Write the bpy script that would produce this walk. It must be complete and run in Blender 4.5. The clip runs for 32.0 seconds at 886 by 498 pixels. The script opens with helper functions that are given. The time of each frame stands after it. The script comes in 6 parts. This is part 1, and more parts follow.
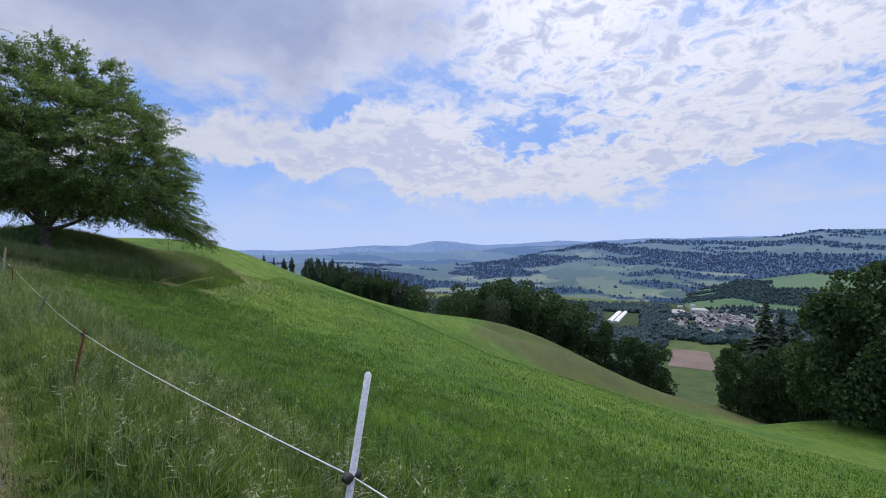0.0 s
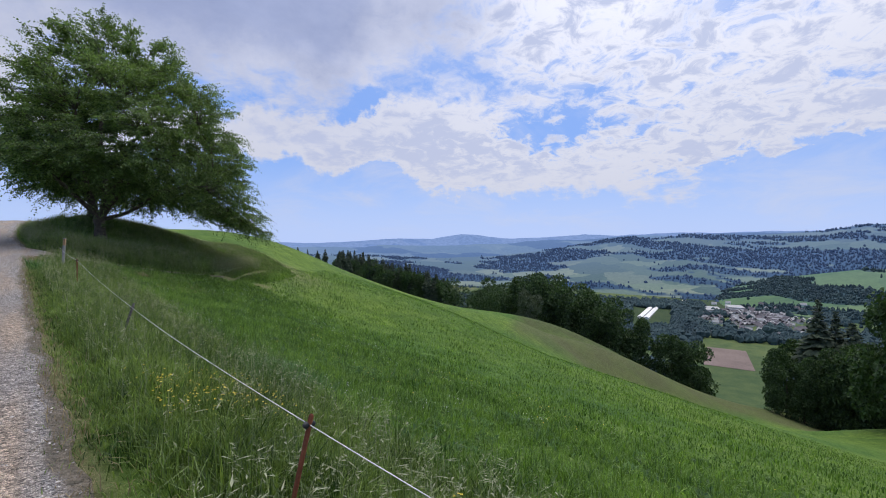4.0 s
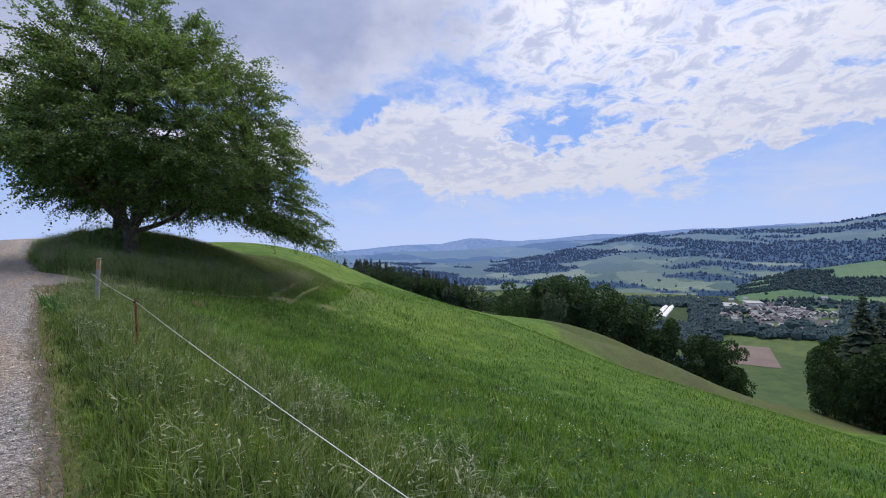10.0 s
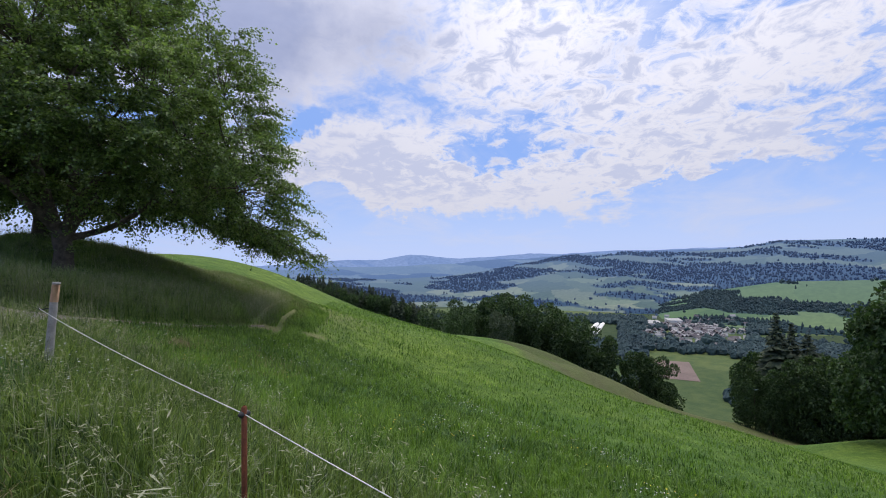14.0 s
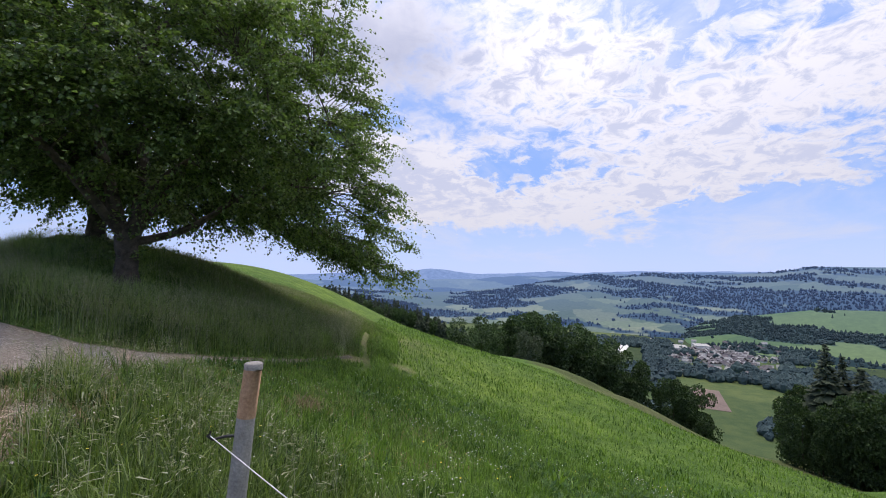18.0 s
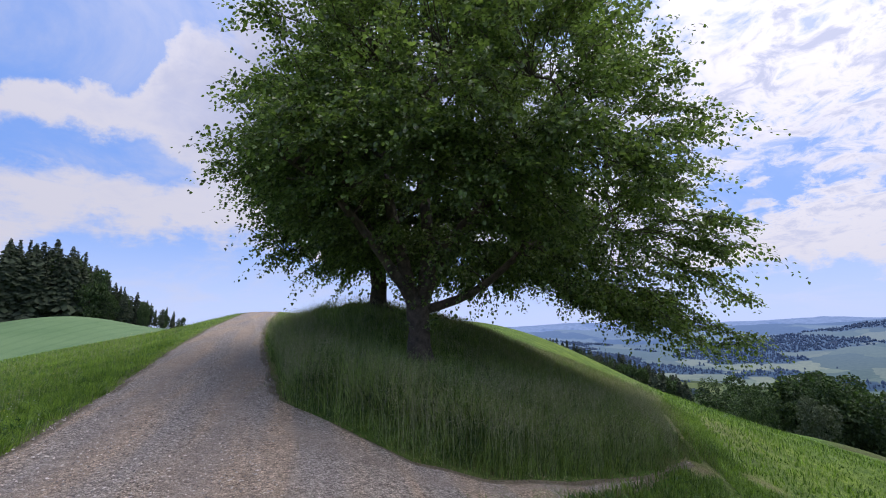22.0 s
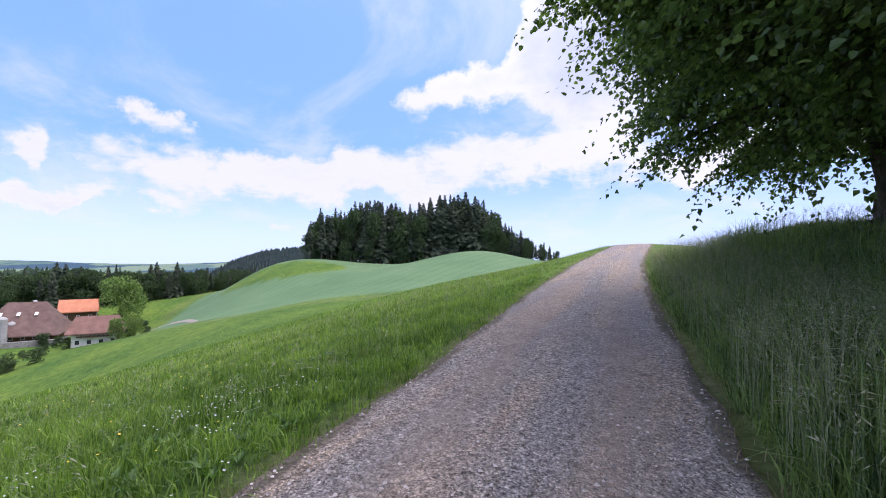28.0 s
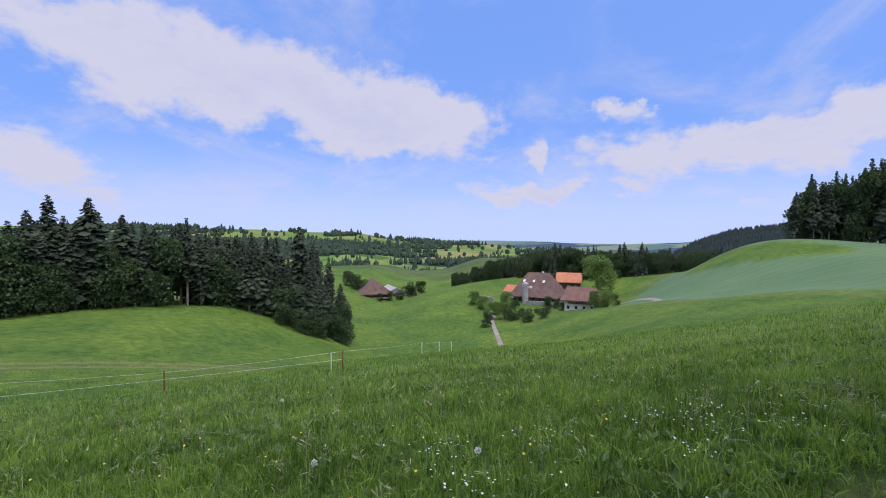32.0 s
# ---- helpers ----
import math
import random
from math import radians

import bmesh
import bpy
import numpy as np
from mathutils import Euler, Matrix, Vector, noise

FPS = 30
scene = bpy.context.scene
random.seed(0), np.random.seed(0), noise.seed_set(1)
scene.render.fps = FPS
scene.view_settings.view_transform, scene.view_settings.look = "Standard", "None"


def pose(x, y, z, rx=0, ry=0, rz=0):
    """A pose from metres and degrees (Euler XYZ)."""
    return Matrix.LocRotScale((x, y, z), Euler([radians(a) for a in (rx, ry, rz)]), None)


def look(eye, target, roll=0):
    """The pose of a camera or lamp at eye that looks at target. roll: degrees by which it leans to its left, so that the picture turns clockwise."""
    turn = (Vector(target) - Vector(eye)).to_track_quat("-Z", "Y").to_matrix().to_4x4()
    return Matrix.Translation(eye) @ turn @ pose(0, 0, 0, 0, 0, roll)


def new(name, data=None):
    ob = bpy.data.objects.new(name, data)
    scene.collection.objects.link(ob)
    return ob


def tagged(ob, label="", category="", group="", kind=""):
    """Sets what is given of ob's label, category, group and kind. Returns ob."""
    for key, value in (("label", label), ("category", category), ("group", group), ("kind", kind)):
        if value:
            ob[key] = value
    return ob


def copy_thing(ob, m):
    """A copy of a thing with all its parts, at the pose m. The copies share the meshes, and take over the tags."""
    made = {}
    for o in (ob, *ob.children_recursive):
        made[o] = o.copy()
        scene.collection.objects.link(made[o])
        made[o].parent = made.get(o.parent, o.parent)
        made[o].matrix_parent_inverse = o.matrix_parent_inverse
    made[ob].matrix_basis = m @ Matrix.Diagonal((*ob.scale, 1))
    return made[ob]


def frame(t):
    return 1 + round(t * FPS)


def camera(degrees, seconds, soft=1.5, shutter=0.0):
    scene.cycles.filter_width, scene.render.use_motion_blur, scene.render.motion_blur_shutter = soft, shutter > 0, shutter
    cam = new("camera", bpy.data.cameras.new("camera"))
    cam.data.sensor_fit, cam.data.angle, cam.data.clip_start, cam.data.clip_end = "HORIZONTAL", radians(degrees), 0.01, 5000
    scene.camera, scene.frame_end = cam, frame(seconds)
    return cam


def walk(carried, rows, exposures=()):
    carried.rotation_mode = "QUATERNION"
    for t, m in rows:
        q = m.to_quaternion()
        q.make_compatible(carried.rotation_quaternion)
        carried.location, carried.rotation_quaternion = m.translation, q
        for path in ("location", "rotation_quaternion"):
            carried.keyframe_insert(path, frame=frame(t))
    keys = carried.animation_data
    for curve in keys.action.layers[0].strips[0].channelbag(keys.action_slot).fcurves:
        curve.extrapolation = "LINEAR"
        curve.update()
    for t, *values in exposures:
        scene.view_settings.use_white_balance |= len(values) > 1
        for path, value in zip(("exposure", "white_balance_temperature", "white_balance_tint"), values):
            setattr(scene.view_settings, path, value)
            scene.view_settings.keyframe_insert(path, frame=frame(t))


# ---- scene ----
cam = camera(91.28, 32.0, 1.0)
# seconds, eye (x, y, z), yaw to the left, pitch up, roll
PATH = [
    (0, 1.328, -0.835, 3.206, -44.59, 0.16, -0.40),
    (0.5, 1.274, -0.440, 3.147, -42.00, 0.02, -1.48),
    (1, 1.258, 0.210, 3.207, -41.30, -0.16, -2.03),
    (1.5, 1.231, 0.659, 3.232, -40.88, -0.35, -1.75),
    (2, 1.197, 1.461, 3.240, -40.91, -0.43, 0.22),
    (2.5, 1.042, 2.062, 3.274, -40.99, -0.61, 0.19),
    (4.5, 0.887, 4.480, 3.179, -41.46, -0.76, -0.03),
    (5, 0.861, 5.252, 3.169, -41.39, -1.07, 1.27),
    (5.5, 0.863, 5.933, 3.197, -40.62, -1.12, 0.99),
    (6, 0.805, 6.433, 3.187, -40.61, -1.15, 1.49),
    (6.5, 0.800, 7.344, 3.205, -40.47, -1.45, 1.66),
    (7, 0.726, 8.103, 3.223, -40.56, -1.18, 1.79),
    (7.5, 0.726, 8.691, 3.212, -39.88, -1.63, 0.54),
    (8, 0.671, 9.497, 3.244, -41.50, -0.63, 0.37),
    (8.5, 0.607, 10.195, 3.250, -41.00, -1.00, 1.72),
    (9, 0.573, 10.870, 3.308, -40.69, 0.07, -0.81),
    (9.5, 0.502, 11.548, 3.339, -40.25, -0.01, -0.62),
    (10, 0.558, 12.319, 3.352, -40.37, -0.04, -2.08),
    (10.5, 0.487, 12.932, 3.350, -41.28, -0.21, -1.57),
    (11, 0.502, 13.688, 3.344, -41.19, -0.12, -1.09),
    (11.5, 0.410, 14.335, 3.406, -40.61, -0.02, -1.04),
    (12, 0.255, 15.025, 3.451, -40.90, 0.07, -0.98),
    (12.5, 0.214, 15.675, 3.534, -41.62, 0.17, -0.93),
    (13, 0.196, 16.369, 3.623, -43.27, 0.60, -0.32),
    (13.5, 0.106, 17.083, 3.557, -47.08, 1.19, 0.03),
    (14, 0.099, 17.728, 3.588, -48.29, 1.93, -1.00),
    (14.5, 0.106, 18.342, 3.618, -49.07, 1.80, -1.86),
    (16.5, 0.159, 21.605, 3.747, -49.75, 1.89, 1.21),
    (17, 0.098, 22.251, 3.755, -48.93, 2.31, 1.18),
    (17.5, 0.068, 22.724, 3.806, -46.23, 3.83, 0.78),
    (18, 0.059, 23.325, 3.877, -45.69, 3.85, 0.99),
    (18.5, 0.094, 23.843, 3.943, -42.69, 3.63, -0.16),
    (19, -0.008, 24.430, 4.033, -37.64, 4.04, -0.50),
    (19.5, -0.017, 24.939, 4.022, -32.61, 4.86, -0.56),
    (20, -0.166, 25.557, 4.084, -25.45, 5.63, -0.25),
    (20.5, -0.300, 26.091, 4.125, -22.14, 6.08, -1.32),
    (21, -0.354, 26.726, 4.209, -16.28, 8.16, -3.78),
    (21.5, -0.424, 27.305, 4.260, -16.80, 9.93, -2.34),
    (22, -0.414, 27.982, 4.324, -18.74, 10.39, -0.10),
    (22.5, -0.504, 28.541, 4.345, -20.37, 11.34, 1.58),
    (23, -0.492, 29.149, 4.340, -20.83, 12.32, 1.05),
    (23.5, -0.557, 29.704, 4.342, -22.67, 12.75, 1.02),
    (24, -0.683, 30.299, 4.378, -23.56, 11.76, 0.35),
    (24.5, -0.666, 30.897, 4.428, -23.89, 10.73, -1.04),
    (26.5, -0.700, 32.750, 4.410, -12.40, 4.64, 1.87),
    (27, -0.792, 33.288, 4.385, -0.18, 3.45, 1.63),
    (27.5, -1.001, 33.671, 4.434, 11.53, 2.15, 0.88),
    (28, -1.210, 34.076, 4.452, 26.85, 1.47, 0.46),
    (28.5, -1.362, 34.231, 4.501, 39.80, 0.45, -0.37),
    (29, -1.503, 34.266, 4.586, 54.10, 0.06, -1.19),
    (29.5, -1.558, 34.278, 4.590, 65.89, -0.01, -1.32),
    (30, -1.593, 34.271, 4.587, 72.49, -0.39, -1.13),
    (30.5, -1.610, 34.242, 4.592, 76.61, -0.74, -1.36),
    (31, -1.503, 34.162, 4.639, 79.27, -0.97, -1.09),
    (31.5, -1.430, 34.115, 4.688, 81.27, -1.14, -0.70),
    (32, -1.409, 34.087, 4.696, 82.98, -1.36, -0.08),
]

def carried_pose(x, y, z, yaw, pitch, lean):
    m = pose(x, y, z, 90 + pitch, 0, yaw)
    return m @ pose(0, 0, 0, 0, 0, lean)

walk(cam, [(t, carried_pose(*row)) for t, *row in PATH],
     exposures=[(0, -0.36, 5950, 15), (12, -0.36, 6050, 16), (18, -0.2, 6250, 18), (22, -0.22, 6150, 20), (24, 0.1, 6300, 23), (27, 0.58, 6350, 30), (28.2, 0.2, 5900, 25), (29, -0.16, 5900, 24), (32, -0.22, 5880, 23)])

# ---- light ----
SUN_AZ, SUN_EL = -62.0, 69.0   # degrees: to the left of +y, above the horizon


def sun_dir():
    a, e = radians(SUN_AZ), radians(SUN_EL)
    return Vector((-math.sin(a) * math.cos(e), math.cos(a) * math.cos(e), math.sin(e)))


world = bpy.data.worlds.new("sky")
scene.world = world
world.use_nodes = True
wn, wl = world.node_tree.nodes, world.node_tree.links
wn.clear()
w_out = wn.new("ShaderNodeOutputWorld")
w_bg = wn.new("ShaderNodeBackground")
w_bg.inputs["Strength"].default_value = 0.138
w_sky = wn.new("ShaderNodeTexSky")
w_sky.sky_type, w_sky.sun_disc = "NISHITA", False
w_sky.sun_elevation, w_sky.sun_rotation = radians(SUN_EL), radians(-SUN_AZ)
w_sky.air_density, w_sky.dust_density, w_sky.ozone_density = 1.0, 0.4, 2.0


def w_math(op, a, b=0.0, c=0.0):
    m = wn.new("ShaderNodeMath")
    m.operation = op
    for sock, v in zip(m.inputs, (a, b, c)):
        if isinstance(v, bpy.types.NodeSocket):
            wl.new(v, sock)
        else:
            sock.default_value = v
    return m.outputs[0]


def w_mix(fac, a, b):
    m = wn.new("ShaderNodeMix")
    m.data_type = "RGBA"
    for sock, v in ((m.inputs[0], fac), (m.inputs[6], a), (m.inputs[7], b)):
        if isinstance(v, bpy.types.NodeSocket):
            wl.new(v, sock)
        elif isinstance(v, (int, float)):
            sock.default_value = v
        else:
            sock.default_value = (*v, 1)
    return m.outputs[2]


def w_range(v, a, b):
    m = wn.new("ShaderNodeMapRange")
    m.interpolation_type = "SMOOTHSTEP"
    wl.new(v, m.inputs[0])
    m.inputs[1].default_value, m.inputs[2].default_value = a, b
    return m.outputs[0]


# a layer of broken cloud at one height, seen in perspective
w_tc = wn.new("ShaderNodeTexCoord")
w_sep = wn.new("ShaderNodeSeparateXYZ")
wl.new(w_tc.outputs["Generated"], w_sep.inputs[0])
w_up = w_math("ADD", w_math("MAXIMUM", w_sep.outputs[2], 0.0), 0.24)
w_plane = wn.new("ShaderNodeCombineXYZ")
wl.new(w_math("DIVIDE", w_sep.outputs[0], w_up), w_plane.inputs[0])
wl.new(w_math("DIVIDE", w_sep.outputs[1], w_up), w_plane.inputs[1])


def w_noise(scale, detail, rough, shift, distortion=0.0, vector=None):
    mp = wn.new("ShaderNodeMapping")
    mp.inputs["Location"].default_value = shift
    wl.new(vector or w_plane.outputs[0], mp.inputs["Vector"])
    n = wn.new("ShaderNodeTexNoise")
    n.inputs["Scale"].default_value, n.inputs["Detail"].default_value = scale, detail
    n.inputs["Roughness"].default_value, n.inputs["Distortion"].default_value = rough, distortion
    wl.new(mp.outputs[0], n.inputs["Vector"])
    return n.outputs[0]


# bearing to the left of +y and elevation, in degrees, frayed by turbulence
w_az = w_math("MULTIPLY", w_math("ARCTAN2", w_math("MULTIPLY", w_sep.outputs[0], -1.0), w_sep.outputs[1]), 57.2958)
w_el = w_math("MULTIPLY", w_math("ARCSINE", w_sep.outputs[2]), 57.2958)
fray_a = w_noise(5.0, 7.0, 0.6, (1.0, 2.0, 3.0), 0.0, w_tc.outputs["Generated"])
fray_e = w_noise(6.0, 7.0, 0.62, (7.0, 4.0, 9.0), 0.0, w_tc.outputs["Generated"])
w_az = w_math("MULTIPLY_ADD", w_math("SUBTRACT", fray_a, 0.5), 24.0, w_az)
w_el = w_math("MULTIPLY_ADD", w_math("SUBTRACT", fray_e, 0.5), 12.0, w_el)


def w_bank(az, el, wide, tall, slope=0.0):
    """A soft oval of sky round a bearing and an elevation."""
    u = w_math("SUBTRACT", w_az, az)
    v = w_math("SUBTRACT", w_math("SUBTRACT", w_el, el), w_math("MULTIPLY", u, slope))
    u, v = w_math("DIVIDE", u, wide), w_math("DIVIDE", v, tall)
    return w_math("EXPONENT", w_math("MULTIPLY", w_math("ADD", w_math("MULTIPLY", u, u), w_math("MULTIPLY", v, v)), -1.0))


def w_sum(terms):
    total = None
    for weight, *oval in terms:
        term = w_math("MULTIPLY", w_bank(*oval), weight)
        total = term if total is None else w_math("ADD", total, term)
    return total


toward = wn.new("ShaderNodeVectorMath")
toward.operation = "DOT_PRODUCT"
wl.new(w_tc.outputs["Generated"], toward.inputs[0])
toward.inputs[1].default_value = sun_dir()
w_sunny = w_range(toward.outputs["Value"], 0.0, 1.0)
w_glow = w_math("POWER", w_math("MAXIMUM", toward.outputs["Value"], 0.0), 3.0)
# weight, bearing, elevation, half width, half height, slope
CUMULUS = w_sum([
    (0.62, 108, 19, 18, 6.0, 0.03), (0.3, 128, 20, 12, 4.0, 0.0), (0.62, 88, 14.5, 12, 4.4, 0.12), (0.5, 130, 7, 14, 4.0, 0.2), (0.3, 74, 6, 9, 1.4, 0.0), (0.34, 73, 10, 1.8, 1.6, 0.0),
    (0.5, 52, 10.5, 18, 3.6, -0.1), (0.4, 33, 9, 12, 2.8, 0.0), (0.42, 61, 15.3, 5, 1.5, 0.1), (0.3, 51.5, 25, 3, 1.0, 0.0), (0.34, 68, 5.5, 10, 1.0, 0.0), (0.4, 46.5, 3.4, 2.5, 1.3, 0.0),
    (0.6, 24, 22, 6, 2.8, -0.25), (0.55, 15, 27.5, 5, 4.5, 0.0), (0.55, 6, 22, 8, 6, 0.0), (0.5, 15, 13, 14, 4.0, 0.0),
    (0.5, -8, 11, 11, 2.4, 0.0), (0.55, -25, 12.5, 8, 2.6, 0.0), (0.5, -40, 14.5, 8, 2.6, 0.0), (0.5, -52, 8.5, 17, 2.6, 0.2), (0.22, -28, 6, 5, 0.8, 0.0)])
GREY = w_sum([(0.75, -20, 27, 24, 9.0, -0.05), (0.45, 0, 33, 12, 8, 0.0)])
# the last three banks lie out of view, added to whiten and brighten the fill
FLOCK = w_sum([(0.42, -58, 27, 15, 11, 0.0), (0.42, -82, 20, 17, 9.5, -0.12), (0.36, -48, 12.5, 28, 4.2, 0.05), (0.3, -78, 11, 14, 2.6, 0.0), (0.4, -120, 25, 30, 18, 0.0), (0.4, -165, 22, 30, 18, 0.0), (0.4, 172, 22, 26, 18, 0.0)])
GAPS = w_sum([(0.34, -53, 15, 4.5, 1.5, 0.0), (0.3, -31, 17.2, 4, 1.2, 0.0), (0.34, -82, 6.5, 14, 3.2, 0.0), (0.15, -20, 7, 14, 2.6, 0.0), (0.3, 24, 31, 7, 3.5, 0.0), (0.3, 45, 19, 12, 4.5, 0.0), (0.3, 66, 25, 12, 6, 0.0)])
billow = w_noise(2.6, 9.0, 0.6, (3.1, 7.7, 0.0), 0.2)
cells = w_noise(9.5, 8.0, 0.64, (0.4, 1.2, 0.0), 0.5)
wisps = w_noise(1.3, 8.0, 0.62, (5.1, 0.7, 0.0), 0.6)
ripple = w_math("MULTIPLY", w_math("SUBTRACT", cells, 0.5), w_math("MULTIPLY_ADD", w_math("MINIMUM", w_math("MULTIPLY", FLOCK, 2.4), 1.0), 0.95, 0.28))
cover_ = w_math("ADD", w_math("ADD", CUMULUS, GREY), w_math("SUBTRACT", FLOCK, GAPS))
cover_ = w_math("ADD", cover_, w_math("MULTIPLY", w_math("SUBTRACT", billow, 0.5), 0.62))
cover_ = w_math("ADD", cover_, ripple)
# high cloud, mostly out of view, added for a whiter and stronger fill light
cover_ = w_math("ADD", cover_, w_math("MULTIPLY", w_range(w_el, 36.0, 52.0), 0.42))
w_cloud = w_math("MULTIPLY", w_range(cover_, 0.16, 0.44), 0.97)
w_veil = w_math("MULTIPLY", w_range(wisps, 0.44, 0.72), 0.5)
w_cloud = w_math("MAXIMUM", w_cloud, w_veil)
mottle = w_math("ADD", w_math("MULTIPLY", w_math("SUBTRACT", wisps, 0.5), 0.7), w_math("MULTIPLY", w_math("SUBTRACT", billow, 0.5), -0.5))
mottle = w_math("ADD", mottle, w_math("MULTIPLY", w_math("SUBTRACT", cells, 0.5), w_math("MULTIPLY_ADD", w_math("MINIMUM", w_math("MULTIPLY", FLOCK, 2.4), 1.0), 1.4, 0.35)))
w_thick = w_range(w_math("MULTIPLY_ADD", cover_, 0.7, mottle), 0.3, 0.7)
lit = w_mix(w_glow, (5.5, 5.55, 5.85), (14.5, 14.2, 13.8))
shade = w_mix(w_sunny, (4.8, 5.0, 5.8), (5.0, 5.5, 6.9))
dull = w_math("MINIMUM", w_math("MULTIPLY", GREY, 1.6), 1.0)
w_cloud_col = w_mix(w_math("MULTIPLY", w_thick, 0.85), lit, shade)
w_cloud_col = w_mix(w_math("MULTIPLY", dull, 0.85), w_cloud_col, w_mix(billow, (1.3, 1.7, 3.0), (4.7, 5.2, 6.9)))
w_low = w_range(w_sep.outputs[2], 0.24, 0.0)
w_blue = w_mix(0.7, w_sky.outputs[0], (1.9, 3.7, 8.0))
w_blue = w_mix(w_math("MULTIPLY", w_glow, 0.7), w_blue, (5.6, 6.6, 9.0))
w_air = w_mix(w_math("MULTIPLY", w_low, 0.85), w_blue, (5.0, 6.0, 8.1))
w_haze_cut = w_math("MULTIPLY", w_cloud, w_range(w_sep.outputs[2], -0.01, 0.1))
w_all = w_mix(w_haze_cut, w_air, w_cloud_col)
wl.new(w_all, w_bg.inputs["Color"])
wl.new(w_bg.outputs[0], w_out.inputs["Surface"])

sun = new("sun", bpy.data.lights.new("sun", "SUN"))
sun.data.energy, sun.data.angle, sun.data.color = 2.9, radians(60), (1.0, 0.92, 0.8)
sun.matrix_world = look((0, 0, 60), Vector((0, 0, 60)) - sun_dir())
scene.view_settings.exposure = 0.0

# ---- terrain ----
def softplus(v, k=6.0):
    v = np.asarray(v, float)
    return np.where(v > 30 * k, v, k * np.log1p(np.exp(np.minimum(v, 30 * k) / k)))


def step(a, b, v):
    u = np.clip((np.asarray(v, float) - a) / (b - a), 0, 1)
    return u * u * (3 - 2 * u)


def bump(x, y, cx, cy, sx, sy, turn=0.0):
    c, s = math.cos(radians(turn)), math.sin(radians(turn))
    u, v = (x - cx) * c + (y - cy) * s, -(x - cx) * s + (y - cy) * c
    return np.exp(-0.5 * ((u / sx) ** 2 + (v / sy) ** 2))


_rng = np.random.RandomState(5)
_lattice = _rng.rand(256, 256)


def vnoise(x, y):
    xi, yi = np.floor(x).astype(int), np.floor(y).astype(int)
    u, v = x - xi, y - yi
    u, v = u * u * (3 - 2 * u), v * v * (3 - 2 * v)
    g = lambda i, j: _lattice[i % 256, j % 256]
    return (g(xi, yi) * (1 - u) + g(xi + 1, yi) * u) * (1 - v) + (g(xi, yi + 1) * (1 - u) + g(xi + 1, yi + 1) * u) * v


def fbm(x, y, octaves=4):
    total, amp = 0.0, 0.5
    for n in range(octaves):
        total = total + amp * vnoise(x * 2 ** n + 17 * n, y * 2 ** n + 5 * n)
        amp *= 0.5
    return total


def turned(x, y, degrees_=-5.7):
    """A place of the left-hand country, turned about the first lime."""
    c, s = math.cos(radians(degrees_)), math.sin(radians(degrees_))
    u, v = x - 2.75, y - 39.3
    return 2.75 + c * u - s * v, 39.3 + s * u + c * v


def path_z(y):
    return 1.45 + 0.055 * softplus(y - 8, 3) + 0.028 * softplus(y - 43, 4) - 0.083 * softplus(y - 82, 5) - 0.02 * softplus(-y - 6, 5)


_ky = np.arange(-90, 150, 0.25)
_kx = np.interp(_ky, [-90, 0, 10, 17.6, 24, 30, 36.9, 40.4, 45.4, 55.5, 78.7, 111, 150], [5.5, 1.5, 0.9, 0.38, 0.0, -0.2, -0.55, -0.86, -1.36, -1.91, -1.95, -2.42, -2.92])
_win = np.hanning(25) / np.hanning(25).sum()
_kx = np.convolve(np.pad(_kx, 12, mode="edge"), _win, mode="valid")


def path_right(y):
    """The right-hand edge of the gravel track."""
    return np.interp(y, _ky, _kx)


def bank_foot(x):
    """How far along the foot of the bank lies, beside the branch track."""
    return np.interp(x, [-1.2, -0.4, 0.7, 1.2, 2.2, 4.0, 6.5, 9.6, 12.0, 30], [38.5, 36.8, 35.0, 34.2, 33.9, 34.5, 35.7, 37.6, 40.5, 62])


PATH_W = 3.15
# swells and dips of the right-hand slope: place and rise
SWELLS = [(40, 36, 2.0), (40, 60, -2.2), (40, 84, 1.6), (60, 36, 1.1), (60, 60, -0.6), (80, 36, 0.5), (80, 60, 1.4), (102, 14, 1.1), (102, 60, -0.6), (102, 84, -1.4)]
CROP_SWELLS = [(-48, 161, 0.5), (-37, 200, -1.6), (-60, 194, 2.2), (-81, 184, 1.3), (-101, 172, -0.9), (-126, 150, 0.9), (-135, 139, 1.2), (-139, 187, 0.6), (-151, 174, 4.4), (-163, 160, 1.6), (-175, 143, -3.7), (-186, 124, -1.8)]
FAR_SWELLS = [(100, 40, 0.7), (100, 75, -1.0), (100, 110, -3.0), (100, 140, -2.0), (135, 75, -0.4), (135, 110, 1.0), (170, 75, -0.8), (170, 110, 1.0), (170, 140, 0.4), (205, 40, 2.8), (205, 75, -0.8)]


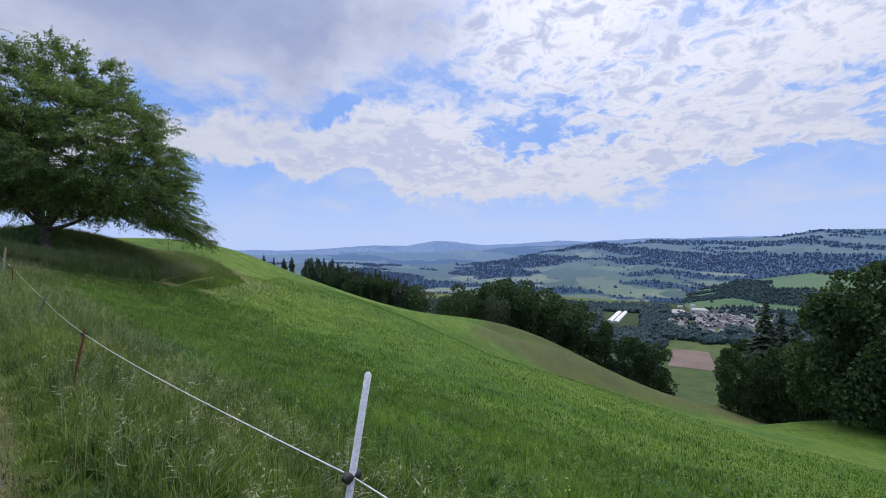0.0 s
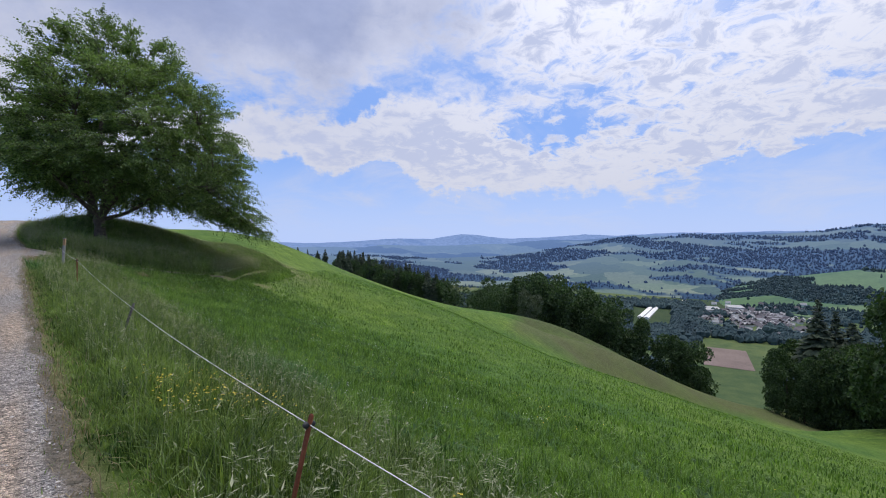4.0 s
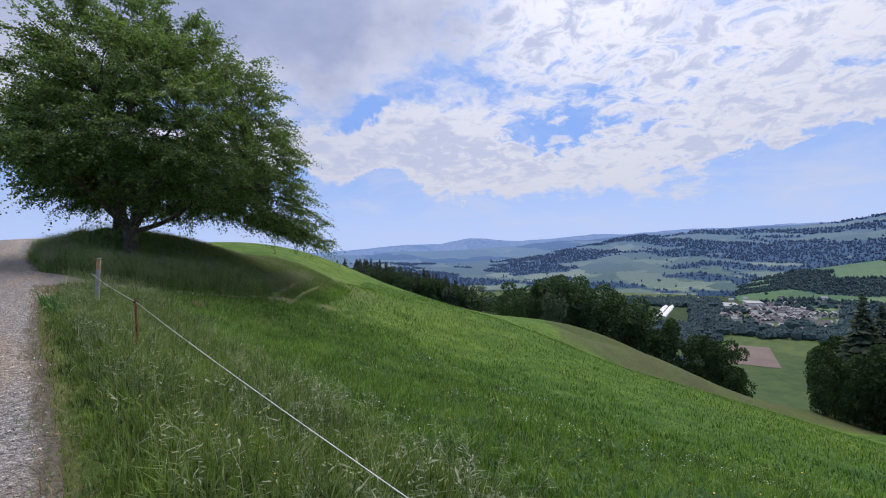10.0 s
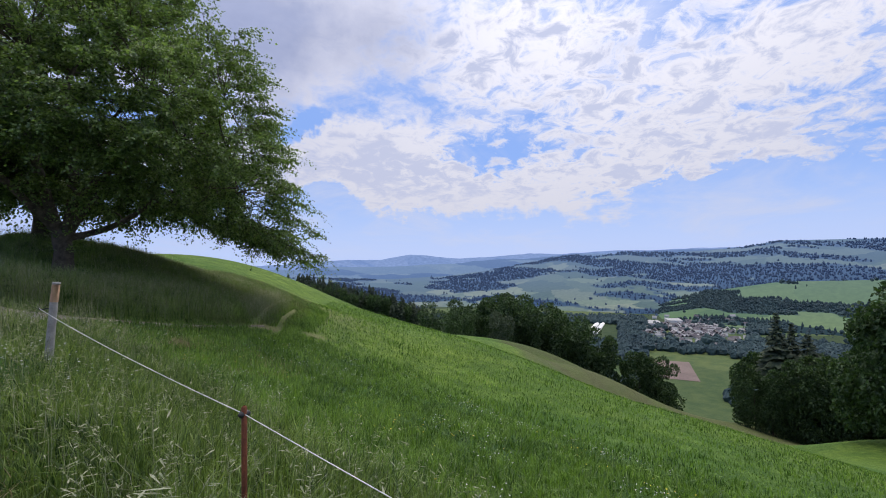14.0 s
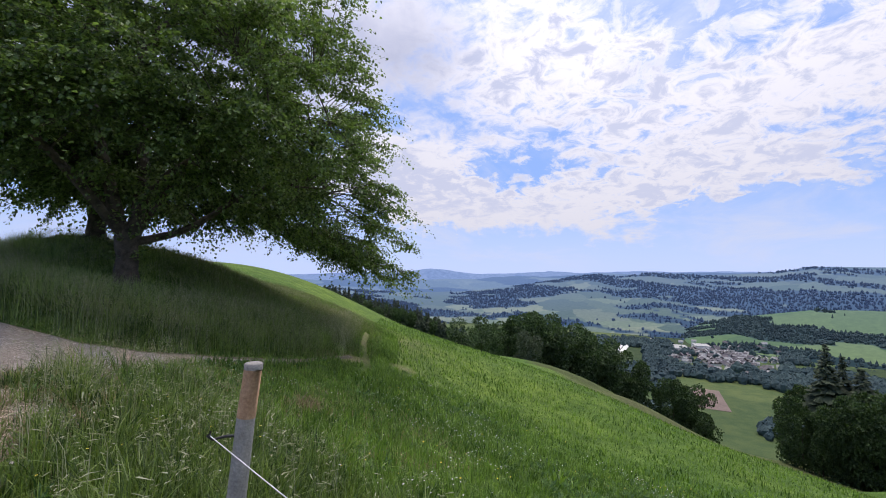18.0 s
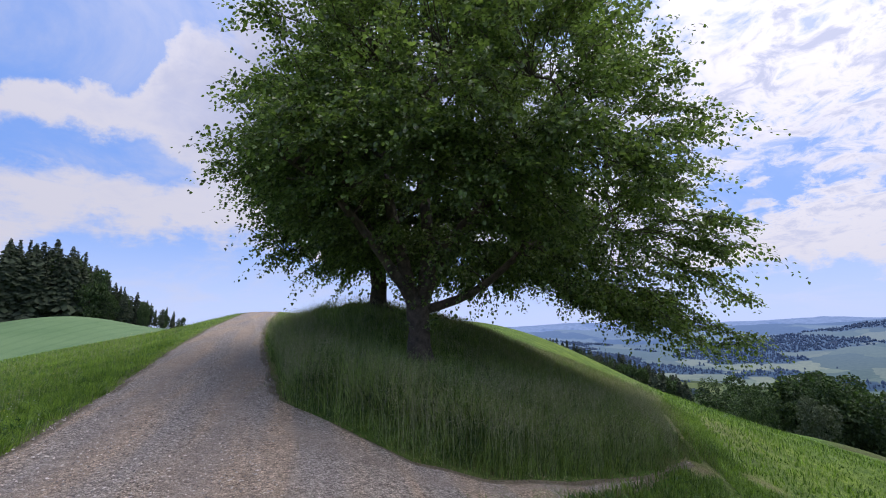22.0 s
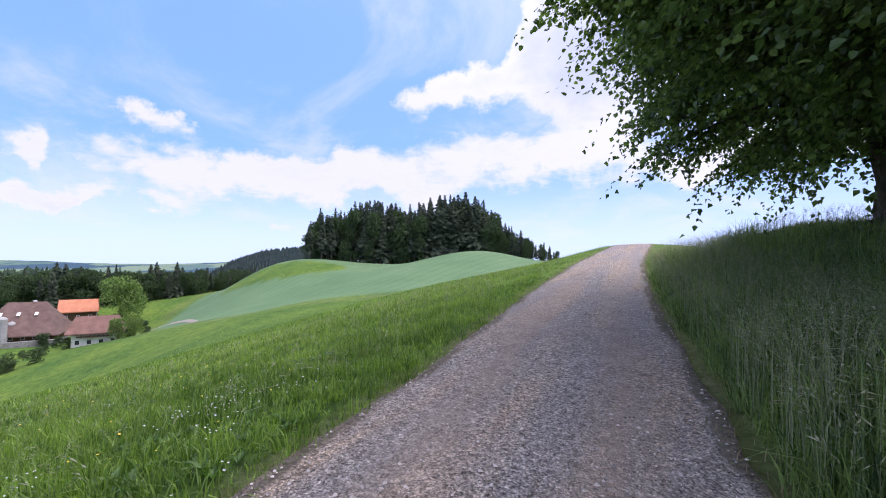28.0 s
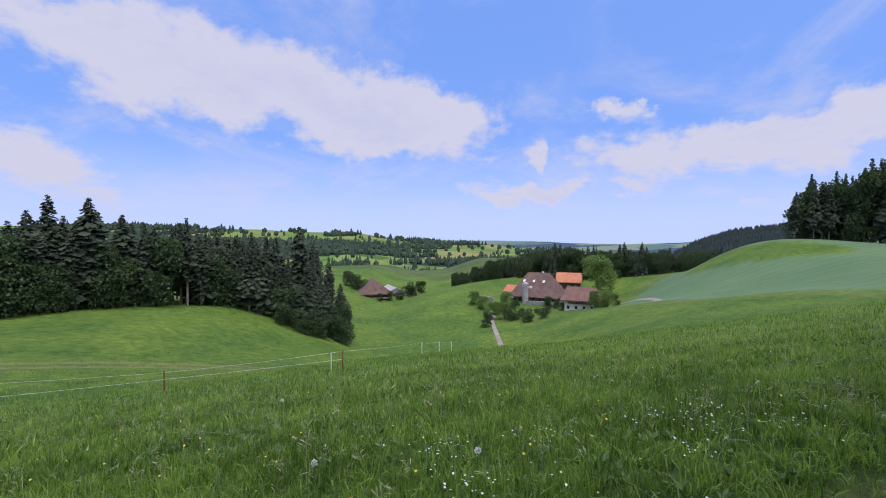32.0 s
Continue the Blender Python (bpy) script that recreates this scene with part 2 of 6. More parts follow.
def height(x, y):
    x, y = np.asarray(x, float), np.asarray(y, float)
    xr = path_right(y)
    d = softplus(x - xr - 0.2, 0.4)                 # distance to the right of the track
    e = softplus(xr - PATH_W - 0.3 - x, 0.4)        # distance to its left
    ye = y + (turned(x, y, 5.7)[1] - y) * step(0.5, 10, e)   # the left side is turned a little
    zp = path_z(ye)
    w = step(20, 52, y - 0.25 * np.minimum(d, 100))
    steep = 0.35 * d - 0.00015 * np.minimum(d, 300) ** 2
    gentle = 0.12 * d + 0.00095 * d * d
    drop = (1 - w) * steep + w * gentle
    drop = drop / (1 + (drop / 150) ** 4) ** 0.25
    fall = 0.25 * e - 0.03 * e * step(10, 35, ye) + 0.00015 * e * e + 0.008 * softplus(e - 46, 4) ** 2 * step(5, 40, ye)
    fall = fall / (1 + (fall / 27) ** 6) ** (1 / 6)
    fall = fall * (1 - 0.45 * step(40, 90, ye)) * (1 - 0.3 * step(20, -20, ye))
    z = zp - drop - fall
    # the bank on which the two trees stand
    side = np.where(x > 2.6, 9.0, 3.8)
    z = z + 1.75 * np.exp(-0.5 * (((x - 2.6) / side) ** 2 + ((y - 46.5) / 5.2) ** 2)) * step(0, 3.4, d) + 0.35 * bump(x, y, 6.2, 41.5, 2.4, 2.6)
    inner = y - bank_foot(x)
    z = z + 0.4 * step(0, 1.1, inner) * step(0, 0.9, d) * step(12, 5, x) * step(62, 50, y)
    # the knoll of the far meadow and the gully beside it
    z = z + 3.0 * bump(x, y, 24, 71, 10, 12) - 3.2 * bump(x, y, 66, 80, 22, 20) + 3.4 * bump(x, y, 150, 105, 50, 9, -14) - 3.0 * bump(x, y, 140, 84, 50, 10, -14) - 7 * bump(x, y, 170, 35, 60, 16, -8) + 8.5 * bump(x, y, 166, -4, 22, 28)
    slope_ = sum(a * bump(x, y, u, v, 15, 15) for u, v, a in SWELLS) + sum(a * bump(x, y, u, v, 26, 22) for u, v, a in FAR_SWELLS)
    z = z + (slope_ - 1.7 * bump(x, y, 24, 56, 9, 9) + 1.5 * bump(x, y, 33, 44, 10, 10)) * step(14, 26, x)
    # the near crest of the left field, and the saddles of the crop hill
    z = z - 0.75 * bump(x, y, -15, 85, 17, 14) * step(0, 6, e) - 3.4 * bump(x, y, -98, 172, 22, 26) - 7.5 * bump(x, y, -30, 182, 26, 45)
    z = z + sum(a * bump(x, y, u, v, 17, 17) for u, v, a in CROP_SWELLS)
    # left: wood edge, farm hill, field hill
    px_, py_ = x, y
    x, y = turned(x, y, 5.7)
    z = z + 7.0 * bump(x, y, -100, -45, 34, 34)
    z = z - 13.0 * bump(x, y, -165, 92, 42, 30) + 9.0 * bump(x, y, -215, 50, 45, 18)
    z = z - 12.0 * bump(x, y, -300, 120, 75, 75)
    z = z + 12.5 * bump(x, y, -110, 180, 58, 50) + 4.5 * bump(x, y, -127, 146, 26, 22) - 4.5 * bump(x, y, -58, 92, 18, 32)
    x, y = px_, py_
    # the far country
    r = np.hypot(x, y - 20)
    az = np.degrees(np.arctan2(-x, y - 20))         # to the left of +y
    far = step(350, 900, r)
    right = step(60, 0, az) * step(-175, -120, az)
    floor = -148 * right - 62 * (1 - right)
    hills = (fbm(x / 900 + 3, y / 900 + 9, 5) - 0.28) * 150
    country = floor + hills * 0.16 * step(500, 1500, r) * step(2600, 1500, r)
    return z * (1 - far) + country * far

# ---- materials ----
def nodes_of(name):
    m = bpy.data.materials.new(name)
    m.use_nodes = True
    nt = m.node_tree
    return m, nt.nodes, nt.links, nt.nodes["Principled BSDF"]


def ramp(nodes, stops):
    r = nodes.new("ShaderNodeValToRGB")
    el = r.color_ramp.elements
    el[0].position, el[0].color = stops[0][0], (*stops[0][1], 1)
    el[1].position, el[1].color = stops[-1][0], (*stops[-1][1], 1)
    for p, c in stops[1:-1]:
        n = el.new(p)
        n.color = (*c, 1)
    return r


def noise_node(nodes, links, scale, detail=5.0, rough=0.6, coord="Object"):
    tc = nodes.new("ShaderNodeTexCoord")
    n = nodes.new("ShaderNodeTexNoise")
    n.inputs["Scale"].default_value, n.inputs["Detail"].default_value, n.inputs["Roughness"].default_value = scale, detail, rough
    links.new(tc.outputs[coord], n.inputs["Vector"])
    return n


def mix_rgb(nodes, links, fac, a, b, kind="MIX"):
    m = nodes.new("ShaderNodeMix")
    m.data_type, m.blend_type = "RGBA", kind
    for sock, v in ((m.inputs[0], fac), (m.inputs[6], a), (m.inputs[7], b)):
        if isinstance(v, bpy.types.NodeSocket):
            links.new(v, sock)
        elif isinstance(v, (int, float)):
            sock.default_value = v
        else:
            sock.default_value = (*v, 1)
    return m.outputs[2]


def math_node(nodes, links, op, a, b=0.0, c=0.0):
    m = nodes.new("ShaderNodeMath")
    m.operation = op
    for sock, v in zip(m.inputs, (a, b, c)):
        if isinstance(v, bpy.types.NodeSocket):
            links.new(v, sock)
        else:
            sock.default_value = v
    return m.outputs[0]


def rough_mat(name, c1, c2, scale=8.0, fine=60.0, roughness=0.85, metal=0.0, relief=0.3, depth=0.01):
    """Two-scale varied surface: patches from c1 to c2, a finer grain over them, and relief."""
    m, n, l, b = nodes_of(name)
    big, small = noise_node(n, l, scale, 4), noise_node(n, l, fine, 3)
    r = ramp(n, [(0.3, c1), (0.7, c2)])
    l.new(big.outputs[0], r.inputs[0])
    grain = ramp(n, [(0.25, (0.72, 0.72, 0.72)), (0.75, (1.2, 1.2, 1.2))])
    l.new(small.outputs[0], grain.inputs[0])
    l.new(mix_rgb(n, l, 1.0, r.outputs[0], grain.outputs[0], "MULTIPLY"), b.inputs["Base Color"])
    b.inputs["Roughness"].default_value, b.inputs["Metallic"].default_value = roughness, metal
    bp = n.new("ShaderNodeBump")
    bp.inputs["Strength"].default_value, bp.inputs["Distance"].default_value = relief, depth
    l.new(small.outputs[0], bp.inputs["Height"])
    l.new(bp.outputs[0], b.inputs["Normal"])
    return m


def leaf_mat(name, dark, light, glow, share=0.35, roughness=0.6, patch=0.0):
    """Thin green blades or leaves: each island has its own tone, and light shines through."""
    m, n, l, b = nodes_of(name)
    geo = n.new("ShaderNodeNewGeometry")
    r = ramp(n, [(0.0, dark), (1.0, light)])
    if patch:
        big = noise_node(n, l, patch, 3)
        tuft = noise_node(n, l, patch * 7.0, 3)
        f = math_node(n, l, "MULTIPLY_ADD", geo.outputs["Random Per Island"], 0.55, math_node(n, l, "MULTIPLY_ADD", big.outputs[0], 1.1, -0.5))
        f = math_node(n, l, "ADD", f, math_node(n, l, "MULTIPLY_ADD", tuft.outputs[0], 1.3, -0.62))
        l.new(f, r.inputs[0])
    else:
        l.new(geo.outputs["Random Per Island"], r.inputs[0])
    l.new(r.outputs[0], b.inputs["Base Color"])
    b.inputs["Roughness"].default_value = roughness
    b.inputs["Specular IOR Level"].default_value = 0.45
    tr = n.new("ShaderNodeBsdfTranslucent")
    l.new(mix_rgb(n, l, 1.0, r.outputs[0], glow, "MULTIPLY"), tr.inputs["Color"])
    ms = n.new("ShaderNodeMixShader")
    ms.inputs[0].default_value = share
    l.new(b.outputs[0], ms.inputs[1])
    l.new(tr.outputs[0], ms.inputs[2])
    l.new(ms.outputs[0], n["Material Output"].inputs["Surface"])
    return m


M_BARK = rough_mat("bark", (0.035, 0.028, 0.022), (0.13, 0.105, 0.08), 5.0, 26.0, 0.95, 0, 0.9, 0.05)
M_TWIG = rough_mat("twig_bark", (0.05, 0.042, 0.033), (0.11, 0.095, 0.07), 5.0, 30.0, 0.95)
M_LEAF = leaf_mat("lime_leaf", (0.036, 0.066, 0.022), (0.175, 0.255, 0.09), (1.6, 1.7, 0.75), 0.44, 0.36)
M_MOSS = rough_mat("mossy_earth", (0.05, 0.065, 0.028), (0.13, 0.145, 0.075), 4.0, 30.0, 0.95, 0, 0.8, 0.05)
M_LEAF_DARK = leaf_mat("wood_leaf", (0.016, 0.036, 0.013), (0.075, 0.125, 0.042), (1.3, 1.5, 0.7), 0.25, 0.7)
M_LEAF_LIGHT = leaf_mat("bright_leaf", (0.08, 0.14, 0.03), (0.2, 0.3, 0.08), (1.3, 1.5, 0.7), 0.25, 0.7)
M_NEEDLE = leaf_mat("needles", (0.014, 0.028, 0.016), (0.065, 0.088, 0.045), (1.2, 1.3, 0.8), 0.1, 0.8)
M_GRASS = leaf_mat("meadow_grass", (0.025, 0.065, 0.01), (0.27, 0.4, 0.085), (1.3, 1.5, 0.6), 0.42, 0.45, 0.5)
M_TALL = leaf_mat("tall_grass", (0.024, 0.06, 0.012), (0.33, 0.45, 0.14), (1.3, 1.4, 0.7), 0.42, 0.45, 1.3)
M_FIELD = leaf_mat("field_grass", (0.05, 0.105, 0.015), (0.34, 0.47, 0.1), (1.3, 1.5, 0.6), 0.45, 0.45, 0.5)
M_VERGE = leaf_mat("verge_grass", (0.018, 0.046, 0.008), (0.29, 0.39, 0.1), (1.3, 1.4, 0.7), 0.42, 0.45, 0.8)
M_SEED = leaf_mat("seed_heads", (0.17, 0.2, 0.1), (0.42, 0.44, 0.29), (1.2, 1.15, 0.9), 0.35, 0.8)
M_STRAW = leaf_mat("shoulder_grass", (0.085, 0.125, 0.04), (0.28, 0.3, 0.13), (1.2, 1.2, 0.8), 0.35, 0.7, 0.6)
M_DRY = leaf_mat("dry_grass", (0.2, 0.16, 0.08), (0.34, 0.28, 0.16), (1.1, 1.0, 0.8), 0.25, 0.8)
M_PALEBARK = rough_mat("pale_bark", (0.16, 0.135, 0.11), (0.3, 0.26, 0.22), 2.0, 12.0, 0.95)
M_HERB = leaf_mat("herb_leaf", (0.03, 0.08, 0.018), (0.12, 0.22, 0.05), (1.3, 1.5, 0.7), 0.3, 0.5)
M_YELLOW = leaf_mat("buttercup", (0.6, 0.45, 0.02), (0.8, 0.62, 0.05), (1, 1, 0.6), 0.2, 0.4)
M_WHITE = leaf_mat("white_flower", (0.6, 0.62, 0.6), (0.8, 0.8, 0.78), (1, 1, 1), 0.25, 0.6)
M_WIRE = rough_mat("fence_wire", (0.6, 0.6, 0.58), (0.8, 0.8, 0.78), 20, 200, 0.5)
M_PLASTIC = rough_mat("white_plastic", (0.62, 0.63, 0.64), (0.78, 0.78, 0.78), 12, 90, 0.45, 0, 0.1)
M_RUST = rough_mat("rusty_iron", (0.12, 0.035, 0.016), (0.24, 0.075, 0.03), 14, 120, 0.8, 0.2)
M_WOODPOST = rough_mat("weathered_wood", (0.2, 0.19, 0.17), (0.36, 0.34, 0.31), 6, 70, 0.9, 0, 0.6)
M_STAKE = rough_mat("dark_stake", (0.07, 0.062, 0.055), (0.16, 0.15, 0.135), 8, 70, 0.9, 0, 0.6)
M_TANPOST = rough_mat("tan_wood", (0.34, 0.2, 0.11), (0.5, 0.32, 0.19), 8, 70, 0.85, 0, 0.5)
M_BLACK = rough_mat("black_plastic", (0.012, 0.012, 0.012), (0.03, 0.03, 0.03), 20, 120, 0.5)
M_ROOF = rough_mat("brown_roof_tiles", (0.1, 0.062, 0.052), (0.18, 0.115, 0.095), 0.5, 6, 0.9, 0, 0.5, 0.05)
M_ROOF_RED = rough_mat("red_roof_tiles", (0.14, 0.075, 0.06), (0.22, 0.12, 0.095), 0.5, 6, 0.9, 0, 0.5, 0.05)
M_ROOF_ORANGE = rough_mat("orange_roof_tiles", (0.44, 0.16, 0.085), (0.58, 0.24, 0.13), 0.4, 6, 0.85, 0, 0.4, 0.05)
M_TIMBER = rough_mat("dark_timber", (0.055, 0.03, 0.018), (0.12, 0.07, 0.04), 1.0, 9, 0.85, 0, 0.4, 0.03)
M_PLASTER = rough_mat("white_plaster", (0.68, 0.67, 0.63), (0.8, 0.79, 0.76), 0.6, 9, 0.9, 0, 0.1)
M_CONCRETE = rough_mat("concrete", (0.3, 0.3, 0.29), (0.42, 0.42, 0.41), 0.6, 9, 0.9)
M_GLASS = rough_mat("window_glass", (0.02, 0.025, 0.03), (0.05, 0.055, 0.06), 1, 4, 0.1, 0, 0.0)
M_STONE = rough_mat("rubble_stone", (0.2, 0.19, 0.18), (0.36, 0.35, 0.33), 1.5, 14, 0.95, 0, 0.6, 0.04)


def ground_mat():
    m, n, l, b = nodes_of("meadow")
    at = n.new("ShaderNodeAttribute")
    at.attribute_name = "cover"
    sep = n.new("ShaderNodeSeparateColor")
    l.new(at.outputs["Color"], sep.inputs[0])
    dry, crop, country = sep.outputs[0], sep.outputs[1], sep.outputs[2]
    fine, mid, big = noise_node(n, l, 7.0, 8, 0.75), noise_node(n, l, 0.7, 6, 0.7), noise_node(n, l, 0.06, 5, 0.6)
    g = ramp(n, [(0.34, (0.018, 0.042, 0.008)), (0.5, (0.068, 0.13, 0.02)), (0.68, (0.175, 0.265, 0.05))])
    l.new(math_node(n, l, "MULTIPLY_ADD", fine.outputs[0], 0.6, math_node(n, l, "MULTIPLY", mid.outputs[0], 0.45)), g.inputs[0])
    tone = ramp(n, [(0.36, (0.68, 0.8, 0.74)), (0.64, (1.3, 1.16, 1.0))])
    l.new(big.outputs[0], tone.inputs[0])
    col = mix_rgb(n, l, 1.0, g.outputs[0], tone.outputs[0], "MULTIPLY")
    rough_ = ramp(n, [(0.3, (0.03, 0.042, 0.012)), (0.7, (0.1, 0.118, 0.04))])
    l.new(math_node(n, l, "MULTIPLY_ADD", fine.outputs[0], 0.6, math_node(n, l, "MULTIPLY", mid.outputs[0], 0.4)), rough_.inputs[0])
    col = mix_rgb(n, l, at.outputs["Alpha"], col, rough_.outputs[0])
    d = ramp(n, [(0.3, (0.13, 0.115, 0.05)), (0.7, (0.3, 0.25, 0.15))])
    l.new(fine.outputs[0], d.inputs[0])
    col = mix_rgb(n, l, dry, col, d.outputs[0])
    c = ramp(n, [(0.3, (0.06, 0.13, 0.055)), (0.7, (0.15, 0.235, 0.115))])
    rows_ = n.new("ShaderNodeTexWave")
    rows_.inputs["Scale"].default_value, rows_.inputs["Distortion"].default_value = 0.09, 0.6
    rt = n.new("ShaderNodeTexCoord")
    l.new(rt.outputs["Object"], rows_.inputs["Vector"])
    l.new(math_node(n, l, "MULTIPLY_ADD", math_node(n, l, "POWER", rows_.outputs["Fac"], 6.0), -0.07, math_node(n, l, "MULTIPLY_ADD", big.outputs[0], 0.4, math_node(n, l, "MULTIPLY", fine.outputs[0], 0.65))), c.inputs[0])
    col = mix_rgb(n, l, crop, col, c.outputs[0])
    # the patchwork of fields far off
    tc = n.new("ShaderNodeTexCoord")
    v = n.new("ShaderNodeTexVoronoi")
    v.inputs["Scale"].default_value = 0.006
    l.new(tc.outputs["Object"], v.inputs["Vector"])
    vs = n.new("ShaderNodeSeparateColor")
    l.new(v.outputs["Color"], vs.inputs[0])
    f = ramp(n, [(0.0, (0.035, 0.06, 0.025)), (0.35, (0.055, 0.088, 0.034)), (0.6, (0.078, 0.112, 0.042)), (0.85, (0.115, 0.13, 0.06)), (1.0, (0.13, 0.12, 0.085))])
    f.color_ramp.interpolation = "CONSTANT"
    l.new(vs.outputs[0], f.inputs[0])
    col = mix_rgb(n, l, country, col, mix_rgb(n, l, 0.8, f.outputs[0], tone.outputs[0], "MULTIPLY"))
    l.new(col, b.inputs["Base Color"])
    b.inputs["Roughness"].default_value = 0.9
    b.inputs["Specular IOR Level"].default_value = 0.15
    bp = n.new("ShaderNodeBump")
    bp.inputs["Strength"].default_value, bp.inputs["Distance"].default_value = 0.9, 0.12
    l.new(math_node(n, l, "ADD", fine.outputs[0], mid.outputs[0]), bp.inputs["Height"])
    l.new(bp.outputs[0], b.inputs["Normal"])
    return m


def gravel_mat():
    m, n, l, b = nodes_of("gravel")
    tc = n.new("ShaderNodeTexCoord")
    at = n.new("ShaderNodeAttribute")
    at.attribute_name = "lane"
    sep = n.new("ShaderNodeSeparateColor")
    l.new(at.outputs["Color"], sep.inputs[0])
    wheel, rim = sep.outputs[0], sep.outputs[1]

    def cells(scale):
        v = n.new("ShaderNodeTexVoronoi")
        v.inputs["Scale"].default_value = scale
        l.new(tc.outputs["Object"], v.inputs["Vector"])
        q = n.new("ShaderNodeSeparateColor")
        l.new(v.outputs["Color"], q.inputs[0])
        return v, q
    v1, q1 = cells(74.0)
    v2, q2 = cells(40.0)
    mp = n.new("ShaderNodeMapping")
    mp.inputs["Scale"].default_value = (1.7, 0.16, 1.0)
    l.new(tc.outputs["Object"], mp.inputs["Vector"])
    streak = n.new("ShaderNodeTexNoise")
    streak.inputs["Scale"].default_value, streak.inputs["Detail"].default_value = 1.0, 5.0
    l.new(mp.outputs[0], streak.inputs["Vector"])
    speck, mid, big = noise_node(n, l, 16.0, 4, 0.7), noise_node(n, l, 1.9, 6, 0.7), noise_node(n, l, 0.3, 4)
    st = ramp(n, [(0.05, (0.055, 0.05, 0.046)), (0.4, (0.27, 0.25, 0.228)), (0.66, (0.49, 0.452, 0.414)), (0.9, (0.82, 0.77, 0.71))])
    l.new(math_node(n, l, "MULTIPLY_ADD", q1.outputs[0], 0.55, math_node(n, l, "MULTIPLY_ADD", q2.outputs[0], 0.3, math_node(n, l, "MULTIPLY_ADD", speck.outputs[0], 0.9, -0.38))), st.inputs[0])
    tint = ramp(n, [(0.4, (0.93, 0.93, 0.94)), (0.5, (1.04, 0.98, 0.91)), (0.6, (1.22, 1.05, 0.86))])
    l.new(streak.outputs[0], tint.inputs[0])
    stone = mix_rgb(n, l, 1.0, st.outputs[0], tint.outputs[0], "MULTIPLY")
    earth = ramp(n, [(0.35, (0.3, 0.245, 0.2)), (0.65, (0.47, 0.4, 0.34))])
    l.new(mid.outputs[0], earth.inputs[0])
    k = math_node(n, l, "MULTIPLY_ADD", wheel, 0.55, math_node(n, l, "MULTIPLY_ADD", big.outputs[0], 1.1, -0.5))
    k = math_node(n, l, "MAXIMUM", math_node(n, l, "MINIMUM", math_node(n, l, "MULTIPLY", k, math_node(n, l, "ADD", mid.outputs[0], 0.4)), 0.72), 0.0)
    col = mix_rgb(n, l, k, stone, earth.outputs[0])
    # soil and dead grass work in from the edges
    soil = ramp(n, [(0.3, (0.09, 0.08, 0.055)), (0.6, (0.22, 0.185, 0.135)), (0.8, (0.33, 0.29, 0.21))])
    l.new(speck.outputs[0], soil.inputs[0])
    e = ramp(n, [(0.44, (0.0, 0.0, 0.0)), (0.6, (0.92, 0.92, 0.92))])
    l.new(math_node(n, l, "MULTIPLY_ADD", mid.outputs[0], 0.5, math_node(n, l, "MULTIPLY_ADD", rim, 0.55, math_node(n, l, "MULTIPLY", speck.outputs[0], 0.2))), e.inputs[0])
    e2 = math_node(n, l, "MULTIPLY", e.outputs[0], math_node(n, l, "MINIMUM", math_node(n, l, "MULTIPLY", rim, 3.0), 1.0))
    l.new(mix_rgb(n, l, e2, col, soil.outputs[0]), b.inputs["Base Color"])
    b.inputs["Roughness"].default_value = 0.93
    b.inputs["Specular IOR Level"].default_value = 0.25
    h = math_node(n, l, "ADD", math_node(n, l, "MULTIPLY", v1.outputs["Distance"], -1.0), math_node(n, l, "MULTIPLY", v2.outputs["Distance"], -1.6))
    bp = n.new("ShaderNodeBump")
    bp.inputs["Strength"].default_value, bp.inputs["Distance"].default_value = 1.0, 0.03
    l.new(h, bp.inputs["Height"])
    bp2 = n.new("ShaderNodeBump")
    bp2.inputs["Strength"].default_value, bp2.inputs["Distance"].default_value = 0.6, 0.06
    l.new(mid.outputs[0], bp2.inputs["Height"])
    l.new(bp.outputs[0], bp2.inputs["Normal"])
    l.new(bp2.outputs[0], b.inputs["Normal"])
    return m


M_GROUND, M_GRAVEL = ground_mat(), gravel_mat()

# ---- mesh helpers ----
def mesh_from(name, v, f, material=None, smooth=True):
    me = bpy.data.meshes.new(name)
    v, f = np.asarray(v, np.float32), np.asarray(f, np.int32)
    me.vertices.add(len(v))
    me.vertices.foreach_set("co", v.ravel())
    k = f.shape[1]
    me.loops.add(f.size)
    me.loops.foreach_set("vertex_index", f.ravel())
    me.polygons.add(len(f))
    me.polygons.foreach_set("loop_start", np.arange(0, f.size, k, dtype=np.int32))
    me.polygons.foreach_set("use_smooth", np.full(len(f), smooth))
    me.update(calc_edges=True)
    if material:
        me.materials.append(material)
    return me


def grid_faces(n, m, wrap=False):
    i, j = np.meshgrid(np.arange(n - 1), np.arange(m if wrap else m - 1), indexing="ij")
    a, b = i * m + j, i * m + (j + 1) % m
    return np.stack([a, a + m, b + m, b], -1).reshape(-1, 4)


def ground_at(x, y):
    return float(height(x, y))


def part(name, me, parent, label=""):
    ob = new(name, me)
    ob.parent = parent
    return tagged(ob, label)


def bm_mesh(name, bm, material):
    me = bpy.data.meshes.new(name)
    bm.to_mesh(me)
    bm.free()
    me.materials.append(material)
    return me


